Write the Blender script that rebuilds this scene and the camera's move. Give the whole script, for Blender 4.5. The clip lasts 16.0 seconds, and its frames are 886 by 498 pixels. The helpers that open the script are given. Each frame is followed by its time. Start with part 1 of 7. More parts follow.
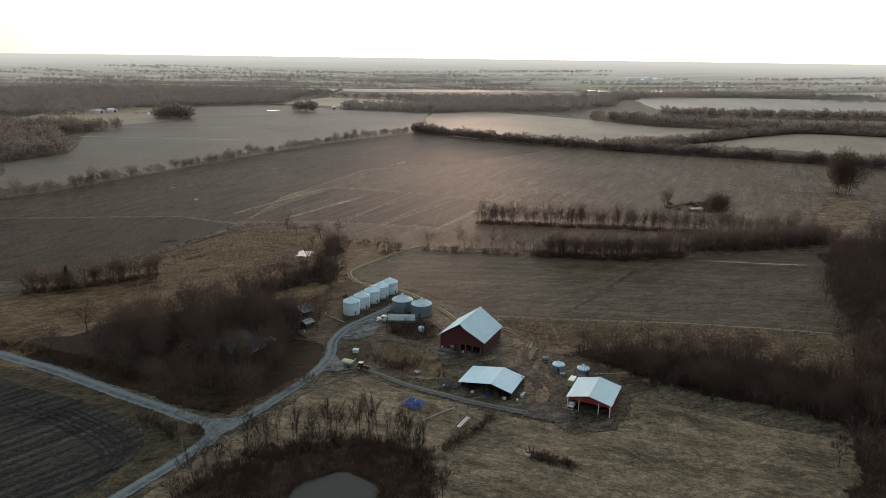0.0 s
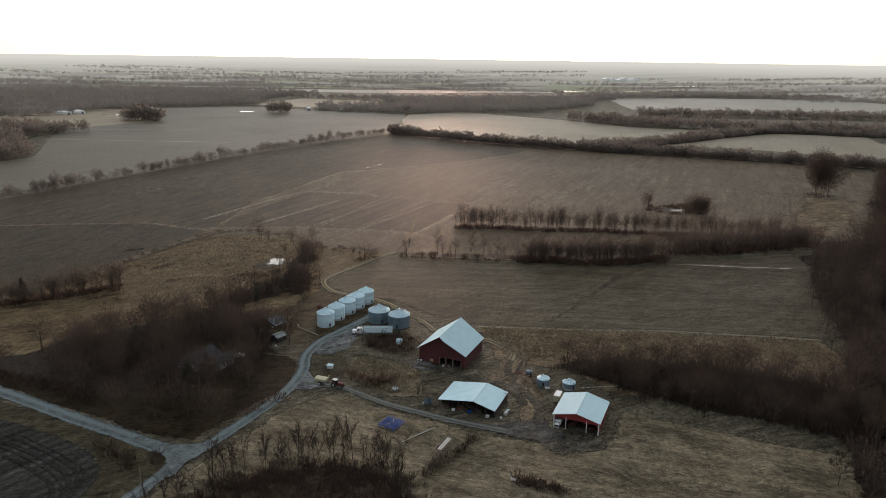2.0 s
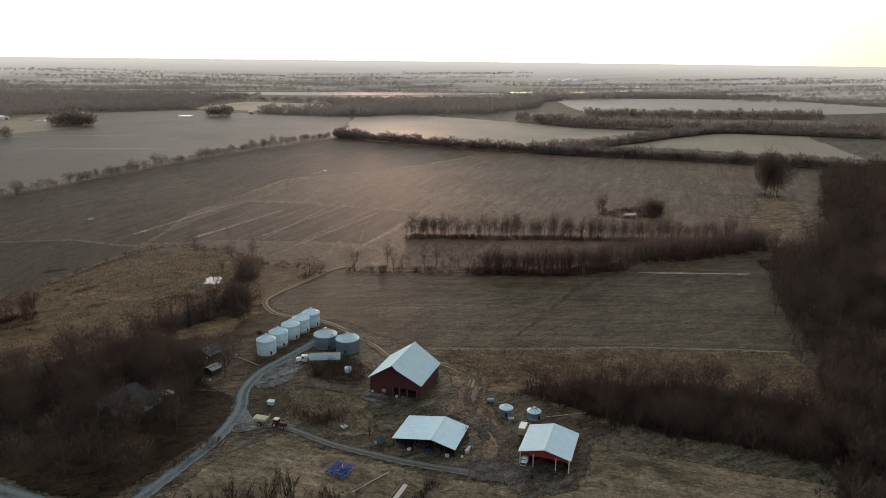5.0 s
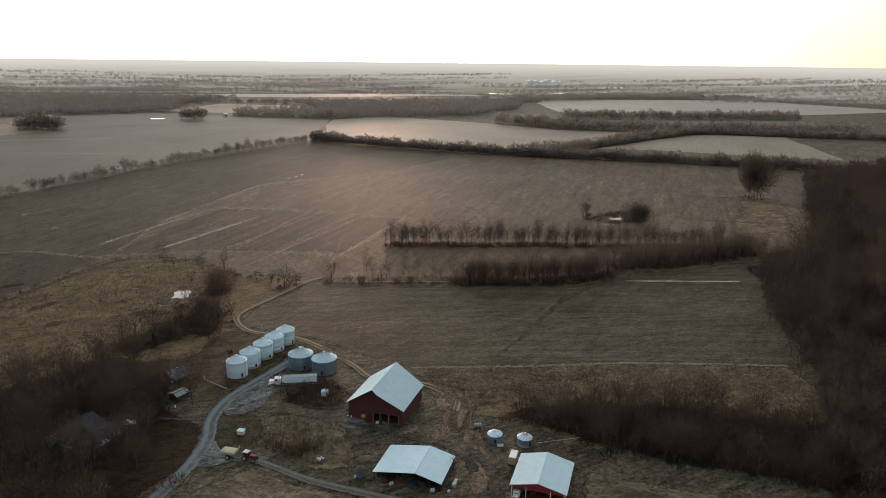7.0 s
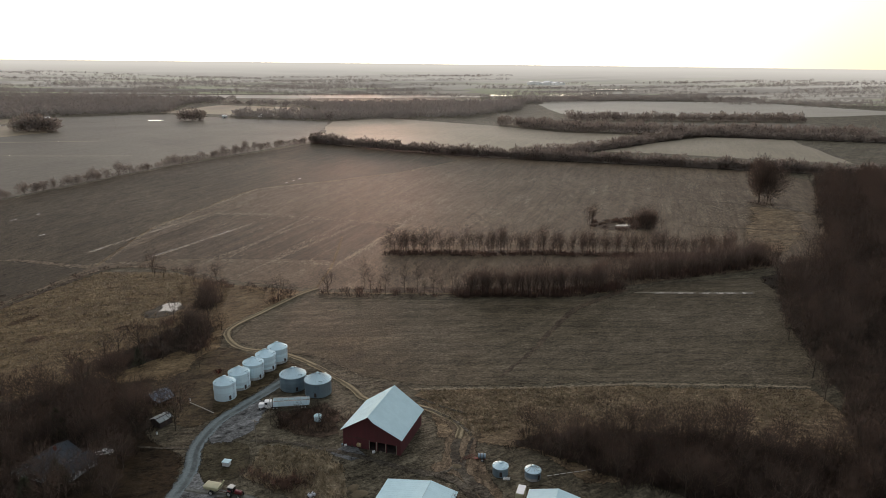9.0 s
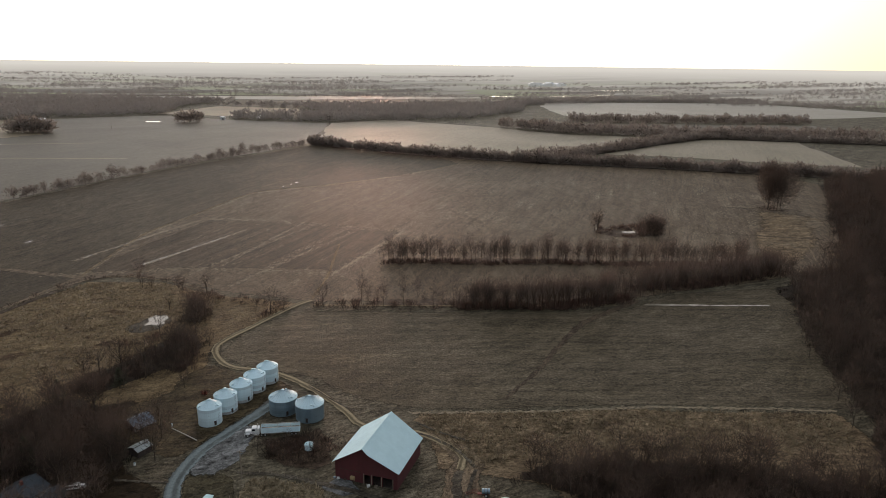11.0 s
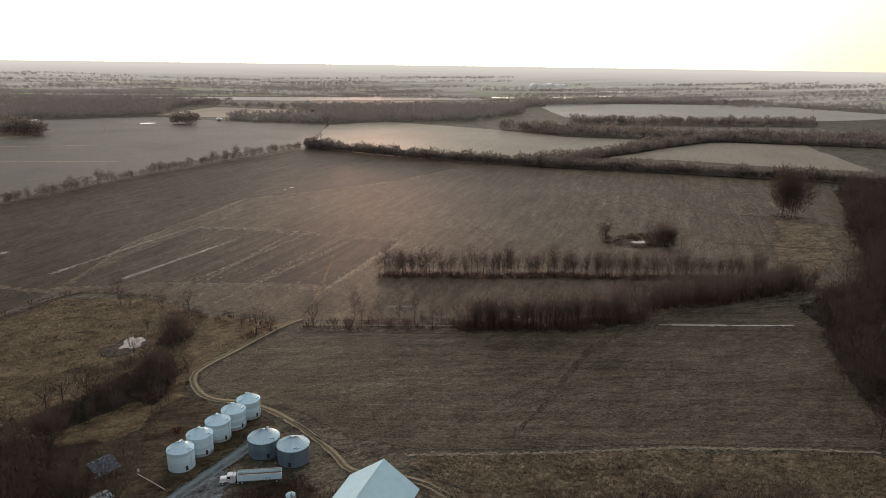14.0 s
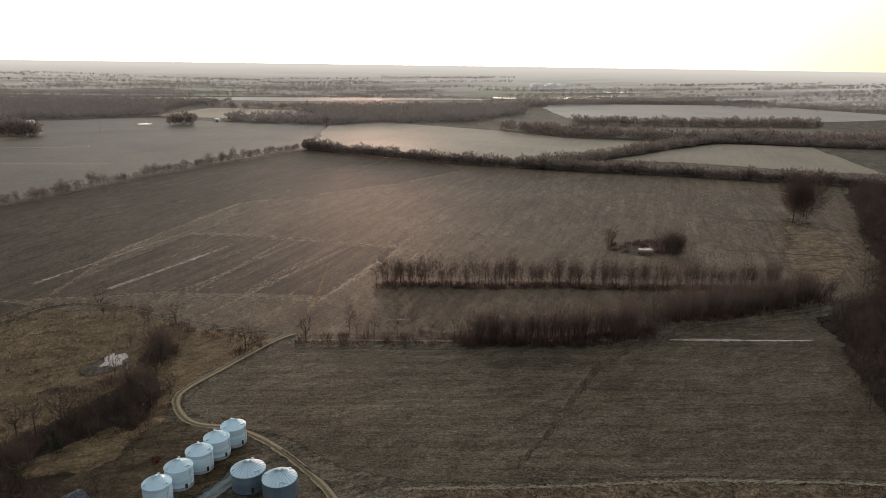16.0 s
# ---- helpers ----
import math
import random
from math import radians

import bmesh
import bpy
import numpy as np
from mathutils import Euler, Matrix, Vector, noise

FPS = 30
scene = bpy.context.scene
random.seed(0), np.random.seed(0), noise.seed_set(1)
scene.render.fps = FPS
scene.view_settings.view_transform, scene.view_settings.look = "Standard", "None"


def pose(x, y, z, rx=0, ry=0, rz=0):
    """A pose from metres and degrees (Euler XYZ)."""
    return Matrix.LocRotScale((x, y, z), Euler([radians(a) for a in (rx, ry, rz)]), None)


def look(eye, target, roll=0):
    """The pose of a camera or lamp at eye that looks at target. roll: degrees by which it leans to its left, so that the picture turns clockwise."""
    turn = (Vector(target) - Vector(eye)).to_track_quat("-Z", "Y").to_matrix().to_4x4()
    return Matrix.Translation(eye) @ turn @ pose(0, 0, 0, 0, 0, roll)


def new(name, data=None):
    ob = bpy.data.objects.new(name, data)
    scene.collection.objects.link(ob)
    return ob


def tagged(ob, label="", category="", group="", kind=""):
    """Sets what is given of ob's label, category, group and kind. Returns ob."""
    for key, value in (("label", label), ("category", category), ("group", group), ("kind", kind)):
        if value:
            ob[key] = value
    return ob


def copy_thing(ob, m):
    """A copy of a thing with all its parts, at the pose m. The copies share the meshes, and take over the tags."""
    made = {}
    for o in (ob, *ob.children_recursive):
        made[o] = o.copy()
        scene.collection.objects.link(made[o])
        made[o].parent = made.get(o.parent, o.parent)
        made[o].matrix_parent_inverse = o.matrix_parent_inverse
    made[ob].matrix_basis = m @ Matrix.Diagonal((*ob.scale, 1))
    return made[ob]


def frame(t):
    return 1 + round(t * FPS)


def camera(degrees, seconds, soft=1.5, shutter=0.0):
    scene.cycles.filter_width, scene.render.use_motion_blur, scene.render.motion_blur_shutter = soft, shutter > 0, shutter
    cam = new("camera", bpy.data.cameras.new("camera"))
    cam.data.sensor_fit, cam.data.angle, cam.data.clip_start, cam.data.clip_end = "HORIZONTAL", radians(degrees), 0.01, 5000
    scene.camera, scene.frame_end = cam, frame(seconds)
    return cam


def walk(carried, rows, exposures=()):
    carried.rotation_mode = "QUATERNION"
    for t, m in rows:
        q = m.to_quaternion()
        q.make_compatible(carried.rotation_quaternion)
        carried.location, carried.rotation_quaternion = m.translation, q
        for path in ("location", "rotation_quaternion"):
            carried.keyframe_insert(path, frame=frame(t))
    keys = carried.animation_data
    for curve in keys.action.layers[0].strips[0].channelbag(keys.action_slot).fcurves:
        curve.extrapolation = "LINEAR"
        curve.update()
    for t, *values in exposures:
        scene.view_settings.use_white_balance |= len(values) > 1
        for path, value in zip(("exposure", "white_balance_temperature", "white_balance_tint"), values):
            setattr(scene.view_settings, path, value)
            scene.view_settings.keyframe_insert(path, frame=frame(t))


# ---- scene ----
from mathutils import geometry

# camera: seconds, x, y, z, heading (left positive), pitch, lean
cam = camera(66.17, 16.0, 0.5)
ROWS = [
    (0.0, 0.00, 0.00, 119.95, -0.00, -15.91, 0.77),
    (0.5, 0.01, 3.48, 119.72, -0.22, -15.90, 0.80),
    (1.0, -0.03, 6.88, 119.57, -0.63, -15.88, 0.83),
    (1.5, -0.13, 10.30, 119.52, -1.27, -15.86, 0.82),
    (2.0, -0.22, 13.86, 119.53, -1.96, -15.84, 0.80),
    (2.5, -0.26, 17.59, 119.55, -2.60, -15.81, 0.77),
    (3.0, -0.20, 21.43, 119.57, -3.25, -15.78, 0.74),
    (3.5, -0.04, 25.31, 119.62, -3.89, -15.76, 0.72),
    (4.0, 0.15, 29.19, 119.69, -4.54, -15.73, 0.72),
    (6.5, 1.05, 50.11, 119.70, -8.10, -15.60, 0.63),
    (7.0, 1.31, 54.28, 119.78, -8.10, -15.56, 0.64),
    (7.5, 1.70, 58.48, 119.89, -8.09, -15.54, 0.65),
    (8.0, 2.19, 62.68, 119.99, -8.06, -15.52, 0.66),
    (8.5, 2.75, 66.91, 120.04, -8.05, -15.50, 0.67),
    (9.0, 3.39, 71.20, 120.02, -8.03, -15.47, 0.68),
    (11.5, 6.18, 92.65, 120.15, -7.99, -15.38, 0.76),
    (12.0, 6.77, 96.90, 120.13, -7.99, -15.36, 0.78),
    (12.5, 7.43, 101.14, 120.18, -7.98, -15.35, 0.79),
    (13.0, 8.04, 105.38, 120.26, -7.99, -15.34, 0.79),
    (13.5, 8.63, 109.68, 120.33, -7.99, -15.34, 0.80),
    (14.0, 9.31, 114.02, 120.40, -7.98, -15.35, 0.81),
    (14.5, 10.00, 118.36, 120.49, -7.96, -15.35, 0.83),
    (15.0, 10.66, 122.66, 120.57, -7.94, -15.36, 0.84),
    (15.5, 11.32, 126.89, 120.67, -7.93, -15.36, 0.85),
    (16.0, 12.02, 131.06, 120.81, -7.92, -15.36, 0.83),
]


def flown(x, y, z, yaw, pitch, roll):
    a, b = radians(yaw), radians(pitch)
    return look((x, y, z), (x - math.sin(a) * math.cos(b), y + math.cos(a) * math.cos(b), z + math.sin(b)), roll)


walk(cam, [(t, flown(*r)) for t, *r in ROWS], [(0.0, 0.0, 6400, 9), (4.0, 0.0, 6520, 10.5), (16.0, 0.0, 6650, 12)])

# world and sun: the sun stands on the horizon ahead of the camera
SUN_AZ = radians(1.85)
SUN_EL = radians(3.0)
scene.view_settings.exposure = 0.0
world = bpy.data.worlds.new("sky")
scene.world = world
world.use_nodes = True
wt = world.node_tree
for n in list(wt.nodes):
    wt.nodes.remove(n)
sky = wt.nodes.new("ShaderNodeTexSky")
sky.sky_type = "NISHITA"
sky.sun_disc = False
sky.sun_elevation = SUN_EL
sky.sun_rotation = SUN_AZ
sky.air_density, sky.dust_density, sky.ozone_density = 1.0, 1.0, 1.0
sky.altitude = 200
bg = wt.nodes.new("ShaderNodeBackground")
bg.inputs["Strength"].default_value = 0.02
# thin cloud veil: bright round the low sun, dim and blue behind, yellow along the horizon
tc = wt.nodes.new("ShaderNodeTexCoord")


def wmath(op, a, b):
    n = wt.nodes.new("ShaderNodeMath")
    n.operation = op
    for k, val in ((0, a), (1, b)):
        if isinstance(val, (int, float)):
            n.inputs[k].default_value = val
        else:
            wt.links.new(val, n.inputs[k])
    return n.outputs[0]


dot = wt.nodes.new("ShaderNodeVectorMath")
dot.operation = "DOT_PRODUCT"
dot.inputs[1].default_value = (math.sin(SUN_AZ), math.cos(SUN_AZ), 0.06)
wt.links.new(tc.outputs["Generated"], dot.inputs[0])
near_sun = wmath("MULTIPLY_ADD", dot.outputs["Value"], 0.5)
near_sun.node.inputs[2].default_value = 0.5
near_sun = wmath("MAXIMUM", near_sun, 0.0)
glow = wmath("ADD", wmath("ADD", wmath("MULTIPLY", wmath("POWER", near_sun, 2.0), 0.60), wmath("MULTIPLY", wmath("POWER", near_sun, 26.0), 3.4)), 0.40)
up = wt.nodes.new("ShaderNodeSeparateXYZ")
wt.links.new(tc.outputs["Generated"], up.inputs[0])
low = wt.nodes.new("ShaderNodeMapRange")
low.inputs[1].default_value, low.inputs[2].default_value = 0.13, 0.0
wt.links.new(up.outputs[2], low.inputs[0])
side = wt.nodes.new("ShaderNodeMix")
side.data_type = "RGBA"
side.inputs[6].default_value, side.inputs[7].default_value = (0.87, 0.97, 1.10, 1), (1.03, 0.97, 0.91, 1)
wt.links.new(wmath("POWER", near_sun, 3.0), side.inputs[0])
tint = wt.nodes.new("ShaderNodeMix")
tint.data_type = "RGBA"
tint.inputs[7].default_value = (1.0, 0.935, 0.69, 1)
wt.links.new(low.outputs[0], tint.inputs[0])
wt.links.new(side.outputs[2], tint.inputs[6])
haze = wt.nodes.new("ShaderNodeBackground")
wt.links.new(tint.outputs[2], haze.inputs["Color"])
wt.links.new(glow, haze.inputs["Strength"])
both_skies = wt.nodes.new("ShaderNodeAddShader")
wo = wt.nodes.new("ShaderNodeOutputWorld")
wt.links.new(sky.outputs[0], bg.inputs[0])
wt.links.new(bg.outputs[0], both_skies.inputs[0])
wt.links.new(haze.outputs[0], both_skies.inputs[1])
wt.links.new(both_skies.outputs[0], wo.inputs[0])
sun = new("sun", bpy.data.lights.new("sun", "SUN"))
sun.data.energy, sun.data.angle, sun.data.color = 0.85, radians(8), (1.0, 0.58, 0.42)
sun.matrix_world = look((math.sin(SUN_AZ) * 300, math.cos(SUN_AZ) * 300, 200 + 300 * math.tan(SUN_EL)), (0, 0, 200))


# ---- materials ----
def nodes(name):
    m = bpy.data.materials.new(name)
    m.use_nodes = True
    nt = m.node_tree
    return m, nt, nt.nodes["Principled BSDF"]


def nd(nt, kind, **inputs):
    n = nt.nodes.new(kind)
    for k, val in inputs.items():
        n.inputs[k.replace("_", " ")].default_value = val
    return n


def rgb(c):
    return (c[0], c[1], c[2], 1.0)


def mixc(nt, fac, a, b, blend="MIX"):
    n = nt.nodes.new("ShaderNodeMix")
    n.data_type, n.blend_type = "RGBA", blend
    for sock, val in ((n.inputs[0], fac), (n.inputs[6], a), (n.inputs[7], b)):
        if isinstance(val, (int, float)):
            sock.default_value = val
        elif isinstance(val, tuple):
            sock.default_value = rgb(val)
        else:
            nt.links.new(val, sock)
    return n.outputs[2]


def ramp(nt, src, lo, hi):
    n = nt.nodes.new("ShaderNodeMapRange")
    n.clamp = True
    n.inputs[1].default_value, n.inputs[2].default_value = lo, hi
    nt.links.new(src, n.inputs[0])
    return n.outputs[0]


def place(nt, turn=0.0, stretch=(1, 1, 1)):
    """World position turned about z and stretched, in metres."""
    g = nt.nodes.new("ShaderNodeNewGeometry")
    m = nt.nodes.new("ShaderNodeMapping")
    m.vector_type = "TEXTURE"
    m.inputs["Rotation"].default_value = (0, 0, radians(turn))
    m.inputs["Scale"].default_value = stretch
    nt.links.new(g.outputs["Position"], m.inputs["Vector"])
    return m.outputs[0]


def noise_at(nt, vec, scale, detail=4.0, rough=0.6, warp=0.0):
    n = nd(nt, "ShaderNodeTexNoise", Scale=scale, Detail=detail, Roughness=rough, Distortion=warp)
    nt.links.new(vec, n.inputs["Vector"])
    return n.outputs["Fac"]


def bumped(nt, p, height, strength, dist):
    b = nd(nt, "ShaderNodeBump", Strength=strength, Distance=dist)
    nt.links.new(height, b.inputs["Height"])
    nt.links.new(b.outputs[0], p.inputs["Normal"])


def frayed(nt, p, pos):
    """Lets a sheet of ground thin out in tufts towards its rim, where its fray attribute rises to 1."""
    at = nt.nodes.new("ShaderNodeAttribute")
    at.attribute_name = "fray"
    add = nt.nodes.new("ShaderNodeMath")
    add.operation = "MULTIPLY_ADD"
    add.inputs[1].default_value = 1.5
    nt.links.new(noise_at(nt, pos, 0.55, 6, 0.75, 0.3), add.inputs[0])
    nt.links.new(at.outputs["Fac"], add.inputs[2])
    nt.links.new(ramp(nt, add.outputs[0], 1.42, 1.22), p.inputs["Alpha"])


def ground_mat(name, dark, light, straw, turn=0.0, row=0.0, rows_w=0.0, patch=40.0, fine=1.2, straw_lo=0.62, straw_hi=0.75, relief=0.6, stretch=1.0, streak=1.0, clump=0.0, grain=0.9, flow=0.0, gloss=0.02):
    """Soil or grass: patches, fine grain, straw or worn spots, rows along one direction."""
    dark, light, straw = ((c[0] * 1.05, c[1] * 0.99, c[2] * 0.92) for c in (dark, light, straw))
    m, nt, p = nodes(name)
    pos = place(nt)
    along = place(nt, turn, (stretch * 6.0, 1.0, 1.0))
    big = ramp(nt, noise_at(nt, pos, 1.0 / patch, 5, 0.62, 0.6), 0.35, 0.65)
    mid = noise_at(nt, along, 0.30, 5, 0.7, 0.4)
    small = noise_at(nt, pos, 1.0 / fine, 5, 0.75)
    col = mixc(nt, big, dark, light)
    both = nt.nodes.new("ShaderNodeMath")
    both.operation = "MULTIPLY_ADD"
    both.inputs[1].default_value = streak
    nt.links.new(mid, both.inputs[0])
    nt.links.new(small, both.inputs[2])
    shade = ramp(nt, both.outputs[0], 0.5 + 0.5 * streak - 0.19, 0.5 + 0.5 * streak + 0.19)
    col = mixc(nt, grain, col, mixc(nt, shade, (0.22, 0.21, 0.20), (1.75, 1.75, 1.75)), "MULTIPLY")
    spots = nt.nodes.new("ShaderNodeMath")
    spots.operation = "MULTIPLY"
    nt.links.new(ramp(nt, noise_at(nt, along, 0.12, 6, 0.75, 0.3), straw_lo - 0.12, straw_hi), spots.inputs[0])
    nt.links.new(ramp(nt, noise_at(nt, pos, 0.5, 4, 0.7), 0.35, 0.65), spots.inputs[1])
    col = mixc(nt, spots.outputs[0], col, straw)
    if clump:
        lumps = noise_at(nt, place(nt, turn, (1.8, 1.0, 1.0)), 0.75, 6, 0.75, 1.2)
        swirl = noise_at(nt, place(nt, turn + 30, (2.5, 1.0, 1.0)), 0.10, 5, 0.65, 2.0)
        col = mixc(nt, clump, col, mixc(nt, ramp(nt, lumps, 0.38, 0.62), (0.30, 0.28, 0.26), (1.65, 1.65, 1.65)), "MULTIPLY")
        col = mixc(nt, clump * 0.7, col, mixc(nt, ramp(nt, swirl, 0.40, 0.60), (0.55, 0.53, 0.50), (1.4, 1.4, 1.4)), "MULTIPLY")
    if flow:
        # strands of flattened grass that bend round in swirls
        bend = nd(nt, "ShaderNodeTexNoise", Scale=1 / 26, Detail=2.0)
        nt.links.new(pos, bend.inputs["Vector"])
        push = nt.nodes.new("ShaderNodeVectorMath")
        push.operation = "MULTIPLY_ADD"
        push.inputs[1].default_value = (46, 46, 0)
        nt.links.new(bend.outputs["Color"], push.inputs[0])
        nt.links.new(pos, push.inputs[2])
        strand = nt.nodes.new("ShaderNodeMapping")
        strand.vector_type = "TEXTURE"
        strand.inputs["Rotation"].default_value = (0, 0, radians(turn))
        strand.inputs["Scale"].default_value = (7.0, 1.0, 1.0)
        nt.links.new(push.outputs[0], strand.inputs["Vector"])
        lines = noise_at(nt, strand.outputs[0], 0.8, 6, 0.75, 0.5)
        col = mixc(nt, flow, col, mixc(nt, ramp(nt, lines, 0.36, 0.64), (0.42, 0.40, 0.38), (1.62, 1.62, 1.62)), "MULTIPLY")
    if rows_w:
        w = nd(nt, "ShaderNodeTexWave", Scale=1.0 / row, Distortion=1.5, Detail=2.0)
        w.wave_type, w.bands_direction = "BANDS", "Y"
        nt.links.new(place(nt, turn), w.inputs["Vector"])
        col = mixc(nt, rows_w, col, mixc(nt, w.outputs["Fac"], (0.55, 0.53, 0.5), (1.35, 1.35, 1.35)), "MULTIPLY")
    nt.links.new(col, p.inputs["Base Color"])
    p.inputs["Roughness"].default_value = 0.58
    p.inputs["Specular IOR Level"].default_value = gloss
    bumped(nt, p, both.outputs[0], 0.9, relief)
    frayed(nt, p, pos)
    return m


def surface(name, col, other, scale=2.0, rough=0.6, metal=0.0, amount=0.5, bump=0.0, dirt=None, vertical=False, spec=0.5):
    """Paint, metal, wood or stone with variation at two scales and a stain colour."""
    m, nt, p = nodes(name)
    tc = nt.nodes.new("ShaderNodeTexCoord").outputs["Object"]
    mp = nt.nodes.new("ShaderNodeMapping")
    mp.inputs["Scale"].default_value = (1, 1, 0.15) if vertical else (1, 1, 1)
    nt.links.new(tc, mp.inputs["Vector"])
    vec = mp.outputs[0]
    a = noise_at(nt, vec, scale, 5, 0.65, 0.2)
    b = noise_at(nt, vec, scale * 9, 4, 0.7)
    c1 = mixc(nt, ramp(nt, a, 0.35, 0.68), col, other)
    c2 = mixc(nt, amount * 0.5, c1, mixc(nt, b, (0.5, 0.5, 0.5), (1.4, 1.4, 1.4)), "MULTIPLY")
    if dirt:
        c2 = mixc(nt, ramp(nt, noise_at(nt, vec, scale * 2.3, 6, 0.7, 0.5), 0.56, 0.72), c2, dirt)
    rnd = nt.nodes.new("ShaderNodeObjectInfo").outputs["Random"]
    c2 = mixc(nt, 1.0, c2, mixc(nt, rnd, (0.86, 0.86, 0.86), (1.1, 1.1, 1.1)), "MULTIPLY")
    nt.links.new(c2, p.inputs["Base Color"])
    p.inputs["Roughness"].default_value = rough
    p.inputs["Metallic"].default_value = metal
    p.inputs["Specular IOR Level"].default_value = spec
    if bump:
        bumped(nt, p, b, 0.5, bump)
    return m


def twig_mat(name, col, other, scale, thin=0.0, vary=0.3):
    """Thin round twigs or blades, lit from all sides: half of the light passes to the far side. thin: how much shows through a spray of fine twigs."""
    m, nt, p = nodes(name)
    nt.nodes.remove(p)
    pos = place(nt)
    a = noise_at(nt, pos, scale, 4, 0.6)
    isl = nt.nodes.new("ShaderNodeNewGeometry").outputs["Random Per Island"]
    c = mixc(nt, ramp(nt, a, 0.35, 0.65), col, other)
    c = mixc(nt, 1.0, c, mixc(nt, isl, (1 - vary,) * 3, (1 + vary,) * 3), "MULTIPLY")
    d, t = nt.nodes.new("ShaderNodeBsdfDiffuse"), nt.nodes.new("ShaderNodeBsdfTranslucent")
    nt.links.new(c, d.inputs[0])
    nt.links.new(c, t.inputs[0])
    mix = nt.nodes.new("ShaderNodeMixShader")
    mix.inputs[0].default_value = 0.5
    nt.links.new(d.outputs[0], mix.inputs[1])
    nt.links.new(t.outputs[0], mix.inputs[2])
    out = mix.outputs[0]
    if thin:
        see = nt.nodes.new("ShaderNodeMixShader")
        see.inputs[0].default_value = thin
        nt.links.new(out, see.inputs[1])
        nt.links.new(nt.nodes.new("ShaderNodeBsdfTransparent").outputs[0], see.inputs[2])
        out = see.outputs[0]
    nt.links.new(out, nt.nodes["Material Output"].inputs[0])
    return m


SOIL_MAIN = ground_mat("field_soil", (0.084, 0.068, 0.051), (0.120, 0.097, 0.074), (0.220, 0.185, 0.130), 64, 3.0, 0.28, 110, 1.2, 0.56, 0.76, 0.5, 2.0, 0.45, clump=0.6, grain=0.9)
SOIL_NEAR = ground_mat("bean_field_soil", (0.072, 0.063, 0.045), (0.103, 0.091, 0.069), (0.183, 0.163, 0.113), -6.5, 3.2, 0.14, 60, 0.9, 0.62, 0.8, 0.5, 2.0, 0.4, clump=0.6)
SOIL_BLOCK = ground_mat("wet_dark_soil", (0.054, 0.043, 0.033), (0.080, 0.064, 0.049), (0.162, 0.131, 0.094), 64, 3.0, 0.34, 60, 1.2, 0.56, 0.74, 0.5, 3.0, 0.6, clump=0.45)
SOIL_DARK = ground_mat("tilled_soil", (0.027, 0.030, 0.028), (0.040, 0.043, 0.039), (0.060, 0.063, 0.055), 47, 13.0, 0.5, 40, 1.2, 0.66, 0.8, 0.5, 2.0, clump=0.4)
SOIL_RUT = ground_mat("wheel_rut_soil", (0.017, 0.018, 0.017), (0.026, 0.027, 0.025), (0.040, 0.041, 0.036), 47, 1, 0, 8, 1.2, 0.6, 0.8, 0.5, 2.0, clump=0.4)
SOIL_LEFT = ground_mat("olive_field_soil", (0.045, 0.038, 0.029), (0.064, 0.054, 0.039), (0.109, 0.089, 0.062), 64, 3.0, 0.10, 90, 1.5, 0.6, 0.78, 0.5, 2.0, 0.45, clump=0.4)
SOIL_WEST = ground_mat("brown_field_soil", (0.052, 0.043, 0.032), (0.075, 0.063, 0.047), (0.132, 0.116, 0.081), 64, 3.0, 0.24, 110, 1.2, 0.58, 0.78, 0.5, 2.0, 0.45, clump=0.55, grain=0.85)
FLOOR = ground_mat("brushy_floor", (0.044, 0.034, 0.026), (0.072, 0.055, 0.043), (0.125, 0.096, 0.070), 10, 1, 0, 10, 1.4, 0.55, 0.75, 0.6, 0.4, clump=0.6)
GRASS_TAN = ground_mat("dry_pasture", (0.086, 0.064, 0.039), (0.161, 0.124, 0.075), (0.290, 0.230, 0.145), 20, 1, 0, 22, 0.9, 0.55, 0.72, 1.2, 0.35, clump=0.5, grain=0.75)
GRASS_ROUGH = ground_mat("matted_hay_grass", (0.075, 0.067, 0.047), (0.195, 0.168, 0.122), (0.385, 0.337, 0.245), -20, 1, 0, 16, 0.9, 0.52, 0.74, 1.0, 0.8, clump=0.4, grain=0.6, flow=0.5)
STRAW_PALE = ground_mat("flattened_straw", (0.20, 0.165, 0.11), (0.31, 0.258, 0.175), (0.42, 0.36, 0.25), -20, 1, 0, 8, 0.9, 0.52, 0.74, 0.6, 0.8)
GRASS_STRIP = ground_mat("weedy_grass", (0.091, 0.071, 0.049), (0.179, 0.142, 0.099), (0.335, 0.270, 0.181), -6, 1, 0, 14, 0.9, 0.50, 0.70, 1.5, 0.5, clump=0.7, grain=0.7, flow=0.6)
# lawn colour taken near black; dimming towards the view's lower corner is in it
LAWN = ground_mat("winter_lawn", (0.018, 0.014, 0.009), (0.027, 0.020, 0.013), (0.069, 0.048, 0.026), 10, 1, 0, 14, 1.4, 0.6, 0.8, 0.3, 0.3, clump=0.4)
GREEN = ground_mat("mown_grass", (0.038, 0.035, 0.023), (0.060, 0.053, 0.035), (0.10, 0.085, 0.05), 10, 1, 0, 14, 0.9, 0.6, 0.8, 0.3, 0.3, clump=0.4)
BIN_GRASS = ground_mat("trampled_grass", (0.034, 0.028, 0.018), (0.066, 0.054, 0.034), (0.13, 0.105, 0.066), 10, 1, 0, 9, 1.2, 0.55, 0.75, 0.5, 0.4, clump=0.6)
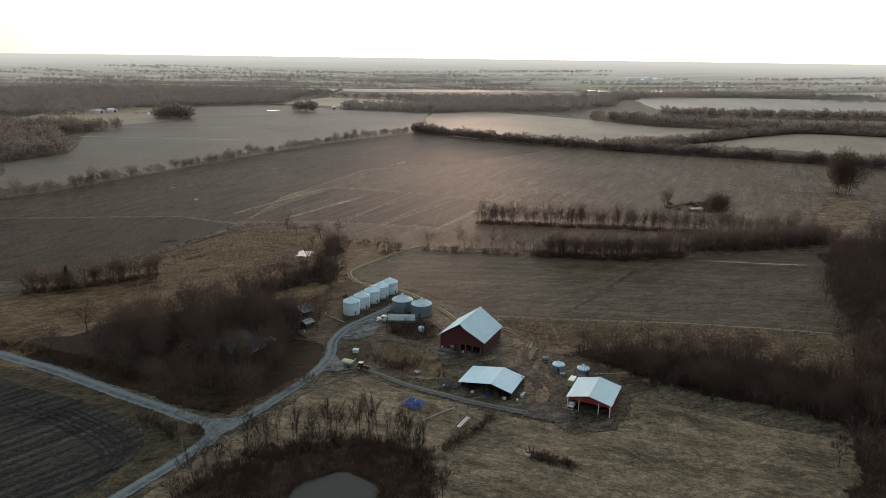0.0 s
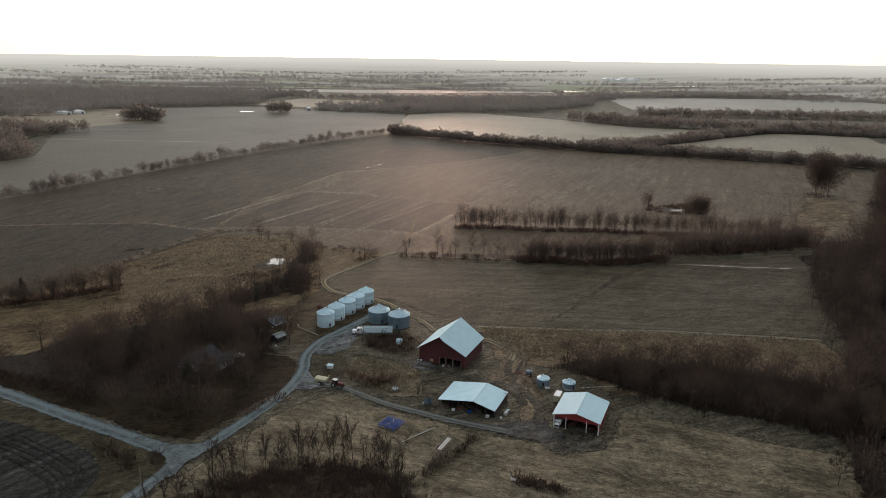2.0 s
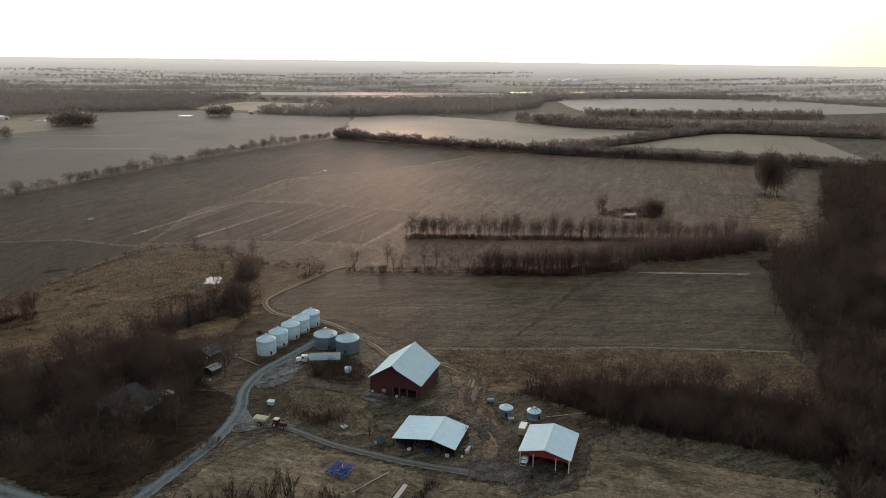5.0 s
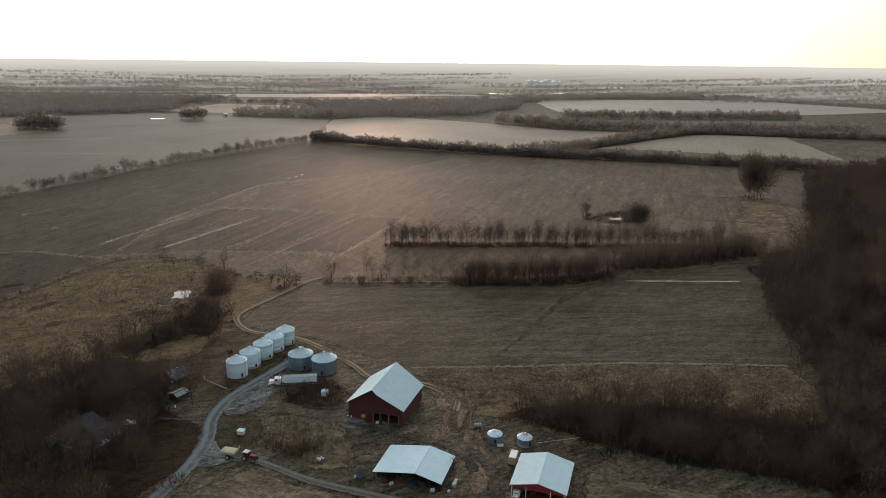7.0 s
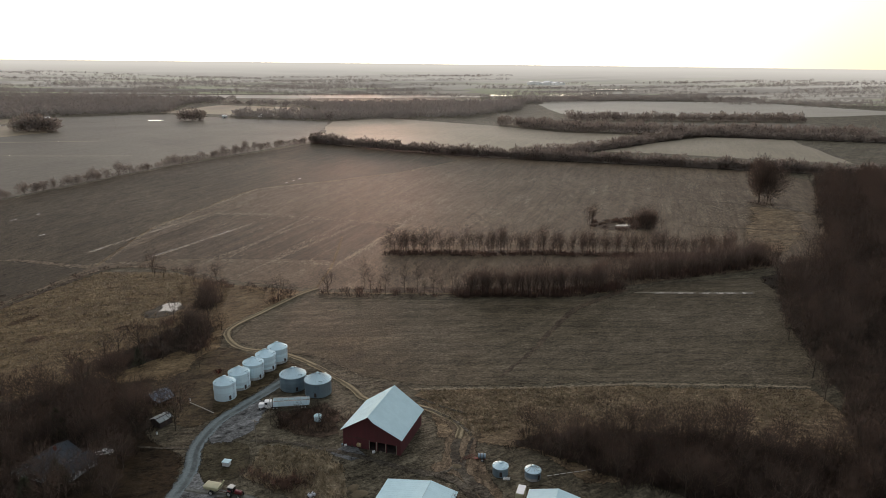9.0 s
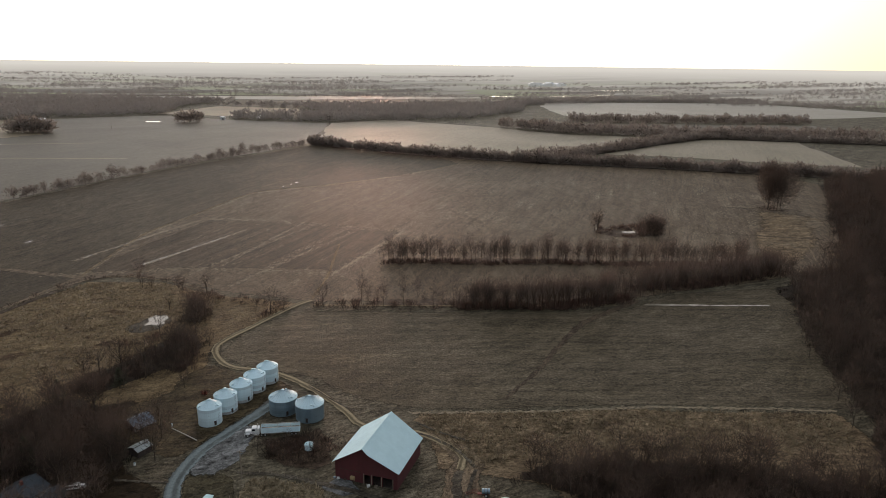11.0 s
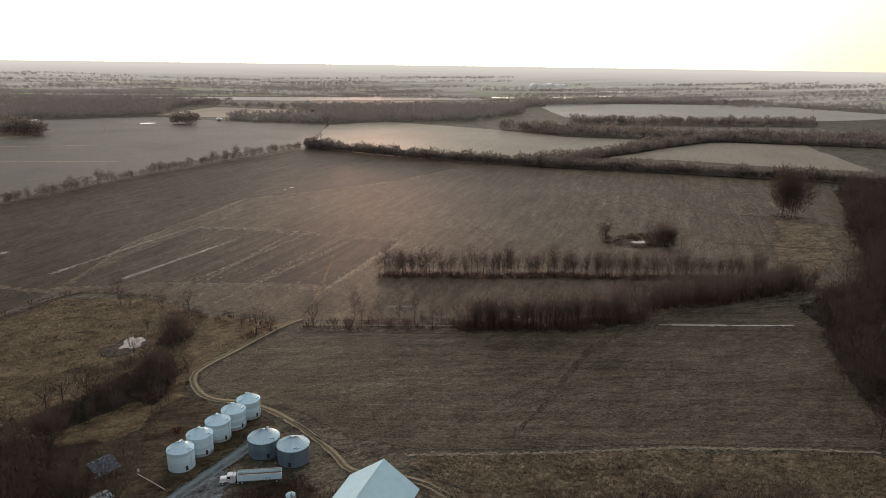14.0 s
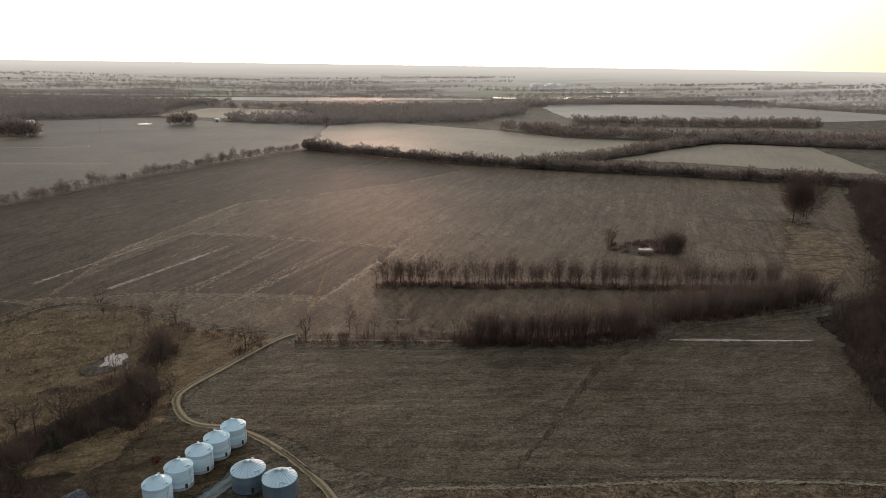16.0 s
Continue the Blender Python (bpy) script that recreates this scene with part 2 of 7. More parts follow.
# leaf litter, near black: shade below trees and view-edge dimming sit in its colour
DIM_LITTER = ground_mat("leaf_litter", (0.020, 0.016, 0.013), (0.035, 0.028, 0.022), (0.06, 0.046, 0.034), 10, 1, 0, 10, 1.4, 0.6, 0.8, 0.6, 0.3)
GROUND = ground_mat("winter_ground", (0.069, 0.064, 0.048), (0.110, 0.102, 0.078), (0.188, 0.174, 0.132), 20, 1, 0, 40, 1.2, 0.56, 0.76, 0.9, 0.8, clump=0.7)
STUBBLE = ground_mat("grey_stubble", (0.106, 0.098, 0.081), (0.136, 0.127, 0.105), (0.186, 0.173, 0.133), 62, 6.0, 0.22, 160, 5, 0.6, 0.8, 0.3, 4.0, 0.35, grain=0.3, gloss=0.05)
STUBBLE_TAN = ground_mat("tan_stubble", (0.201, 0.172, 0.125), (0.272, 0.231, 0.166), (0.331, 0.285, 0.206), -25, 8.0, 0.05, 140, 5, 0.6, 0.8, 0.3, 4.0, 0.35, grain=0.3, gloss=0.05)
WHEAT = ground_mat("winter_wheat", (0.186, 0.171, 0.128), (0.238, 0.214, 0.167), (0.305, 0.263, 0.203), 62, 9.0, 0.06, 140, 5, 0.6, 0.8, 0.3, 4.0, 0.35, grain=0.3, gloss=0.05)
# dry stubble of the farthest fields, made paler in colour to suggest haze
PALE = ground_mat("pale_stubble", (0.264, 0.258, 0.229), (0.318, 0.309, 0.277), (0.361, 0.351, 0.305), -10, 10.0, 0.04, 200, 6, 0.6, 0.8, 0.3, 4.0, 0.35, grain=0.3, gloss=0.05)
DIRT = ground_mat("bare_dirt", (0.12, 0.095, 0.068), (0.175, 0.14, 0.10), (0.24, 0.195, 0.14), 20, 1, 0, 8, 1.0, 0.55, 0.75, 0.4, 0.5)
YARD = ground_mat("churned_yard_earth", (0.070, 0.055, 0.042), (0.145, 0.115, 0.084), (0.29, 0.24, 0.165), 70, 1, 0, 9, 0.9, 0.50, 0.70, 0.6, 0.8, clump=0.6)
MUD = ground_mat("yard_mud", (0.050, 0.046, 0.040), (0.085, 0.079, 0.067), (0.146, 0.133, 0.103), 20, 1, 0, 9, 0.8, 0.55, 0.75, 0.5, 0.5, clump=0.7)

MUD_GREY = ground_mat("wet_grey_mud", (0.046, 0.047, 0.046), (0.080, 0.082, 0.082), (0.125, 0.122, 0.112), 20, 1, 0, 9, 0.8, 0.55, 0.75, 0.5, 0.5, clump=0.6)


def lane_mat(name, crown, rut, pale, lo=0.42, hi=0.7):
    """A lane: worn wheel ruts along it, crown and verges between, worn pale spots."""
    m, nt, p = nodes(name)
    pos = place(nt)
    uv = nt.nodes.new("ShaderNodeUVMap")
    sep = nt.nodes.new("ShaderNodeSeparateXYZ")
    nt.links.new(uv.outputs[0], sep.inputs[0])
    n1 = noise_at(nt, pos, 0.16, 5, 0.7, 0.4)
    n2 = noise_at(nt, pos, 1.3, 6, 0.8)
    n3 = noise_at(nt, pos, 0.5, 4, 0.7)
    shift = nt.nodes.new("ShaderNodeMath")
    shift.operation = "MULTIPLY_ADD"
    shift.inputs[1].default_value = 0.16
    nt.links.new(n3, shift.inputs[0])
    nt.links.new(sep.outputs[0], shift.inputs[2])
    mul = nt.nodes.new("ShaderNodeMath")
    mul.operation = "MULTIPLY_ADD"
    mul.inputs[1].default_value, mul.inputs[2].default_value = 12.566, -2.58
    nt.links.new(shift.outputs[0], mul.inputs[0])
    wave = nt.nodes.new("ShaderNodeMath")
    wave.operation = "COSINE"
    nt.links.new(mul.outputs[0], wave.inputs[0])
    col = mixc(nt, ramp(nt, wave.outputs[0], 0.7, -0.6), crown, rut)
    col = mixc(nt, ramp(nt, n1, lo, hi), col, pale)
    col = mixc(nt, 0.8, col, mixc(nt, ramp(nt, n2, 0.28, 0.72), (0.5, 0.5, 0.5), (1.45, 1.45, 1.45)), "MULTIPLY")
    nt.links.new(col, p.inputs["Base Color"])
    p.inputs["Roughness"].default_value = 0.9
    p.inputs["Specular IOR Level"].default_value = 0.2
    bumped(nt, p, n2, 0.6, 0.15)
    frayed(nt, p, pos)
    return m


GRAVEL = lane_mat("lane_gravel", (0.074, 0.086, 0.084), (0.155, 0.186, 0.188), (0.150, 0.176, 0.176))
DRIVE = lane_mat("drive_gravel", (0.072, 0.072, 0.060), (0.15, 0.157, 0.147), (0.115, 0.112, 0.09))
TRACK = lane_mat("farm_track", (0.095, 0.076, 0.043), (0.29, 0.235, 0.145), (0.18, 0.14, 0.085), 0.5, 0.8)
GRAVEL_FAN = ground_mat("junction_gravel", (0.095, 0.115, 0.122), (0.140, 0.168, 0.178), (0.19, 0.22, 0.235), 25, 1, 0, 5, 0.7, 0.54, 0.70, 0.12, 0.3, clump=0.35, grain=0.5)
GRAVEL_WORN = ground_mat("wet_gravel", (0.070, 0.076, 0.080), (0.120, 0.132, 0.142), (0.31, 0.335, 0.36), 25, 1, 0, 5, 0.7, 0.54, 0.70, 0.12, 0.3, clump=0.5)


def water_mat(name, col, ior=1.33, rough=0.06):
    m, nt, p = nodes(name)
    p.inputs["Base Color"].default_value = rgb(col)
    p.inputs["Roughness"].default_value = rough
    p.inputs["IOR"].default_value = ior
    bumped(nt, p, noise_at(nt, place(nt), 0.8, 3, 0.5), 0.08, 0.05)
    return m


WATER = water_mat("pond_water", (0.20, 0.175, 0.135))
WATER_GREEN = water_mat("green_pond_water", (0.030, 0.036, 0.030), 1.2, 0.12)
BARK = surface("bark", (0.062, 0.049, 0.039), (0.093, 0.075, 0.060), 1.5, 0.95, 0, 0.6, 0, None, True, 0.1)
TWIG = twig_mat("twigs", (0.140, 0.100, 0.080), (0.185, 0.135, 0.108), 0.08, 0.68)
TWIG_WOOD = twig_mat("dark_wood_twigs", (0.078, 0.056, 0.045), (0.115, 0.084, 0.067), 0.05, 0.6)
RED_TWIG = twig_mat("red_shrub_twigs", (0.10, 0.032, 0.026), (0.14, 0.05, 0.04), 0.3, 0.2)
TWIG_SLIM = twig_mat("dark_sapling_twigs", (0.046, 0.036, 0.029), (0.070, 0.054, 0.043), 0.08, 0.3)
TWIG_DARK = twig_mat("dark_undergrowth", (0.060, 0.043, 0.034), (0.092, 0.066, 0.052), 0.08, 0.45)
# twigs of distant trees: lightened and greyed, so haze is painted into the colour
TWIG_HAZED = twig_mat("grey_twigs", (0.28, 0.25, 0.225), (0.33, 0.295, 0.265), 0.02, 0.25, 0.08)
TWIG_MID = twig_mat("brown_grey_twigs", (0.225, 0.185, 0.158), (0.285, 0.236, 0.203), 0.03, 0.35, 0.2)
EVERGREEN = surface("cedar_needles", (0.022, 0.028, 0.016), (0.045, 0.050, 0.028), 1.5, 0.9, 0, 0.6, 0, None, False, 0.1)
BRUSH = twig_mat("brush", (0.115, 0.072, 0.056), (0.155, 0.100, 0.078), 0.15, 0.5)
TUFT = twig_mat("dry_grass_blades", (0.20, 0.16, 0.105), (0.34, 0.28, 0.19), 0.12)
ROOF_WHITE = surface("white_roof_sheet", (0.52, 0.71, 0.75), (0.45, 0.635, 0.675), 0.35, 0.6, 0.0, 0.25, 0.0, None, False, 0.35)
RED = surface("red_barn_boards", (0.105, 0.022, 0.024), (0.075, 0.018, 0.019), 0.5, 0.75, 0, 0.6, 0, (0.085, 0.03, 0.028), True)
RED_STEEL = surface("red_steel_sheet", (0.24, 0.035, 0.035), (0.20, 0.03, 0.03), 0.4, 0.45, 0, 0.3, 0, None, True)
WHITE = surface("white_trim_paint", (0.72, 0.72, 0.70), (0.6, 0.6, 0.58), 1.0, 0.5, 0, 0.3, 0, None, True)
BIN_WHITE = surface("white_bin_steel", (0.69, 0.85, 0.90), (0.62, 0.775, 0.82), 0.4, 0.4, 0.0, 0.3, 0, None, True)
BIN_SILVER = surface("galvanised_steel", (0.27, 0.36, 0.41), (0.19, 0.262, 0.31), 0.35, 0.42, 0.5, 0.5, 0, None, True)
BIN_ROOF = surface("bin_roof_steel", (0.54, 0.71, 0.77), (0.46, 0.62, 0.67), 0.6, 0.4, 0.3, 0.3, 0, None, False)
RUST_BAND = surface("flaking_bin_paint", (0.34, 0.36, 0.36), (0.55, 0.57, 0.57), 0.9, 0.6, 0.2, 0.8, 0, (0.12, 0.11, 0.10), False)
DARK = surface("dark_interior_boards", (0.045, 0.036, 0.032), (0.075, 0.058, 0.05), 0.8, 0.9, 0, 0.6, 0, None, True, 0.2)
WOOD = surface("weathered_wood", (0.20, 0.165, 0.125), (0.30, 0.25, 0.19), 1.2, 0.85, 0, 0.7, 0, None, False, 0.2)
PLANK = surface("pale_planks", (0.46, 0.43, 0.38), (0.55, 0.52, 0.47), 1.2, 0.8, 0, 0.5, 0, None, False, 0.2)
TYRE = surface("tyre_rubber", (0.022, 0.022, 0.022), (0.035, 0.033, 0.03), 3, 0.85, 0, 0.4, 0, None, False, 0.2)
RIM = surface("pale_wheel_rim", (0.55, 0.54, 0.50), (0.45, 0.44, 0.42), 3, 0.4, 0.2, 0.3)
CAB_WHITE = surface("white_truck_paint", (0.78, 0.78, 0.77), (0.72, 0.72, 0.71), 1, 0.25, 0, 0.1)
TRACTOR_RED = surface("red_tractor_paint", (0.17, 0.022, 0.028), (0.12, 0.02, 0.024), 1.5, 0.35, 0, 0.3)
WAGON_CREAM = surface("faded_green_yellow_paint", (0.46, 0.44, 0.27), (0.38, 0.37, 0.24), 1.0, 0.6, 0, 0.5)
BLUE = surface("blue_implement_paint", (0.010, 0.075, 0.30), (0.008, 0.045, 0.18), 1.5, 0.5, 0, 0.4, 0, None, False, 0.2)
IRON = surface("dark_rusty_iron", (0.075, 0.052, 0.042), (0.13, 0.075, 0.05), 3, 0.75, 0.4, 0.6)
GLASS = surface("dark_window_glass", (0.02, 0.024, 0.028), (0.03, 0.033, 0.036), 1, 0.08, 0, 0.1)
HAY = surface("round_bale_hay", (0.42, 0.31, 0.16), (0.33, 0.24, 0.12), 3, 0.95, 0, 0.7)
SHINGLE = surface("grey_shingles", (0.030, 0.039, 0.048), (0.052, 0.065, 0.076), 0.8, 0.85, 0, 0.6)
SIDING = surface("pale_siding", (0.46, 0.48, 0.50), (0.38, 0.40, 0.42), 0.6, 0.6, 0, 0.3)
ROOF_BLUE = surface("blue_grey_roof_sheet", (0.058, 0.093, 0.135), (0.091, 0.136, 0.180), 0.5, 0.45, 0.3, 0.5, 0, (0.14, 0.09, 0.07))
ROOF_GREY = surface("patched_grey_roof", (0.279, 0.316, 0.314), (0.180, 0.205, 0.204), 0.7, 0.6, 0.1, 0.6)
RUST_RED = surface("faded_red_machine_paint", (0.20, 0.05, 0.035), (0.13, 0.05, 0.035), 2, 0.7, 0.1, 0.6)
FAR_WHITE = surface("distant_white_cladding", (0.88, 0.87, 0.84), (0.80, 0.79, 0.76), 0.05, 0.5, 0, 0.2)


# ---- mesh helpers ----
class Form:
    """Collects verts and faces of one mesh."""

    def __init__(self):
        self.v, self.f = [], []

    def add(self, verts, faces):
        k = len(self.v)
        self.v += [tuple(p) for p in verts]
        self.f += [tuple(i + k for i in q) for q in faces]
        return self

    def box(self, x, y, z, sx, sy, sz, turn=0.0, bevel=0.0):
        """A box centred at x, y with its underside at z; bevel chamfers the upright edges and the top."""
        c, s = math.cos(radians(turn)), math.sin(radians(turn))
        hx, hy = sx / 2, sy / 2
        b = min(bevel, hx * 0.9, hy * 0.9)
        if b <= 0:
            ring = [(-hx, -hy), (hx, -hy), (hx, hy), (-hx, hy)]
        else:
            ring = [(-hx + b, -hy), (hx - b, -hy), (hx, -hy + b), (hx, hy - b), (hx - b, hy), (-hx + b, hy), (-hx, hy - b), (-hx, -hy + b)]
        n = len(ring)
        top = [(px * (1 - b / hx), py * (1 - b / hy)) for px, py in ring] if b > 0 else ring
        levels = [(ring, z), (ring, z + sz - b)] + ([(top, z + sz)] if b > 0 else [])
        verts = [(x + c * px - s * py, y + s * px + c * py, zz) for rr, zz in levels for px, py in rr]
        faces = [tuple(range(n))[::-1], tuple(range(n * (len(levels) - 1), n * len(levels)))]
        for k in range(len(levels) - 1):
            faces += [(k * n + i, k * n + (i + 1) % n, (k + 1) * n + (i + 1) % n, (k + 1) * n + i) for i in range(n)]
        return self.add(verts, faces)

    def tube(self, pts, radii, sides=6, caps=True):
        """A tube along points, with a radius at each."""
        verts, faces = [], []
        prev = None
        for i, p in enumerate(pts):
            p = Vector(p)
            d = (Vector(pts[min(i + 1, len(pts) - 1)]) - Vector(pts[max(i - 1, 0)])).normalized()
            if prev is None:
                u = d.orthogonal().normalized()
            else:
                u = prev - d * prev.dot(d)
                u = u.normalized() if u.length > 1e-6 else d.orthogonal().normalized()
            prev = u
            w = d.cross(u)
            for k in range(sides):
                a = 2 * math.pi * k / sides
                verts.append(p + (u * math.cos(a) + w * math.sin(a)) * radii[i])
        for i in range(len(pts) - 1):
            faces += [(i * sides + k, i * sides + (k + 1) % sides, (i + 1) * sides + (k + 1) % sides, (i + 1) * sides + k) for k in range(sides)]
        if caps:
            faces += [tuple(range(sides))[::-1], tuple(range((len(pts) - 1) * sides, len(pts) * sides))]
        return self.add(verts, faces)

    def bar(self, a, b, w):
        return self.tube([a, b], [w, w], 4)

    def slab(self, quad, thick):
        """A four-cornered sheet with a thickness, below its corners."""
        q = [Vector(p) for p in quad]
        n = (q[1] - q[0]).cross(q[2] - q[0]).normalized() * thick
        if n.z < 0:
            n = -n
        return self.add([*q, *(p - n for p in q)], [(0, 1, 2, 3), (7, 6, 5, 4), (0, 4, 5, 1), (1, 5, 6, 2), (2, 6, 7, 3), (3, 7, 4, 0)])

    def ring(self, profile, sides):
        """A turned shape round z from (radius, height) pairs."""
        verts = [(r * math.cos(2 * math.pi * k / sides), r * math.sin(2 * math.pi * k / sides), z) for r, z in profile for k in range(sides)]
        faces = [(i * sides + k, i * sides + (k + 1) % sides, (i + 1) * sides + (k + 1) % sides, (i + 1) * sides + k) for i in range(len(profile) - 1) for k in range(sides)]
        return self.add(verts, faces)

    def mesh(self, name, material):
        me = bpy.data.meshes.new(name)
        me.from_pydata(self.v, [], self.f)
        me.materials.append(material)
        me.update()
        return me


def thing(name, label, category, x=0.0, y=0.0, z=0.0, turn=0.0, group="", kind=""):
    ob = new(name)
    ob.matrix_world = pose(x, y, z, 0, 0, turn)
    ob.empty_display_size = 0.5
    return tagged(ob, label, category, group, kind)


def part(name, form, material, parent=None, label=""):
    ob = new(name, form.mesh(name, material))
    if parent:
        ob.parent = parent
    return tagged(ob, label)


def land(r):
    """Height of the land by distance: level, then rising slowly to the far skyline."""
    return 0.0 if r < 2600 else 98.5 * ((r - 2600) / 2350) ** 1.5


def ground_z(x, y):
    return land(math.hypot(x, y))


def big_mesh(name, v, f, materials, index=None):
    """A mesh from arrays of verts and triangles."""
    me = bpy.data.meshes.new(name)
    me.vertices.add(len(v))
    me.vertices.foreach_set("co", np.asarray(v, "f").ravel())
    me.loops.add(len(f) * 3)
    me.loops.foreach_set("vertex_index", np.asarray(f, "i").ravel())
    me.polygons.add(len(f))
    me.polygons.foreach_set("loop_start", np.arange(0, len(f) * 3, 3, dtype="i"))
    for m in materials:
        me.materials.append(m)
    if index is not None:
        me.polygons.foreach_set("material_index", np.asarray(index, "i"))
    me.update(calc_edges=True)
    me.validate()
    return me


# ---- ground ----
def disc(name, r0, r1, steps, material, label):
    n = 128
    radii = [r0 + (r1 - r0) * (k / steps) for k in range(steps + 1)]
    f = Form()
    f.ring([(max(r, 0.01), land(r)) for r in radii], n)
    ob = part(name, f, material)
    return tagged(ob, label, "ground", kind="structure")


disc("ground", 0, 2600, 26, GROUND, "brown winter farmland reaching towards the horizon")


def far_land_mat():
    """Distant fields in painted haze: a patchwork of pale crops and dark woods that pales and glows with distance by
    colour and emission.
    """
    m, nt, p = nodes("hazy_far_fields")
    pos = place(nt, 12, (1, 0.55, 1))
    v = nd(nt, "ShaderNodeTexVoronoi", Scale=1 / 330)
    v.distance = "CHEBYCHEV"
    nt.links.new(pos, v.inputs["Vector"])
    sep = nt.nodes.new("ShaderNodeSeparateColor")
    nt.links.new(v.outputs["Color"], sep.inputs[0])
    col = mixc(nt, ramp(nt, sep.outputs[0], 0.3, 0.7), (0.20, 0.175, 0.14), (0.30, 0.275, 0.23))
    col = mixc(nt, ramp(nt, sep.outputs[1], 0.66, 0.70), col, (0.21, 0.22, 0.13))
    wood = noise_at(nt, place(nt, 4, (2.6, 0.8, 1)), 1 / 260, 5, 0.6, 0.8)
    g = nt.nodes.new("ShaderNodeNewGeometry")
    ln = nt.nodes.new("ShaderNodeVectorMath")
    ln.operation = "LENGTH"
    nt.links.new(g.outputs["Position"], ln.inputs[0])
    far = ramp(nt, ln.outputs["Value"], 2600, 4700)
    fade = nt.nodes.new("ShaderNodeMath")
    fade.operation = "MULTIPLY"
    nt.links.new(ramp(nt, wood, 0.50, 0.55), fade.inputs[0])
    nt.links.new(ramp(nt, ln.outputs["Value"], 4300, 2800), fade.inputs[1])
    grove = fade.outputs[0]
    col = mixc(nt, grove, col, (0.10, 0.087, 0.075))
    # paler base colour with distance paints in the haze
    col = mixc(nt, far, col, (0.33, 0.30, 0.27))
    nt.links.new(col, p.inputs["Base Color"])
    p.inputs["Roughness"].default_value = 1.0
    p.inputs["Specular IOR Level"].default_value = 0.0
    # no light source: emission stands in for haze, stronger with distance, weaker over groves
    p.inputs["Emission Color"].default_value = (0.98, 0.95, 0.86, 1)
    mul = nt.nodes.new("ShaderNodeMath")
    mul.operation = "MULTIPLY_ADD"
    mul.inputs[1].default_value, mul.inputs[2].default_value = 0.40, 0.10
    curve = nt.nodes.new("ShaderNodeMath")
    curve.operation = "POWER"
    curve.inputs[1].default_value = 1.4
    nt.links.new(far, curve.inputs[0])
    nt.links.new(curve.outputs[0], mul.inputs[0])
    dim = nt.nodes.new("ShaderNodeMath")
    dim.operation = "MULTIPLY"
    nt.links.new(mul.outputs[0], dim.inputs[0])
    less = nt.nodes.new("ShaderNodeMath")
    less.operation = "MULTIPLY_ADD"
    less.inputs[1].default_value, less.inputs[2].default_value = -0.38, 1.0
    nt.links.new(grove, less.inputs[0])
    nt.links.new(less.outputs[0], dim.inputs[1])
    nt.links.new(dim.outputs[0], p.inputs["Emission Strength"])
    return m


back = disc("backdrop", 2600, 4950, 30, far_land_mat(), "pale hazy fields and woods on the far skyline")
back["category"] = "backdrop"


def wobble(pts, step, amount, seed):
    """A closed outline with points added and pushed in and out a little."""
    rng = random.Random(seed)
    out, drift = [], 0.0
    for (ax, ay), (bx, by) in zip(pts, pts[1:] + pts[:1]):
        d = math.hypot(bx - ax, by - ay)
        n = max(1, int(d / step))
        for k in range(n):
            drift = 0.55 * drift + rng.uniform(-1, 1)
            j = amount * drift * (1.0 if k else 0.4)
            t = (k + (rng.uniform(-0.3, 0.3) if k else 0)) / n
            out.append((ax + (bx - ax) * t - (by - ay) / d * j, ay + (by - ay) * t + (bx - ax) / d * j))
    return out


def patch(name, pts, z, material, label, category="field", step=8.0, amount=1.0, soft=0.0):
    out = wobble(pts, step, amount, len(name) + int(abs(pts[0][0])))
    area = sum(a[0] * b[1] - b[0] * a[1] for a, b in zip(out, out[1:] + out[:1])) / 2
    broad = 2 * abs(area) / sum(math.dist(a, b) for a, b in zip(out, out[1:] + out[:1]))
    rim = soft or 0.3 if category == "water" or soft else min(4.0, max(0.5, 0.12 * broad))
    ring = np.array(out)
    nxt = np.roll(ring, -1, 0)

    def rim_gap(q):
        d = nxt - ring
        t = np.clip(((q - ring) * d).sum(1) / np.maximum((d * d).sum(1), 1e-9), 0, 1)
        return float(np.hypot(*(ring + d * t[:, None] - q).T).min())

    inner = []
    for a, b in zip(ring, nxt):
        d = (b - a) / max(float(np.hypot(*(b - a))), 1e-6)
        n = np.array((-d[1], d[0])) * (1 if area > 0 else -1) * rim
        k = max(1, int(np.hypot(*(b - a)) / (rim * 1.5)))
        for i in range(k):
            q = a + (b - a) * ((i + 0.5) / k) + n
            if rim_gap(q) > rim * 0.93:
                inner.append(q)
    pts2 = [Vector((x, y)) for x, y in out] + [Vector((x, y)) for x, y in inner]
    co, _, tris, *_ = geometry.delaunay_2d_cdt(pts2, [(k, (k + 1) % len(out)) for k in range(len(out))], [], 1, 1e-4)
    f = Form()
    f.add([(p.x, p.y, z) for p in co], [tuple(t) for t in tris])
    me = f.mesh(name, material)
    fray = me.attributes.new("fray", "FLOAT", "POINT")
    fray.data.foreach_set("value", [max(0.0, 1.0 - rim_gap(np.array((p.x, p.y))) / rim) for p in co])
    if me.polygons[0].normal.z < 0:
        me.flip_normals()
    return tagged(new(name, me), label, category, kind="structure")


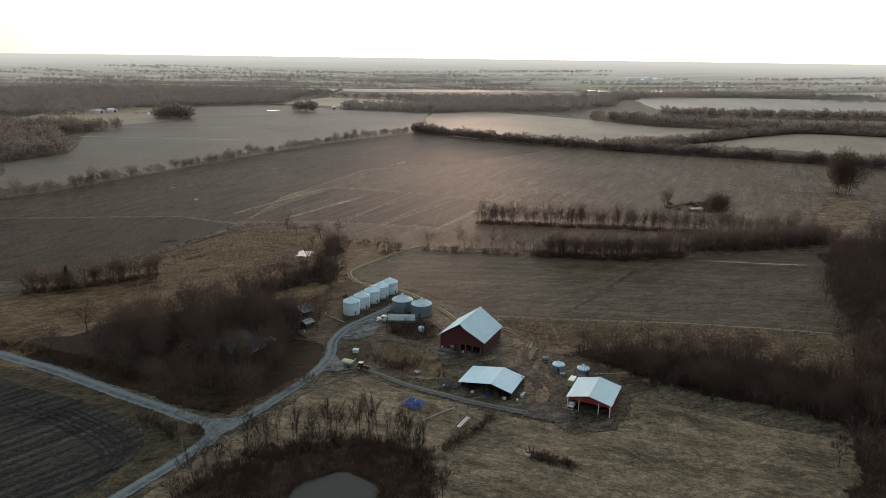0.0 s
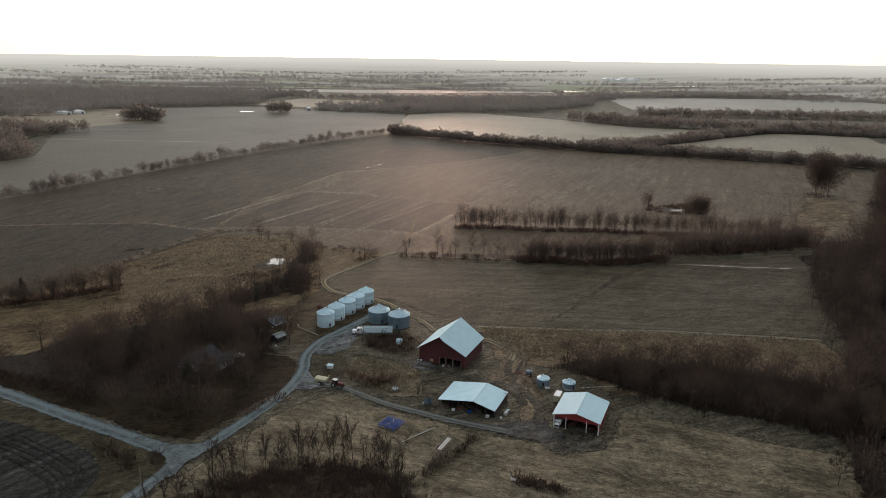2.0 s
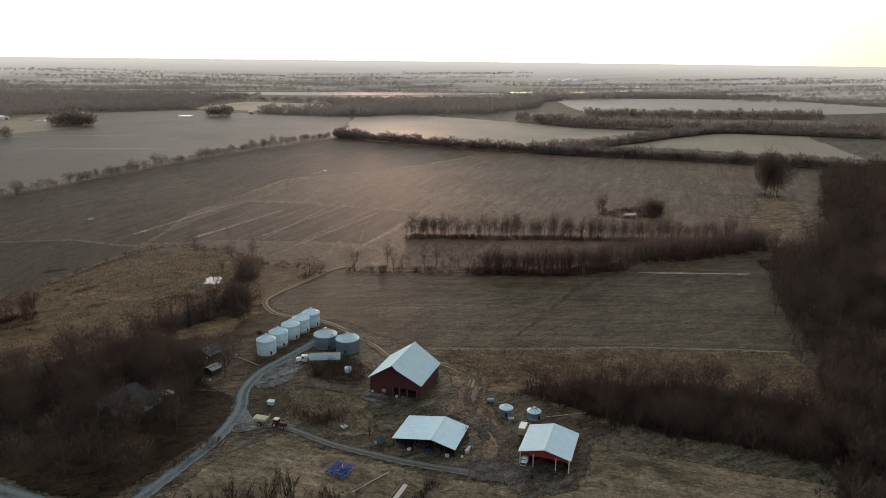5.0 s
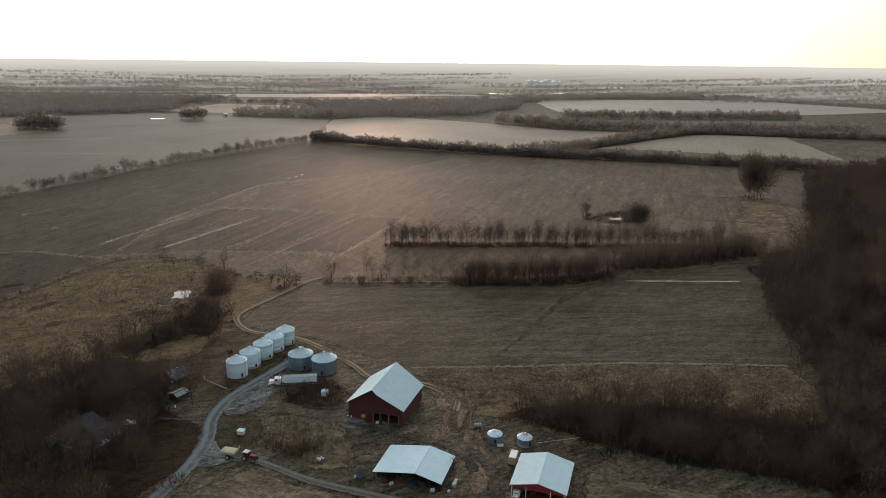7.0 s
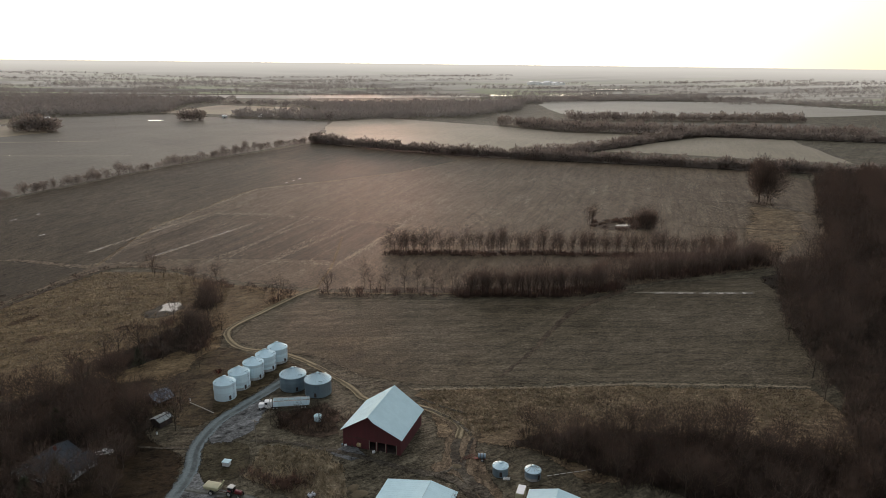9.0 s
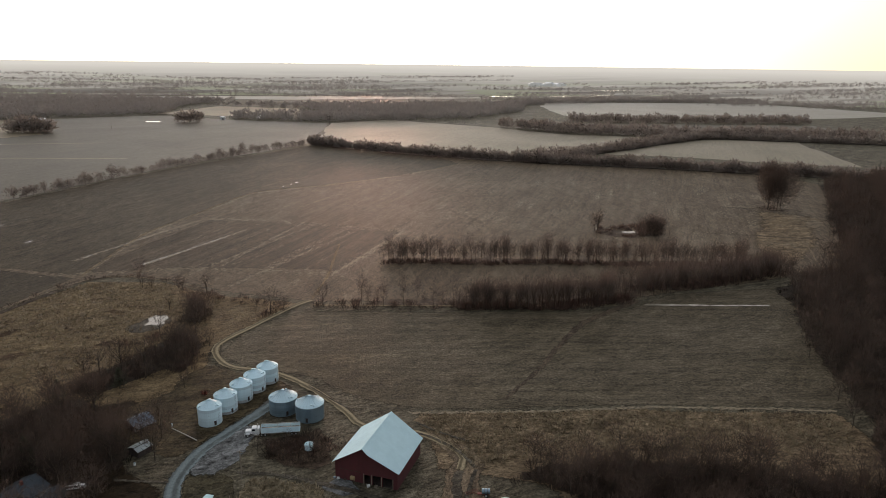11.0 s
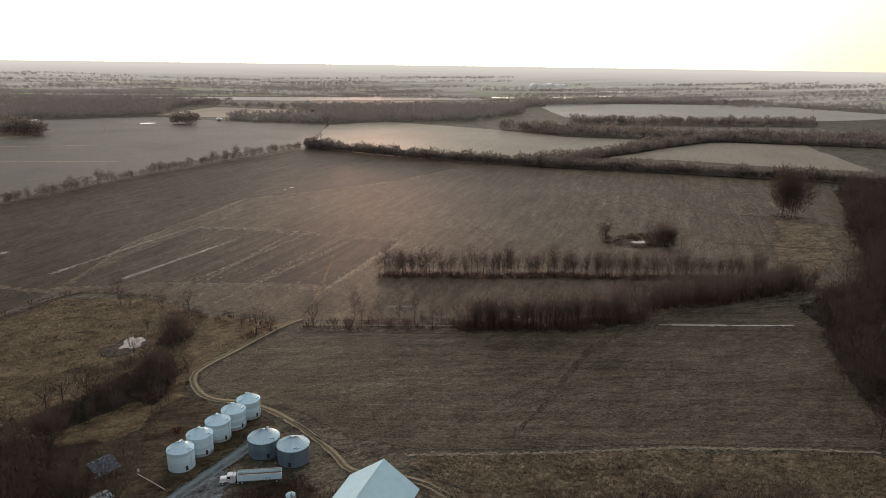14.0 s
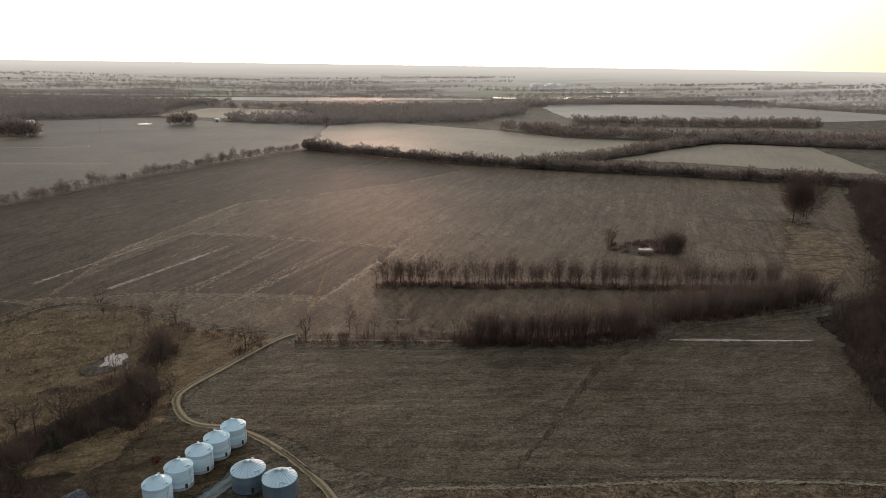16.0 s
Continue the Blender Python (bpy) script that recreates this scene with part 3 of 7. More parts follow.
def smooth_line(pts, step):
    """A smooth run through the points, in even steps."""
    out = []
    p = [pts[0], *pts, pts[-1]]
    for i in range(1, len(p) - 2):
        p0, p1, p2, p3 = (Vector(q).to_2d() for q in p[i - 1:i + 3])
        n = max(1, int((p2 - p1).length / step))
        for k in range(n):
            t = k / n
            out.append(0.5 * (2 * p1 + (p2 - p0) * t + (2 * p0 - 5 * p1 + 4 * p2 - p3) * t * t + (3 * p1 - p0 - 3 * p2 + p3) * t ** 3))
    out.append(Vector(pts[-1]).to_2d())
    return out


def ribbon(name, pts, width, z, material, label, step=3.0, ragged=0.35, category="road", seed=1):
    """A lane along a line, a little crowned, with ragged verges."""
    rng = random.Random(seed)
    line = smooth_line(pts, step)
    f = Form()
    us = []
    cross = (-0.5, -0.25, 0.0, 0.25, 0.5)
    for i, p in enumerate(line):
        d = (line[min(i + 1, len(line) - 1)] - line[max(i - 1, 0)]).normalized()
        n = Vector((d.y, -d.x))
        w = width * 1.14 if not isinstance(width, tuple) else width[0] + (width[1] - width[0]) * i / (len(line) - 1)
        for c in cross:
            q = p + n * (c * w + (rng.uniform(-ragged, ragged) if abs(c) == 0.5 else 0))
            f.v.append((q.x, q.y, z + 0.12 * (1 - 4 * c * c)))
            us.append((c + 0.5, i * step))
    k = len(cross)
    f.f = [(i * k + j, i * k + j + 1, (i + 1) * k + j + 1, (i + 1) * k + j) for i in range(len(line) - 1) for j in range(k - 1)]
    me = f.mesh(name, material)
    uv = me.uv_layers.new(name="UVMap")
    for lp in me.loops:
        uv.data[lp.index].uv = us[lp.vertex_index]
    fray = me.attributes.new("fray", "FLOAT", "POINT")
    fray.data.foreach_set("value", [1.0 if u[0] in (0.0, 1.0) or n < k or n >= len(us) - k else 0.15 * (abs(u[0] - 0.5) > 0.2) for n, u in enumerate(us)])
    return tagged(new(name, me), label, category, kind="structure")


# fields, each a thin sheet on the ground
patch("field_main", [(-520, 380), (-219, 345), (-179, 398), (-140, 475), (-98, 469), (-60, 442), (-16, 424), (150, 412), (290, 445), (330, 475), (382, 558), (440, 640), (500, 740), (480, 800), (370, 857), (232, 915), (94, 995), (-47, 1105), (-202, 876), (-337, 606), (-400, 505)], 0.06, SOIL_MAIN, "wide brown harvested field with straw streaks", step=20, amount=1.5)
patch("field_left", [(-520, 330), (-219, 346), (-179, 399), (-148, 478), (-200, 500), (-290, 490), (-520, 470)], 0.09, SOIL_LEFT, "dark olive-brown field beyond the pasture bank", step=12, amount=1.0)
patch("field_west_part", [(-520, 471), (-290, 491), (-200, 501), (-148, 481), (-139, 576), (-120, 632), (-83, 731), (-17, 768), (60, 820), (140, 905), (120, 978), (94, 992), (-47, 1102), (-202, 873), (-337, 602), (-400, 502)], 0.075, SOIL_WEST, "darker brown part of the harvested field", step=12, amount=1.2)
patch("field_block", [(-150, 487), (-125, 560), (-104, 622), (-65, 616), (-20, 604), (45, 572), (20, 520), (0, 478), (-40, 484), (-91, 491)], 0.09, SOIL_BLOCK, "darker wet block of the harvested field with diagonal tracks", step=6, amount=2.0)
patch("field_near", [(-52, 362), (-46, 386), (-33, 403), (-14, 412), (60, 404), (142, 398), (172, 417), (246, 424), (240, 390), (186, 287), (112, 299), (32, 304), (6, 316), (-12, 336), (-38, 348)], 0.07, SOIL_NEAR, "dark olive-brown field with fine rows behind the barn", step=10, amount=0.8)
patch("pasture", [(-260, 250), (-217, 318), (-200, 352), (-179, 396), (-140, 473), (-98, 467), (-62, 440), (-20, 424), (-46, 388), (-54, 372), (-52, 352), (-60, 300), (-150, 240)], 0.05, GRASS_TAN, "tan tussocky pasture with darker weeds", step=9)
patch("field_corner", [(-260, 262), (-173, 239), (-137, 224), (-112, 211), (-101, 203.5), (-94, 195), (-91, 187), (-95, 172), (-103, 155), (-120, 120), (-260, 100)], 0.05, SOIL_DARK, "dark tilled field with curved machine tracks beside the road", step=8)
patch("verge", [(-260, 250), (-173, 244), (-137, 231), (-100, 213), (-82, 205), (-74, 198), (-80, 183), (-92, 160), (-110, 120), (-126, 120), (-104, 160), (-94, 180), (-94, 190), (-98, 198), (-106, 205), (-140, 221.5), (-175, 235), (-262, 262)], 0.08, GREEN, "strip of dull green-brown grass along the road", step=6)
patch("lawn", [(-63, 281), (-49, 269), (-48, 244), (-61, 223), (-72, 207), (-90, 212), (-140, 238), (-172, 252), (-156, 290), (-120, 310), (-66, 330)], 0.07, LAWN, "dull green-brown lawn, darkened in colour, around the farmhouse", step=8)
patch("wood_floor_home", [(-66, 280), (-72, 268), (-90, 252), (-112, 236), (-138, 247), (-164, 258), (-186, 264), (-176, 272), (-158, 277), (-150, 288), (-138, 299), (-121, 311), (-110, 322), (-97, 331), (-83, 325), (-72, 308), (-62, 288)], 0.09, DIM_LITTER, "leaf litter with shade in its colour under the bare home wood", step=1.5, amount=1.1)
patch("bin_yard", [(-76, 300), (-62, 292), (-50, 282), (-44, 290), (-37, 300), (-29, 312), (-22, 324), (-14, 326), (-24, 338), (-40, 345), (-50, 354), (-58, 350), (-64, 330), (-76, 318)], 0.11, BIN_GRASS, "dark trampled grass behind the grain bins", "grass", step=1.6, amount=1.0)
patch("yard_grass", [(-45, 274), (-38, 277), (-30, 271), (-28.5, 262), (-31, 254), (-41, 252), (-44, 262)], 0.1, GREEN, "patch of green-brown lawn inside the lane bend", step=2.5, amount=0.8)
patch("paddock", [(-31, 254), (-26, 273), (-6, 266), (0, 254), (2, 236), (-12, 238)], 0.09, GRASS_ROUGH, "small fenced paddock of tan matted grass", step=1.6, amount=0.8)
patch("hay_meadow", [(-58, 212), (-46, 232), (-30, 243), (-14, 231), (2, 224), (20, 214), (40, 208), (62, 208), (70, 228), (96, 216), (132, 200), (170, 190), (150, 80), (-110, 80), (-86, 160), (-72, 190)], 0.05, GRASS_ROUGH, "rough matted hay meadow in swirls of tan grass", step=7)
patch("weed_strip", [(20, 306), (112, 298.5), (178, 288), (180, 250), (168, 226), (140, 224), (100, 236), (70, 238), (60, 256), (44, 262), (28, 268), (28, 290)], 0.09, GRASS_STRIP, "strip of tall dry weeds along the field edge", step=5)
patch("yard_worn", [(24, 296), (34, 289), (43, 280), (46, 270), (43, 258), (45, 246), (46, 236), (46, 226), (41, 213), (31, 216), (36, 232), (33, 245), (24, 250), (28, 256), (31, 266), (35, 274), (30, 283), (22, 288)], 0.13, YARD, "churned brown earth and straw between barn and sheds", "dirt", 2.0, 1.0, 2.5)
patch("barnyard", [(6, 230), (26, 219), (45, 210), (64, 207), (70, 226), (62, 240), (44, 262), (36, 262), (30, 244), (24, 252), (4, 262), (-4, 262), (0, 250)], 0.1, GROUND, "worn earth and thin grass of the barnyard", step=1.6, amount=1.2)
patch("wood_floor_south", [(52, 262), (62, 270), (88, 268), (112, 264), (146, 250), (172, 241), (176, 200), (140, 206), (122, 217), (98, 226), (84, 236), (68, 249)], 0.11, DIM_LITTER, "leaf litter with shade in its colour under a thicket", step=1.5, amount=1.4, soft=4.0)
patch("wood_floor_east", [(112, 150), (130, 196), (140, 222), (166, 254), (190, 297), (203, 344), (230, 394), (240, 424), (275, 436), (325, 478), (377, 560), (433, 637), (495, 735), (640, 730), (420, 300), (220, 80), (110, 80)], 0.12, DIM_LITTER, "leaf litter with shade in its colour under the east wood", step=3.0, amount=2.8)
patch("wood_floor_pond", [(-78, 165), (-58, 184), (-44, 194), (-25, 196), (-6, 190), (-2, 170), (0, 140), (-60, 130)], 0.1, FLOOR, "dark brush floor round the pond", step=1.2, amount=0.8)
patch("wood_floor_band", [(8, 415), (40, 411), (76, 405), (148, 406), (165, 424), (190, 420), (262, 444), (266, 462), (164, 446), (148, 424), (76, 422), (8, 424)], 0.11, FLOOR, "dark strip of brush between two fields", step=1.8, amount=1.8, soft=4.0)
patch("wood_floor_row", [(28, 491), (90, 485), (170, 473), (250, 458), (252, 474), (170, 486), (90, 498), (30, 500)], 0.11, FLOOR, "dark strip of brush across the field", step=1.8, amount=1.8, soft=4.0)
patch("field_west", [(-402, 590), (-337, 622), (-202, 892), (-50, 1125), (-33, 1470), (-225, 1545), (-390, 1660), (-617, 1545), (-474, 1265), (-569, 1119), (-454, 819), (-484, 736)], 0.06, STUBBLE, "grey stubble field beyond a row of trees", step=30, amount=4)
patch("field_tan", [(-569, 1119), (-474, 1262), (-617, 1545), (-820, 1500), (-760, 1180), (-640, 1120)], 0.1, STUBBLE_TAN, "tan stubble field beside a far farm", step=30, amount=4)
patch("field_beyond", [(-44, 1122), (-30, 1470), (90, 1560), (285, 1378), (374, 1255), (507, 1205), (435, 1075), (330, 990), (245, 945), (94, 1012)], 0.1, WHEAT, "olive-tan field beyond the hedge", step=30, amount=4)
patch("field_olive", [(470, 1080), (599, 1165), (740, 1125), (640, 850), (568, 870), (435, 960), (350, 985)], 0.1, WHEAT, "olive-tan field beyond the far hedge", step=30, amount=4)
patch("field_strip", [(480, 1240), (600, 1190), (900, 1150), (980, 1420), (672, 1450), (477, 1474)], 0.1, STUBBLE, "narrow grey field between woods", step=30, amount=4)
patch("field_pale", [(560, 2060), (640, 2230), (1320, 2200), (1500, 1700), (1008, 1570), (700, 1580), (506, 1600)], 0.1, PALE, "broad stubble field paled for haze before the skyline", step=40, amount=8)
patch("field_wedge", [(-420, 1700), (-250, 1640), (-60, 1700), (-120, 1900), (-330, 1980)], 0.1, STUBBLE_TAN, "small tan field among woods", step=30, amount=6)
patch("field_rear", [(-900, 2330), (-200, 2300), (500, 2450), (420, 2560), (-300, 2500), (-880, 2440)], 0.12, PALE, "far field paled for haze behind the woods", step=40, amount=8)
for x, y, w, h, a in ((-180, 430, 14, 6, 20), (-150, 395, 18, 5, 50), (-125, 440, 9, 4, 10), (-110, 420, 12, 4, -20), (-135, 370, 10, 5, 30), (-190, 330, 16, 5, 20), (-160, 345, 20, 4, 40), (-100, 380, 12, 5, 10)):
    c, s = math.cos(radians(a)), math.sin(radians(a))
    patch("weed_patch", [(x + c * w * p - s * h * q, y + s * w * p + c * h * q) for p, q in ((-0.5, -0.3), (0, -0.5), (0.5, -0.2), (0.4, 0.4), (-0.2, 0.5))], 0.12, BRUSH, "patch of dark dead weeds in the pasture", "weeds", 2.5, 0.9)

patch("field_rank_grass", [(284, 520), (296, 540), (330, 585), (352, 617), (374, 606), (392, 590), (384, 570), (359, 545), (327, 500), (300, 468), (262, 456), (272, 490)], 0.11, GRASS_STRIP, "pale olive rank grass in the far corner of the field", step=6, amount=3.0, soft=12.0)
patch("field_bare_spot", [(352, 556), (362, 552), (378, 562), (384, 578), (376, 584), (362, 572)], 0.14, DIRT, "pale bare spot in the rank grass", step=3, amount=1.2, soft=5.0)

# lanes and tracks
ribbon("ditch", [(232, 702), (274, 677), (301, 648), (340, 630), (366, 626)], 2.4, 0.13, SOIL_BLOCK, "dark shallow ditch across the field", 4.0, 1.2, "ditch")
ribbon("ditch", [(262, 548), (295, 537), (332, 524), (345, 520)], 2.2, 0.15, SOIL_BLOCK, "dark shallow ditch across the field", 4.0, 1.2, "ditch")
ribbon("track_corner", [(327, 521), (316, 498), (300, 469)], 1.2, 0.16, DIRT, "pale worn track at the wood's edge", 3.0, 0.5)
ribbon("road_west", [(-330, 329.2), (-250, 289.2), (-181, 255.2), (-150, 240.8), (-121, 225.2), (-95, 211.8), (-76, 201.6)], 6.4, 0.12, GRAVEL, "pale grey gravel country road")
ribbon("road_lane", [(-118, 110), (-90, 163), (-81, 179), (-76, 190), (-72, 201), (-66.4, 207.5), (-58.5, 222.5), (-50.2, 240), (-46.2, 258), (-47.2, 272), (-43.4, 287), (-35, 300), (-26, 313), (-20, 322)], 5.4, 0.17, GRAVEL, "grey gravel lane bending up to the grain bins")
ribbon("road_drive", [(-46, 250), (-41, 248), (-29, 244.5), (-13, 233), (0, 226), (10, 221), (21, 216.5), (29, 213.6)], (3.4, 4.8), 0.15, DRIVE, "narrow gravel drive to the open sheds", 1.4, 0.6)
ribbon("path_house", [(-66, 275), (-58, 273.2), (-48, 271.5)], 1.3, 0.14, MUD, "dark dirt path from the lane to the house", 1.0, 0.5)
ribbon("path_barn", [(-31, 274.6), (-23, 273), (-15.8, 271), (-6.9, 266.7), (3.4, 261.5), (10, 257.7), (18.2, 252.5), (30, 246.8), (35, 240), (37, 230)], (1.6, 4.6), 0.15, MUD, "muddy farm track past the barn front", 2.0, 0.6)
ribbon("track_bins", [(-14, 428), (-22, 421), (-33, 405), (-42, 391), (-50, 379), (-53, 369), (-49, 357), (-42, 349), (-30, 345), (-19, 337), (-8, 324), (2, 309), (8, 298), (20, 294), (29, 289), (36, 281), (39, 274), (36, 266)], (4.6, 3.6), 0.16, TRACK, "tan two-wheel dirt track curving round the bins", 3.0, 0.6)
ribbon("track_yard", [(37, 268), (35, 262), (34, 255), (36, 246), (40, 237), (42, 228), (40, 218)], (3.6, 5.0), 0.16, MUD, "muddy wheel track between barn and sheds", 2.0, 0.8)
ribbon("track_field", [(-147, 480), (-139, 576), (-120, 632), (-83, 731), (-17, 768), (60, 820), (140, 905)], 1.6, 0.1, GRASS_TAN, "thin grassed waterway across the field", 6.0, 0.9)
ribbon("track_stubble", [(-530, 990), (-429, 982), (-340, 976), (-262, 973)], (9, 7), 0.1, WHEAT, "pale straw line across a stubble field", 8.0, 1.0, "straw")
ribbon("track_stubble", [(-600, 1110), (-493, 1125), (-344, 1141)], (10, 8), 0.1, WHEAT, "pale straw line across a stubble field", 8.0, 1.0, "straw")
ribbon("track_drain", [(60, 310), (81, 335), (92, 351), (113, 379), (135, 396), (155, 410)], (2.0, 5.5), 0.1, SOIL_BLOCK, "dark drainage line through the field", 3.0, 0.7, "soil")
ribbon("track_edge", [(-16, 420), (60, 411), (142, 404)], 2.0, 0.14, TRACK, "dirt headland track along the brush", 5.0, 0.7)
ribbon("track_north", [(-16, 426), (-8, 470), (-2, 540)], 1.8, 0.12, GRASS_TAN, "pale wheel track leading into the field", 5.0, 0.6)
ribbon("weed_edge", [(-219, 345), (-179, 397), (-140, 474), (-98, 468), (-64, 441)], 1.0, 0.2, GRASS_ROUGH, "thin pale weedy bank between pasture and field", 2.0, 0.6, "weeds")
ribbon("bank_ditch", [(-172, 402), (-162, 426), (-152, 450), (-143, 470), (-132, 478)], 3.0, 0.17, FLOOR, "dark overgrown ditch between pasture and field", 2.0, 0.8, "ditch")
for pts, w in (([(22, 293), (31, 287), (38, 278), (42, 268)], 1.5), ([(42, 268), (38, 258), (35, 246), (40, 234)], 1.4), ([(26, 298), (34, 290), (43, 283)], 1.2), ([(20, 248), (31, 250), (36, 258)], 1.4), ([(44, 206), (52, 202), (60, 204)], 2.2), ([(-12, 330), (0, 314), (8, 306)], 1.0)):
    ribbon("mud_rut", pts, w, 0.2, MUD, "dark muddy wheel rut in the farmyard", 2.0, 0.4, "mud")
patch("road_junction", [(-92, 212.5), (-83, 208.6), (-76, 206.9), (-68.5, 207.6), (-63.5, 210.5), (-65, 204), (-70, 196.5), (-71.8, 188), (-77.5, 188), (-76.8, 195), (-79, 199.3), (-84, 203), (-92, 207.5)], 0.3, GRAVEL_FAN, "worn pale gravel where the lane meets the road", "road", 1.5, 0.25, 1.6)
for k in range(7):
    r = 10 + 3.1 * k * (1.0 + 0.13 * (k % 3))
    ribbon("tyre_track", [(-112 - r * 1.6, 210 + r * 0.2), (-104 - r * 0.8, 203 - r * 0.08), (-97 - r * 0.30, 196 - r * 0.35), (-95 - r * 0.22, 186 - r * 0.5), (-100 - r * 0.3, 172 - r * 0.5), (-116 - r * 0.3, 150 - r * 0.3)], 0.9 + 0.6 * (k % 2), 0.09, SOIL_RUT, "curved machine track in tilled soil", 2.0, 0.45, "track")
patch("drive_mud", [(14, 222), (24, 219), (37, 221), (43, 226), (45, 216), (50, 211), (46, 206), (34, 208.5), (25, 212), (15, 216)], 0.2, MUD_GREY, "churned wet earth at the end of the drive", "mud", 1.6, 1.0, 2.4)
patch("yard_litter", [(-24, 292), (-24, 280), (-14, 276), (-2, 274), (-1, 290), (-6, 298), (-14, 294)], 0.13, FLOOR, "dark brushy ground between bins and barn", "brush", 1.6, 1.0)
patch("shed_mud", [(36, 212), (40, 202), (42, 197), (48, 199), (56, 199.5), (64, 205), (60, 210), (46, 214)], 0.14, MUD, "dark wet mud before the red shed", "mud", 2.0, 0.8, 3.0)
patch("gravel_yard", [(-46, 276), (-45, 285), (-43.5, 292), (-40.5, 297), (-37, 302), (-31.5, 305.5), (-27.5, 303), (-26, 297), (-27.3, 289), (-28.6, 284), (-31, 276), (-35.8, 273.5), (-42, 273)], 0.21, GRAVEL_WORN, "patch of wet grey gravel in the yard", "gravel", 1.5, 0.9, 2.2)
patch("road_flare", [(-46.5, 243), (-43, 242.5), (-36, 244.5), (-33, 247.5), (-38, 250), (-41, 253), (-43, 258), (-46, 256)], 0.235, GRAVEL_WORN, "grey gravel flare where the drive leaves the lane", "road", 2.0, 0.3)
patch("bin_dirt", [(-33, 303), (-29, 303.5), (-25, 310), (-22.5, 318), (-18, 326), (-21, 328), (-25, 322), (-29.5, 313)], 0.215, MUD_GREY, "worn grey dirt between the grain bins", "dirt", 1.6, 0.5)
patch("gravel_pad", [(-4.9, 264.5), (-3.6, 262.2), (2, 258.6), (7.5, 260.3), (5.5, 263.5), (4.4, 266.2), (0.5, 268.8)], 0.2, GRAVEL_WORN, "grey gravel pad before the barn doors", "gravel", 2.0, 0.4)


def pond(name, x, y, rx, ry, turn, material, label, seed, z=0.16):
    rng = random.Random(seed)
    n = 28
    c, s = math.cos(radians(turn)), math.sin(radians(turn))
    pts = []
    for k in range(n):
        a = 2 * math.pi * k / n
        r = 1 + 0.07 * math.sin(2 * a + seed) + 0.05 * math.sin(5 * a) + rng.uniform(-0.03, 0.03)
        pts.append((x + c * rx * r * math.cos(a) - s * ry * r * math.sin(a), y + s * rx * r * math.cos(a) + c * ry * r * math.sin(a)))
    if max(rx, ry) < 40:
        patch(name + "_bank", [(x + (px - x) * 1.22, y + (py - y) * 1.22) for px, py in pts], z - 0.03, DIM_LITTER if material == WATER_GREEN else MUD, "bare muddy bank of a pond", "bank", 50, 0.5)
    return patch(name, pts, z, material, label, "water", 50, 0.1)


pond("water_pond", -30, 164, 11.5, 12.5, 0, WATER_GREEN, "dull green farm pond ringed by brush", 1)
patch("pool_mud", [(-97, 391), (-91, 388), (-82, 395), (-78, 405), (-82, 415), (-89, 416), (-94, 408), (-99, 400)], 0.1, MUD, "bare grey-brown mud beside the pasture pool", "mud", 2.0, 0.9, 3.0)
patch("water_puddle", [(-90.5, 399.5), (-87, 400.5), (-84.5, 398.8), (-81.8, 401), (-82.5, 405), (-81.4, 408), (-84, 412.5), (-87, 411), (-88.5, 413), (-91, 409), (-89.6, 405)], 0.16, WATER, "bright shallow pool in the pasture", "water", 1.5, 0.35)
patch("pool_marsh", [(209 + 27 * math.cos(k * 0.449) * (1 + 0.1 * math.sin(3 * k)), 556 + 20 * math.sin(k * 0.449) * (1 + 0.1 * math.cos(2 * k))) for k in range(14)], 0.11, FLOOR, "dark reedy marsh round a small pool", "marsh", 4, 0.8, 5.0)
pond("water_pothole", 211, 554, 6.0, 3.2, 0, WATER, "small bright pool in a brushy hollow of the field", 3)
pond("water_far", -600, 1395, 26, 16, 0, WATER, "bright farm pond beside far buildings", 5)
pond("water_far", -740, 1345, 30, 10, 0, WATER, "bright farm pond beside far buildings", 6)
pond("water_far", -372, 1500, 14, 10, 0, WATER, "bright far pond beside a clump of trees", 7)


def puddle_line(a, b, n, width, seed):
    """Broken water standing in a furrow."""
    rng = random.Random(seed)
    for k in range(n):
        t = (k + rng.uniform(0.1, 0.6)) / n
        x, y = a[0] + (b[0] - a[0]) * t, a[1] + (b[1] - a[1]) * t
        d = Vector((b[0] - a[0], b[1] - a[1])).normalized()
        ln, w = rng.uniform(1.5, 8.5) ** 1.05, width * rng.uniform(0.25, 0.75)
        q = [(x + d.x * ln * p - d.y * w * s, y + d.y * ln * p + d.x * w * s) for p, s in ((-0.5, 0), (-0.2, 0.5), (0.3, 0.45), (0.5, 0), (0.1, -0.5), (-0.3, -0.4))]
        patch("water_furrow", q, 0.2 + 0.006 * k, WATER, "thin puddle standing in a field furrow", "puddle", 2, 0.15)


puddle_line((-118, 503), (-79, 568), 16, 1.9, 1)
puddle_line((-162, 513), (-121, 597), 9, 2.0, 2)
puddle_line((157, 402.3), (187, 398.2), 15, 5.0, 3)
puddle_line((187, 398.2), (219, 394.6), 12, 3.0, 4)
puddle_line((28, 441), (46, 438), 5, 0.9, 5)
for x, y in ((-210, 560), (-250, 610), (-60, 760)):
    puddle_line((x, y), (x + 15, y + 30), 3, 3.0, int(-x))


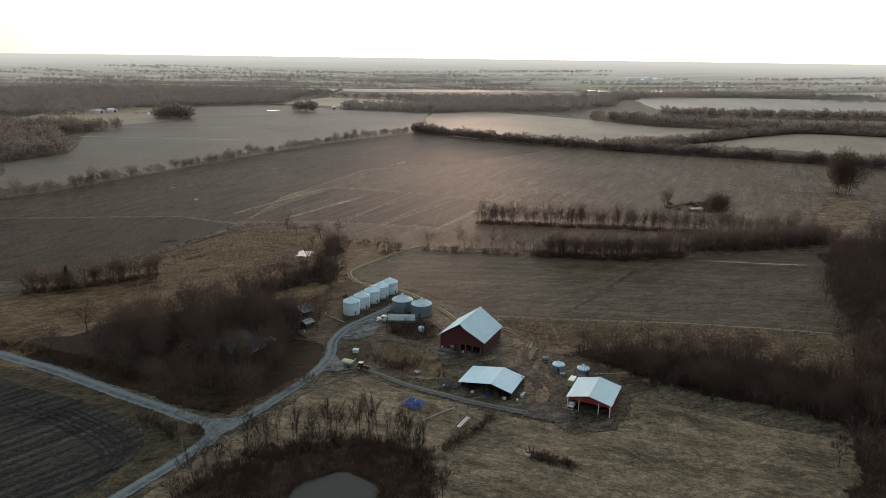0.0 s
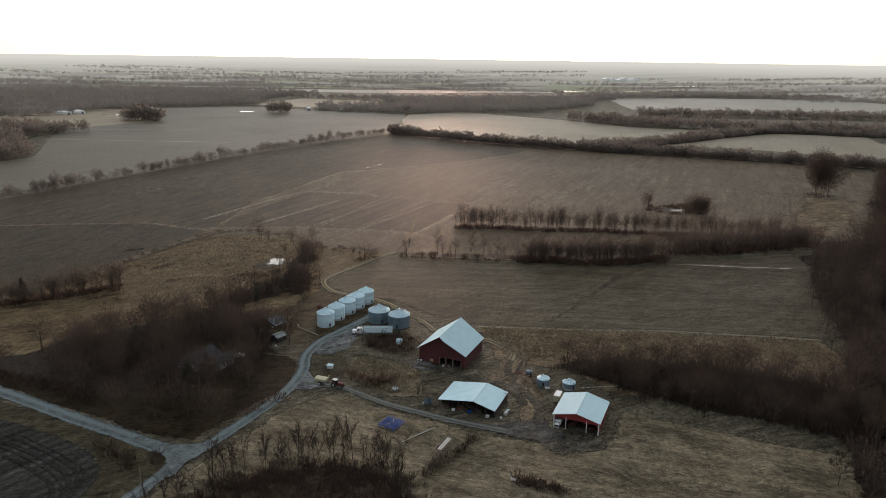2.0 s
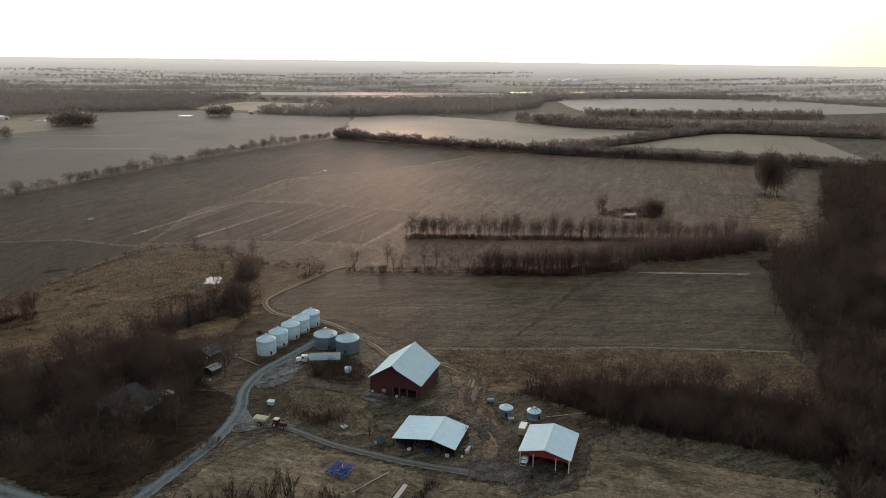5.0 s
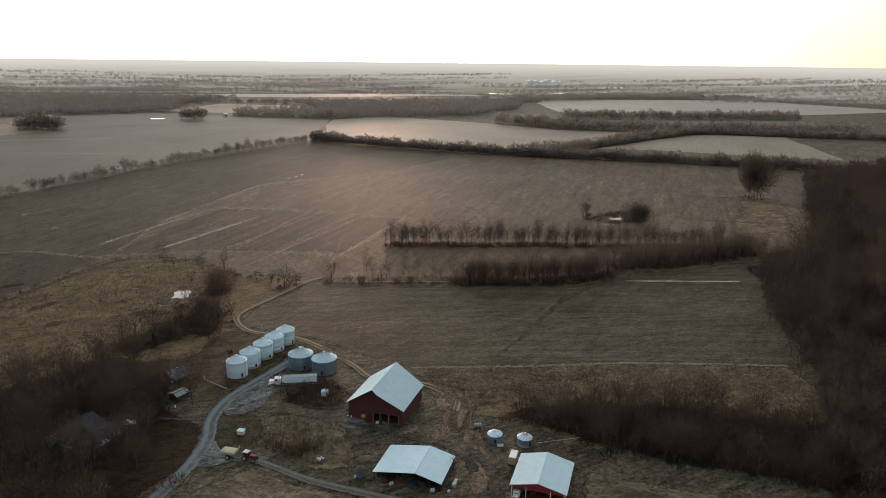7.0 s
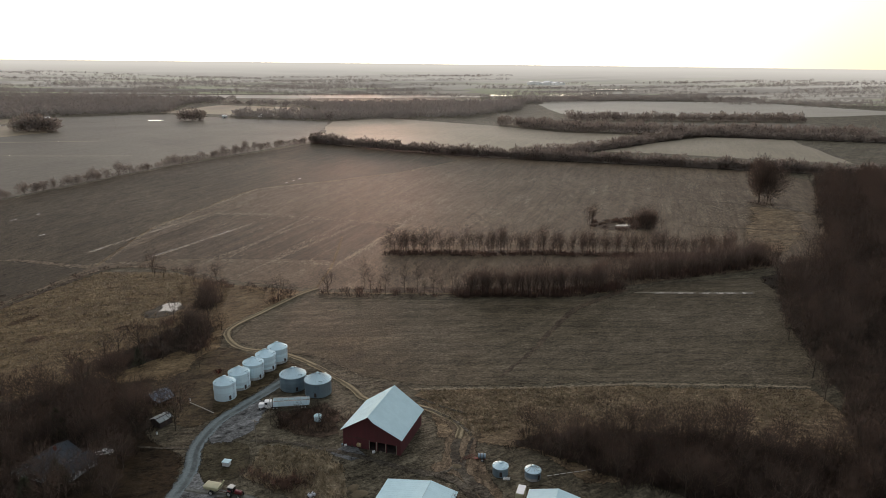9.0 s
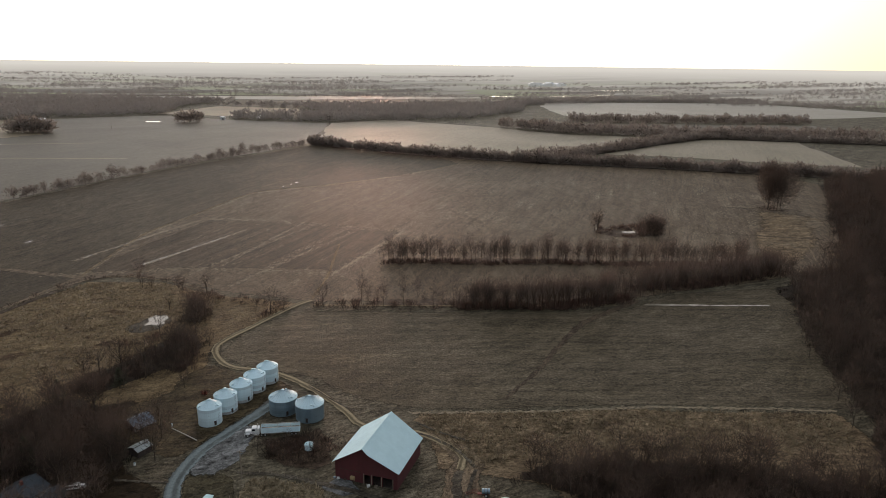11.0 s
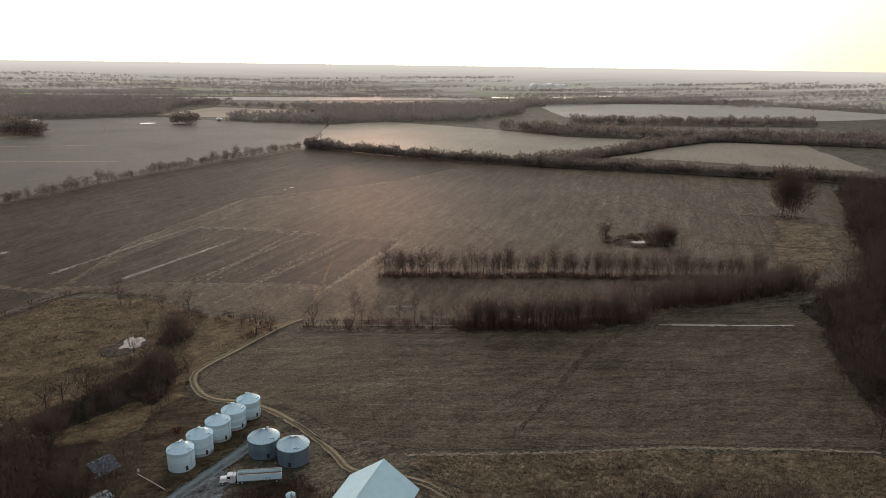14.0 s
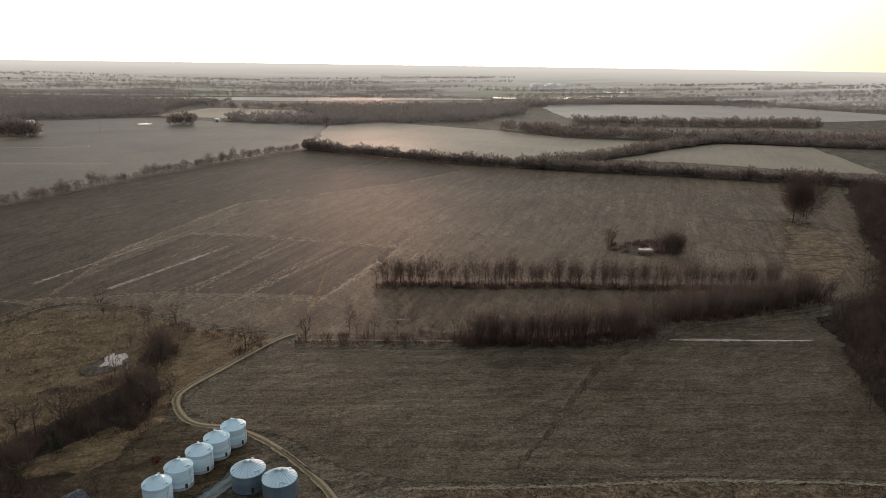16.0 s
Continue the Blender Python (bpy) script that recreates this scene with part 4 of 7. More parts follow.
def streaks(name, runs, label, seed, material=STUBBLE_TAN, z=0.13):
    """Broken drifts of straw: many small flat pieces along lines or over patches, in one mesh."""
    rng = random.Random(seed)
    f = Form()
    for (ax, ay), (bx, by), n, spread, size in runs:
        d = Vector((bx - ax, by - ay)).normalized()
        for k in range(int(n * 2.6)):
            t = rng.random()
            x, y = ax + (bx - ax) * t + rng.gauss(0, spread), ay + (by - ay) * t + rng.gauss(0, spread)
            ln, w = size * rng.uniform(0.5, 2.4), size * rng.uniform(0.15, 0.55)
            q = [(x + d.x * ln * p - d.y * w * s + rng.uniform(-0.2, 0.2), y + d.y * ln * p + d.x * w * s + rng.uniform(-0.2, 0.2), z + rng.random() * 0.03) for p, s in ((-0.5, 0), (-0.2, 0.5), (0.3, 0.4), (0.5, 0), (0.1, -0.5), (-0.3, -0.4))]
            f.add(q, [tuple(range(5, -1, -1))])
    ob = part(name, f, material)
    return tagged(ob, label, "straw", kind="stuff")


ROW = Vector((0.44, 0.90))
runs = [((-104, 622), (-65, 616), 60, 2.5, 1.3), ((-65, 616), (45, 572), 150, 3.0, 1.3), ((0, 480), (45, 572), 120, 1.5, 1.4), ((-10, 462), (30, 545), 90, 0.8, 1.3), ((-168, 484), (-91, 491), 60, 2.0, 1.2), ((-91, 491), (0, 472), 90, 2.5, 1.2), ((-75, 486), (-30, 606), 90, 0.8, 1.2), ((-45, 484), (5, 590), 110, 1.8, 1.2), ((-162, 513), (-110, 620), 90, 0.8, 1.4), ((-118, 500), (-70, 585), 90, 0.8, 1.4), ((-92, 470), (-20, 600), 110, 1.4, 1.3), ((-60, 455), (7, 573), 110, 1.2, 1.3), ((-146, 484), (-139, 576), 60, 0.9, 1.2), ((-139, 576), (-120, 632), 60, 1.2, 1.5), ((-120, 632), (-83, 731), 110, 1.3, 1.6), ((-83, 731), (-17, 768), 80, 1.3, 1.7), ((-17, 768), (60, 820), 80, 1.6, 1.7), ((60, 820), (140, 905), 60, 1.6, 1.8)]
rng = random.Random(90)
for k in range(80):
    x, y = rng.uniform(40, 390), rng.uniform(500, 760)
    runs.append(((x, y), (x + ROW.x * 26, y + ROW.y * 26), rng.randint(8, 22), rng.uniform(1.2, 6.0), rng.uniform(0.9, 1.8)))
for k in range(16):
    x, y = rng.uniform(290, 390), rng.uniform(500, 640)
    runs.append(((x, y), (x + 20, y - 4), 14, 5.0, 1.5))
for k in range(26):
    x, y = rng.uniform(-140, 60), rng.uniform(470, 700)
    runs.append(((x, y), (x + ROW.x * 40, y + ROW.y * 40), 10, 1.0, 1.1))
streaks("straw_streaks", runs, "pale broken straw drifts over the brown field", 91)
heaps = [((-19, 223), (-14, 226), 60, 1.3, 0.55), ((-14, 210), (-10, 209), 40, 1.5, 0.5), ((-4, 219), (0, 217), 45, 1.4, 0.5), ((-28, 216), (-20, 212), 30, 2.6, 0.5), ((-26, 206), (-12, 203), 40, 2.4, 0.5), ((14, 228), (18, 232), 45, 1.4, 0.5)]
streaks("straw_heaps", heaps, "pale flattened straw in the rough meadow", 97, STRAW_PALE, 0.32)
edge = [((26, 304), (70, 300), 110, 0.45, 0.8), ((70, 300), (112, 298.5), 110, 0.45, 0.8), ((112, 298.5), (150, 293), 95, 0.45, 0.8), ((150, 293), (178, 288), 65, 0.45, 0.8)]
streaks("edge_straw", edge, "broken line of pale dead grass at the field edge", 98, STUBBLE_TAN, 0.3)


# ---- trees ----
def grow(rng, form, twigs, p, d, length, r, level, depth, spread, droop, tw):
    """A limb with its side branches; the last level goes to the twigs."""
    segs = 3 if level == 0 else 2
    pts, rad = [p], [r]
    q, dd = Vector(p), Vector(d)
    for k in range(segs):
        dd = (dd + Vector((rng.uniform(-1, 1), rng.uniform(-1, 1), rng.uniform(-0.6, 1.0) - droop)) * (0.10 if level == 0 else 0.24)).normalized()
        q = q + dd * (length / segs)
        pts.append(q.copy())
        rad.append(r * (1 - 0.72 * (k + 1) / segs))
    if level < depth:
        form.tube(pts, rad, 5 if level == 0 else 3, False)
        n = rng.randint(*((7, 9) if level == 0 else (4, 5)))
        for i in range(n):
            t = (0.28 + 0.72 * (i + rng.random()) / n) if level == 0 else (0.25 + 0.75 * (i + rng.random()) / n)
            k = min(int(t * segs), segs - 1)
            at = Vector(pts[k]).lerp(Vector(pts[k + 1]), t * segs - k)
            side = dd.orthogonal().normalized()
            side = Matrix.Rotation(rng.uniform(0, 6.283), 3, dd) @ side
            nd_ = (dd * (1.0 - spread * 0.4) + side * spread + Vector((0, 0, 0.25))).normalized()
            grow(rng, form, twigs, at, nd_, length * (rng.uniform(0.55, 0.85) if level == 0 else rng.uniform(0.45, 0.65)) * (1.12 - 0.45 * t), r * 0.38 * (1.2 - t * 0.6), level + 1, depth, spread, droop, tw)
    else:
        a, b = Vector(p), q
        w = dd.orthogonal().normalized() * tw
        twigs.add([a - w, a + w, b], [(0, 1, 2)])
        for i in range(6):
            at = a.lerp(b, rng.uniform(0.1, 0.95))
            e = at + (dd + Vector((rng.uniform(-1, 1), rng.uniform(-1, 1), rng.uniform(-0.5, 0.9))) * 0.9).normalized() * length * rng.uniform(0.4, 0.8)
            w = (e - at).orthogonal().normalized() * tw * 0.8
            twigs.add([at - w, at + w, e], [(0, 1, 2)])


def bare_tree(seed, h, spread=0.8, depth=3, tw=0.035, r=0.2, trunk=0.62, droop=0.0):
    """Trunk with limbs, and the crown of bare twigs."""
    rng = random.Random(seed)
    f, t = Form(), Form()
    grow(rng, f, t, (0, 0, -0.2), (rng.uniform(-0.06, 0.06), rng.uniform(-0.06, 0.06), 1), h * trunk, r, 0, depth, spread, droop, tw)
    top = max(v[2] for v in t.v)
    s = h / top
    f.v = [(x * s, y * s, z * s) for x, y, z in f.v]
    t.v = [(x * s, y * s, z * s) for x, y, z in t.v]
    return f, t


def spray_tree(seed, h, w, n, low=0.15, fine=1.0, r=0.014):
    """A bare tree with a full crown: trunk and forking limbs, and sprays of fine twigs all through the crown."""
    rng = random.Random(seed)
    f, t = Form(), Form()
    lean = Vector((rng.uniform(-0.05, 0.05), rng.uniform(-0.05, 0.05), 1)) * h
    f.tube([(0, 0, -0.2), lean * 0.22, lean * 0.5], [r * h, r * h * 0.7, r * h * 0.3], 5, False)
    mid, half = h * (0.5 + low * 0.5), h * (0.5 - low * 0.5)
    lobes = [(rng.uniform(0, 6.283), rng.uniform(0.75, 1.15)) for k in range(5)]
    for k in range(7):
        a, z0 = 6.283 * k / 7 + rng.uniform(-0.4, 0.4), rng.uniform(0.14, 0.45)
        e = Vector((math.cos(a) * w * 0.36 * rng.uniform(0.5, 1), math.sin(a) * w * 0.36 * rng.uniform(0.5, 1), h * rng.uniform(0.6, 0.9)))
        b = lean * z0
        m = b.lerp(e, 0.5) + Vector((math.cos(a), math.sin(a), -0.4)) * w * 0.07
        f.tube([b, m, e], [r * h * 0.42, r * h * 0.28, r * h * 0.08], 3, False)
        for j in range(2):
            q = m + Vector((rng.uniform(-1, 1) * w * 0.24, rng.uniform(-1, 1) * w * 0.24, h * rng.uniform(0.05, 0.26)))
            f.tube([m, q], [r * h * 0.2, r * h * 0.06], 3, False)
    for i in range(n):
        d = Vector((rng.gauss(0, 1), rng.gauss(0, 1), rng.gauss(0, 1))).normalized()
        a = math.atan2(d.y, d.x)
        lobe = 0.8 + 0.3 * max(math.cos(a - p) ** 3 * q for p, q in lobes)
        u = rng.random() ** 0.5 * lobe
        shape = 1.0 if d.z > 0 else 1.0 + 0.25 * d.z
        p = Vector((d.x * w * 0.5 * u * shape, d.y * w * 0.5 * u * shape, mid + half * d.z * u * 0.92))
        o = (Vector((d.x * 0.8, d.y * 0.8, 0.65)) + Vector((rng.uniform(-1, 1), rng.uniform(-1, 1), rng.uniform(-0.7, 0.9))) * 0.7).normalized() * h * 0.13 * rng.uniform(0.6, 1.3) * fine
        side = Matrix.Rotation(rng.uniform(0, 6.283), 3, o.normalized()) @ o.orthogonal().normalized() * h * 0.016 * fine
        t.add([p - side, p + side, p + o], [(0, 1, 2)])
    return f, t


def bush_form(seed, h, w, n, tw):
    """Brush: many thin stems fanning from the ground."""
    rng = random.Random(seed)
    t = Form()
    for i in range(n):
        a, u = rng.uniform(0, 6.283), rng.random() ** 0.6
        b = Vector((math.cos(a) * u * w * 0.35, math.sin(a) * u * w * 0.35, 0))
        tip = Vector((math.cos(a) * u * w * 0.6 + rng.uniform(-0.4, 0.4), math.sin(a) * u * w * 0.6 + rng.uniform(-0.4, 0.4), h * rng.uniform(0.4, 1.0) * (1.1 - 0.5 * u)))
        m = b.lerp(tip, 0.5) + Vector((rng.uniform(-0.2, 0.2), rng.uniform(-0.2, 0.2), 0.1))
        s = Matrix.Rotation(rng.uniform(0, 6.283), 3, (tip - b).normalized()) @ (tip - b).orthogonal().normalized() * tw
        t.add([b - s * 0.5, b + s * 0.5, m + s, m - s, tip], [(0, 1, 2, 3), (3, 2, 4)])
        for k in range(2):
            e = m + Vector((rng.uniform(-1, 1), rng.uniform(-1, 1), rng.uniform(0, 1))) * h * 0.25
            t.add([m - s * 0.7, m + s * 0.7, e], [(0, 1, 2)])
    return t


def far_form(seed, h, w, n, size):
    """A far bare tree: stem and a loose crown of short twig tufts."""
    rng = random.Random(seed)
    t = Form()
    t.add([(-0.25, 0, 0), (0.25, 0, 0), (0, 0, h * 0.6)], [(0, 1, 2)])
    t.add([(0, -0.25, 0), (0, 0.25, 0), (0, 0, h * 0.6)], [(0, 1, 2)])
    for i in range(n):
        d = Vector((rng.gauss(0, 1), rng.gauss(0, 1), rng.gauss(0, 1))).normalized()
        u = rng.random() ** 0.45
        p = Vector((d.x * w * 0.5 * u, d.y * w * 0.5 * u, h * (0.50 + 0.43 * d.z * u)))
        out = (Vector((d.x, d.y, 0.35 + 0.7 * d.z)) + Vector((rng.uniform(-1, 1), rng.uniform(-1, 1), rng.uniform(-0.6, 1))) * 0.55).normalized() * size * rng.uniform(0.7, 1.3)
        s = out.orthogonal().normalized()
        s = (Matrix.Rotation(rng.uniform(0, 6.283), 3, out.normalized()) @ s) * size * 0.42
        t.add([p - s, p + s, p + out], [(0, 1, 2)])
    return t


def inside(x, y, poly):
    hit = False
    for (ax, ay), (bx, by) in zip(poly, poly[1:] + poly[:1]):
        if (ay > y) != (by > y) and x < (bx - ax) * (y - ay) / (by - ay) + ax:
            hit = not hit
    return hit


def scatter(poly, spacing, seed, avoid=(), spill=0.0):
    """Uneven places inside an outline, about one to each square of the spacing."""
    rng = random.Random(seed)
    xs, ys = [p[0] for p in poly], [p[1] for p in poly]
    out = []
    y = min(ys)
    while y < max(ys):
        x = min(xs)
        while x < max(xs):
            px, py = x + rng.uniform(-0.75, 0.75) * spacing, y + rng.uniform(-0.75, 0.75) * spacing
            if inside(px, py, poly) and all(math.hypot(px - ax, py - ay) > ar for ax, ay, ar in avoid):
                out.append((px + rng.gauss(0, spill), py + rng.gauss(0, spill)) if spill else (px, py))
            x += spacing
        y += spacing
    return out


def along_line(pts, spacing, width, seed, gap=0.0):
    rng = random.Random(seed)
    line = smooth_line(pts, spacing)
    return [(p.x + rng.uniform(-width, width), p.y + rng.uniform(-width, width)) for p in line if rng.random() > gap]


def stuff(name, templates, places, lo, hi, seed, label, category, materials):
    """One object for a mass of plants that nobody could count: templates set at the places with their own turn and size."""
    rng = random.Random(seed)
    arr = []
    for forms in templates:
        vs, fs, ix, k = [], [], [], 0
        for mi, f in enumerate(forms):
            vs += f.v
            for q in f.f:
                for j in range(1, len(q) - 1):
                    fs.append((q[0] + k, q[j] + k, q[j + 1] + k))
                    ix.append(mi)
            k += len(f.v)
        arr.append((np.array(vs), np.array(fs), np.array(ix)))
    V, F, I, off = [], [], [], 0
    for x, y in places:
        v, f, ix = arr[rng.randrange(len(arr))]
        a, s = rng.uniform(0, 6.283), rng.uniform(lo, hi)
        c, n = math.cos(a) * s, math.sin(a) * s
        sz = s * rng.uniform(0.85, 1.2)
        V.append(np.stack([x + c * v[:, 0] - n * v[:, 1], y + n * v[:, 0] + c * v[:, 1], ground_z(x, y) + v[:, 2] * sz], 1))
        F.append(f + off)
        I.append(ix)
        off += len(v)
    ob = new(name, big_mesh(name, np.concatenate(V), np.concatenate(F), materials, np.concatenate(I)))
    return tagged(ob, label, category, kind="stuff")


def tree_kind(name, label, category, forms, group, twig=None):
    """Prototypes of a kind of tree, each a trunk and a crown; they are then set out as copies."""
    out = []
    for k, (f, t) in enumerate(forms):
        ob = thing(name, label, category, group=group)
        part("trunk", f, BARK, ob)
        part("crown", t, twig or TWIG, ob, "bare winter twigs")
        out.append(ob)
    return out


def plant(kinds, places, lo, hi, seed, used):
    """Sets copies of the kinds at the places; the first of each kind is the prototype itself."""
    rng = random.Random(seed)
    for x, y in places:
        k = rng.randrange(len(kinds))
        s = rng.uniform(lo, hi)
        m = pose(x, y, 0.05, 0, 0, rng.uniform(0, 360)) @ Matrix.Diagonal((s, s, s * rng.uniform(0.9, 1.15), 1))
        if kinds[k].name not in used:
            used.add(kinds[k].name)
            kinds[k].matrix_basis = m
        else:
            ob = copy_thing(kinds[k], m)
            ob.matrix_basis = m


USED = set()
SKYT = [far_form(s, 11, 15, 22, 3.4) for s in (55, 56, 57)]
HEDGE = [far_form(s, 11, 9, 76, 1.9) for s in (45, 46, 47, 48)]
OAK = [spray_tree(s, 12, w, 460, 0.16, 0.85) for s, w in ((11, 9), (12, 10.5), (13, 8), (14, 11))]
WILD = [spray_tree(s, 11, w, 170, 0.12) for s, w in ((16, 8), (17, 9.5), (18, 7), (19, 8.5))]
SLIM = [bare_tree(s, 10, 0.42, 2, 0.07, 0.15, 0.8) for s in (21, 22, 23, 24, 25)]
BUSH = [bush_form(s, 2.6, 4.4, 20, 0.13) for s in (31, 32, 33, 34)]
FAR = [far_form(s, 13, 11, 64, 2.6) for s in (41, 42, 43, 44)]
HAZY = [far_form(s, 13, 14, 40, 3.6) for s in (51, 52, 53)]

oaks = tree_kind("bare_tree", "bare brown winter tree in the home wood", "tree", OAK, "bare trees of the home wood", TWIG_WOOD)
NORTH = [(-60, 278), (-70, 266), (-100, 256), (-138, 260), (-150, 270), (-147, 282), (-136, 294), (-120, 306), (-110, 317), (-97, 326), (-84, 321), (-74, 305), (-64, 284)]
plant(oaks, scatter(NORTH, 7.6, 3, ((-83, 262, 12), (-76, 256, 8), (-67, 304, 7), (-61, 287, 7))), 0.9, 1.5, 5, USED)
plant(oaks, scatter([(-62, 280), (-60, 250), (-76, 225), (-94, 222), (-150, 244), (-170, 258), (-140, 262), (-100, 256), (-72, 268)], 14, 4, ((-83, 260, 13), (-74, 256, 9))) + [(-95, 254), (-86, 240), (-79, 224), (-67, 217), (-90, 223), (-101, 225), (-64, 245), (-94, 275), (-66, 262), (-76, 238), (-89, 250), (-83, 249), (-77, 248), (-71, 251), (-97, 259), (-90, 255.5), (-83.5, 253), (-73.5, 257), (-97, 268), (-84, 276), (-69, 266), (-64, 299), (-71, 301), (-57.5, 298), (-65, 285), (-56, 284), (-71, 291)], 0.9, 1.35, 6, USED)
edge = tree_kind("bare_tree", "slender bare sapling in brush beside the pond", "tree", SLIM, "saplings round the pond", TWIG_SLIM)
plant(edge, along_line([(-72, 168), (-58, 183), (-44, 191), (-25, 193), (-8, 188), (-3, 172), (-2, 158)], 2.4, 3.0, 6) + along_line([(-62, 188), (-46, 195), (-25, 197), (-6, 192)], 4.0, 2.0, 83), 0.85, 1.5, 7, USED)
thick = tree_kind("bare_tree", "bare crooked tree in a dark thicket", "tree", [spray_tree(s, 9, w, 380, 0.10, 0.85) for s, w in ((61, 8), (62, 10), (63, 9))], "trees of the thicket", TWIG_WOOD)
SOUTH = [(54, 262), (62, 269), (88, 267), (112, 263), (146, 249), (172, 240), (176, 204), (136, 208), (122, 217), (98, 226), (84, 236), (68, 250)]
plant(thick, scatter(SOUTH, 7.5, 8), 0.9, 1.6, 9, USED)
plant(thick, along_line([(58, 267), (88, 268), (112, 264), (146, 251), (170, 244)], 7.0, 3.0, 104), 1.0, 1.45, 105, USED)
stuff("thicket_brush", [(b,) for b in BUSH], scatter(SOUTH, 3.0, 25, (), 2.0), 0.9, 2.2, 108, "dense dark leafless thicket brush", "brush", [TWIG_DARK])
stuff("thicket_stems", WILD, scatter(SOUTH, 6.0, 102, (), 2.5), 0.3, 0.85, 103, "crowded bare stems of a dark thicket", "trees", [BARK, TWIG_WOOD])
BAND = [spray_tree(s, 14, w, 240, 0.06, 0.8, 0.009) for s, w in ((71, 5), (72, 6.5), (73, 4.5), (74, 7.5))]
band_trees = along_line([(70, 409), (90, 407), (112, 407), (140, 411)], 0.75, 5.0, 10) + along_line([(10, 416), (41, 413), (70, 409)], 4.5, 3.0, 11) + along_line([(28, 494), (90, 489), (170, 477), (250, 466)], 1.25, 3.6, 12) + along_line([(144, 414), (160, 424), (190, 430), (225, 440), (262, 452)], 1.3, 9, 14)
stuff("strip_trees", BAND, band_trees, 0.7, 1.35, 15, "thin bare trees in brush strips between the fields", "trees", [BARK, TWIG])
rowk = tree_kind("bare_tree", "bare rounded tree in a row along a field boundary", "tree", [spray_tree(s, 15, w, 480, 0.10, 1.0) for s, w in ((81, 11), (82, 9), (83, 12.5))], "trees along the field boundary", TWIG_MID)
plant(rowk, along_line([(-392, 520), (-370, 556), (-337, 609), (-285, 715), (-202, 880), (-123, 1013), (-60, 1095)], 13, 4, 16, 0.1), 0.5, 1.0, 17, USED)
lone = tree_kind("bare_tree", "gnarled bare tree with crooked limbs at a field edge", "tree", [spray_tree(s, 12, w, 250, 0.16, 0.8, 0.02) for s, w in ((91, 9), (92, 11), (93, 10))], "gnarled field trees", TWIG_WOOD)
plant(lone, [(-9, 417), (-34, 410), (-67, 359), (-71, 445), (-93, 348), (-152, 281), (-147, 287), (-142, 283), (-138, 290), (-132, 286), (-126, 294), (-156, 277), (-86, 352), (-78, 354), (-98, 346), (-64, 384), (-70, 372)], 0.9, 1.35, 89, USED)
plant(lone, [(-84, 420), (-56, 372), (-73, 358), (-66, 372), (-58, 333), (-62, 312), (-93, 372), (-42, 420), (-28, 412), (-85, 452), (-72, 398)], 0.6, 1.05, 18, USED)
plant(lone, [(-9, 250), (-22, 285), (-16, 288), (-25, 284), (-8, 282), (31, 232), (-1, 236)], 0.4, 0.6, 19, USED)
plant(lone, [(-30, 1436)], 1.9, 2.0, 20, USED)
great = tree_kind("bare_tree", "towering broad bare tree at the field edge", "tree", [spray_tree(s, 36, w, 2800, 0.05, 0.5, 0.008) for s, w in ((75, 28), (76, 23), (77, 19))], "towering trees at the field edge", TWIG_WOOD)
plant(great, [(364, 622), (377, 624), (371, 631), (370, 618)], 1.0, 1.25, 76, USED)

cedars = []
for s in (1, 2):
    rng = random.Random(s)
    c = Form()
    for i in range(420):
        zz = rng.random()
        a, rad = rng.uniform(0, 6.283), 1.7 * (1 - zz) ** 0.8 * rng.uniform(0.5, 1.05)
        p = Vector((math.cos(a) * rad, math.sin(a) * rad, 0.4 + 5.2 * zz))
        o = Vector((math.cos(a) * 0.5, math.sin(a) * 0.5, rng.uniform(-0.1, 0.5)))
        w = Vector((-math.sin(a), math.cos(a), 0)) * 0.16
        c.add([p - w, p + w, p + o], [(0, 1, 2)])
    ob = thing("cedar_tree", "dark green cedar in the pasture edge", "tree", group="cedars")
    part("trunk", Form().tube([(0, 0, -0.1), (0, 0, 2.5), (0, 0, 5)], [0.16, 0.1, 0.03], 6), BARK, ob)
    part("crown", c, EVERGREEN, ob, "dense dark needles")
    cedars.append(ob)
plant(cedars, [(-82, 336), (-196, 336), (-100.5, 328), (-86, 246), (-100, 262), (-120, 283), (-92, 283), (-80.5, 255.5), (-82.5, 256.5), (-79, 253.5)], 1.2, 1.9, 21, USED)

rng = random.Random(80)
stuff("garden_trees", WILD, [(-82 + math.cos(a) * r, 263 + math.sin(a) * r) for a, r in ((rng.uniform(3.6, 5.9), rng.uniform(13, 19)) for k in range(11))], 0.5, 1.0, 81, "bare garden trees crowding round the farmhouse", "trees", [BARK, TWIG_WOOD])
# woods and brush that cannot be counted
EAST = [(114, 150), (132, 198), (142, 224), (169, 252), (193, 297), (206, 344), (233, 394), (244, 424), (277, 434), (327, 478), (379, 558), (435, 636), (497, 735), (545, 730), (470, 620), (385, 500), (310, 400), (232, 295), (168, 200), (140, 120)]
stuff("east_wood", WILD, scatter(EAST, 5.6, 22, (), 4.5), 0.7, 1.7, 23, "dense dark bare wood along the fields", "woodland", [BARK, TWIG_WOOD])
brush_at = scatter(EAST, 6.0, 24, (), 2.5) + scatter(NORTH, 2.8, 26, ((-83, 262, 15), (-76, 256, 10), (-67, 304, 7), (-61, 287, 7)), 2.0)
BELT = [(-102, 336), (-98, 348), (-90, 358), (-78, 378), (-72, 390), (-62, 384), (-58, 372), (-58, 356), (-61, 345), (-70, 350), (-80, 338), (-92, 330)]
patch("wood_floor_belt", BELT, 0.13, DIM_LITTER, "leaf litter with shade in its colour under a brush belt", "field", 1.6, 1.2, 2.5)
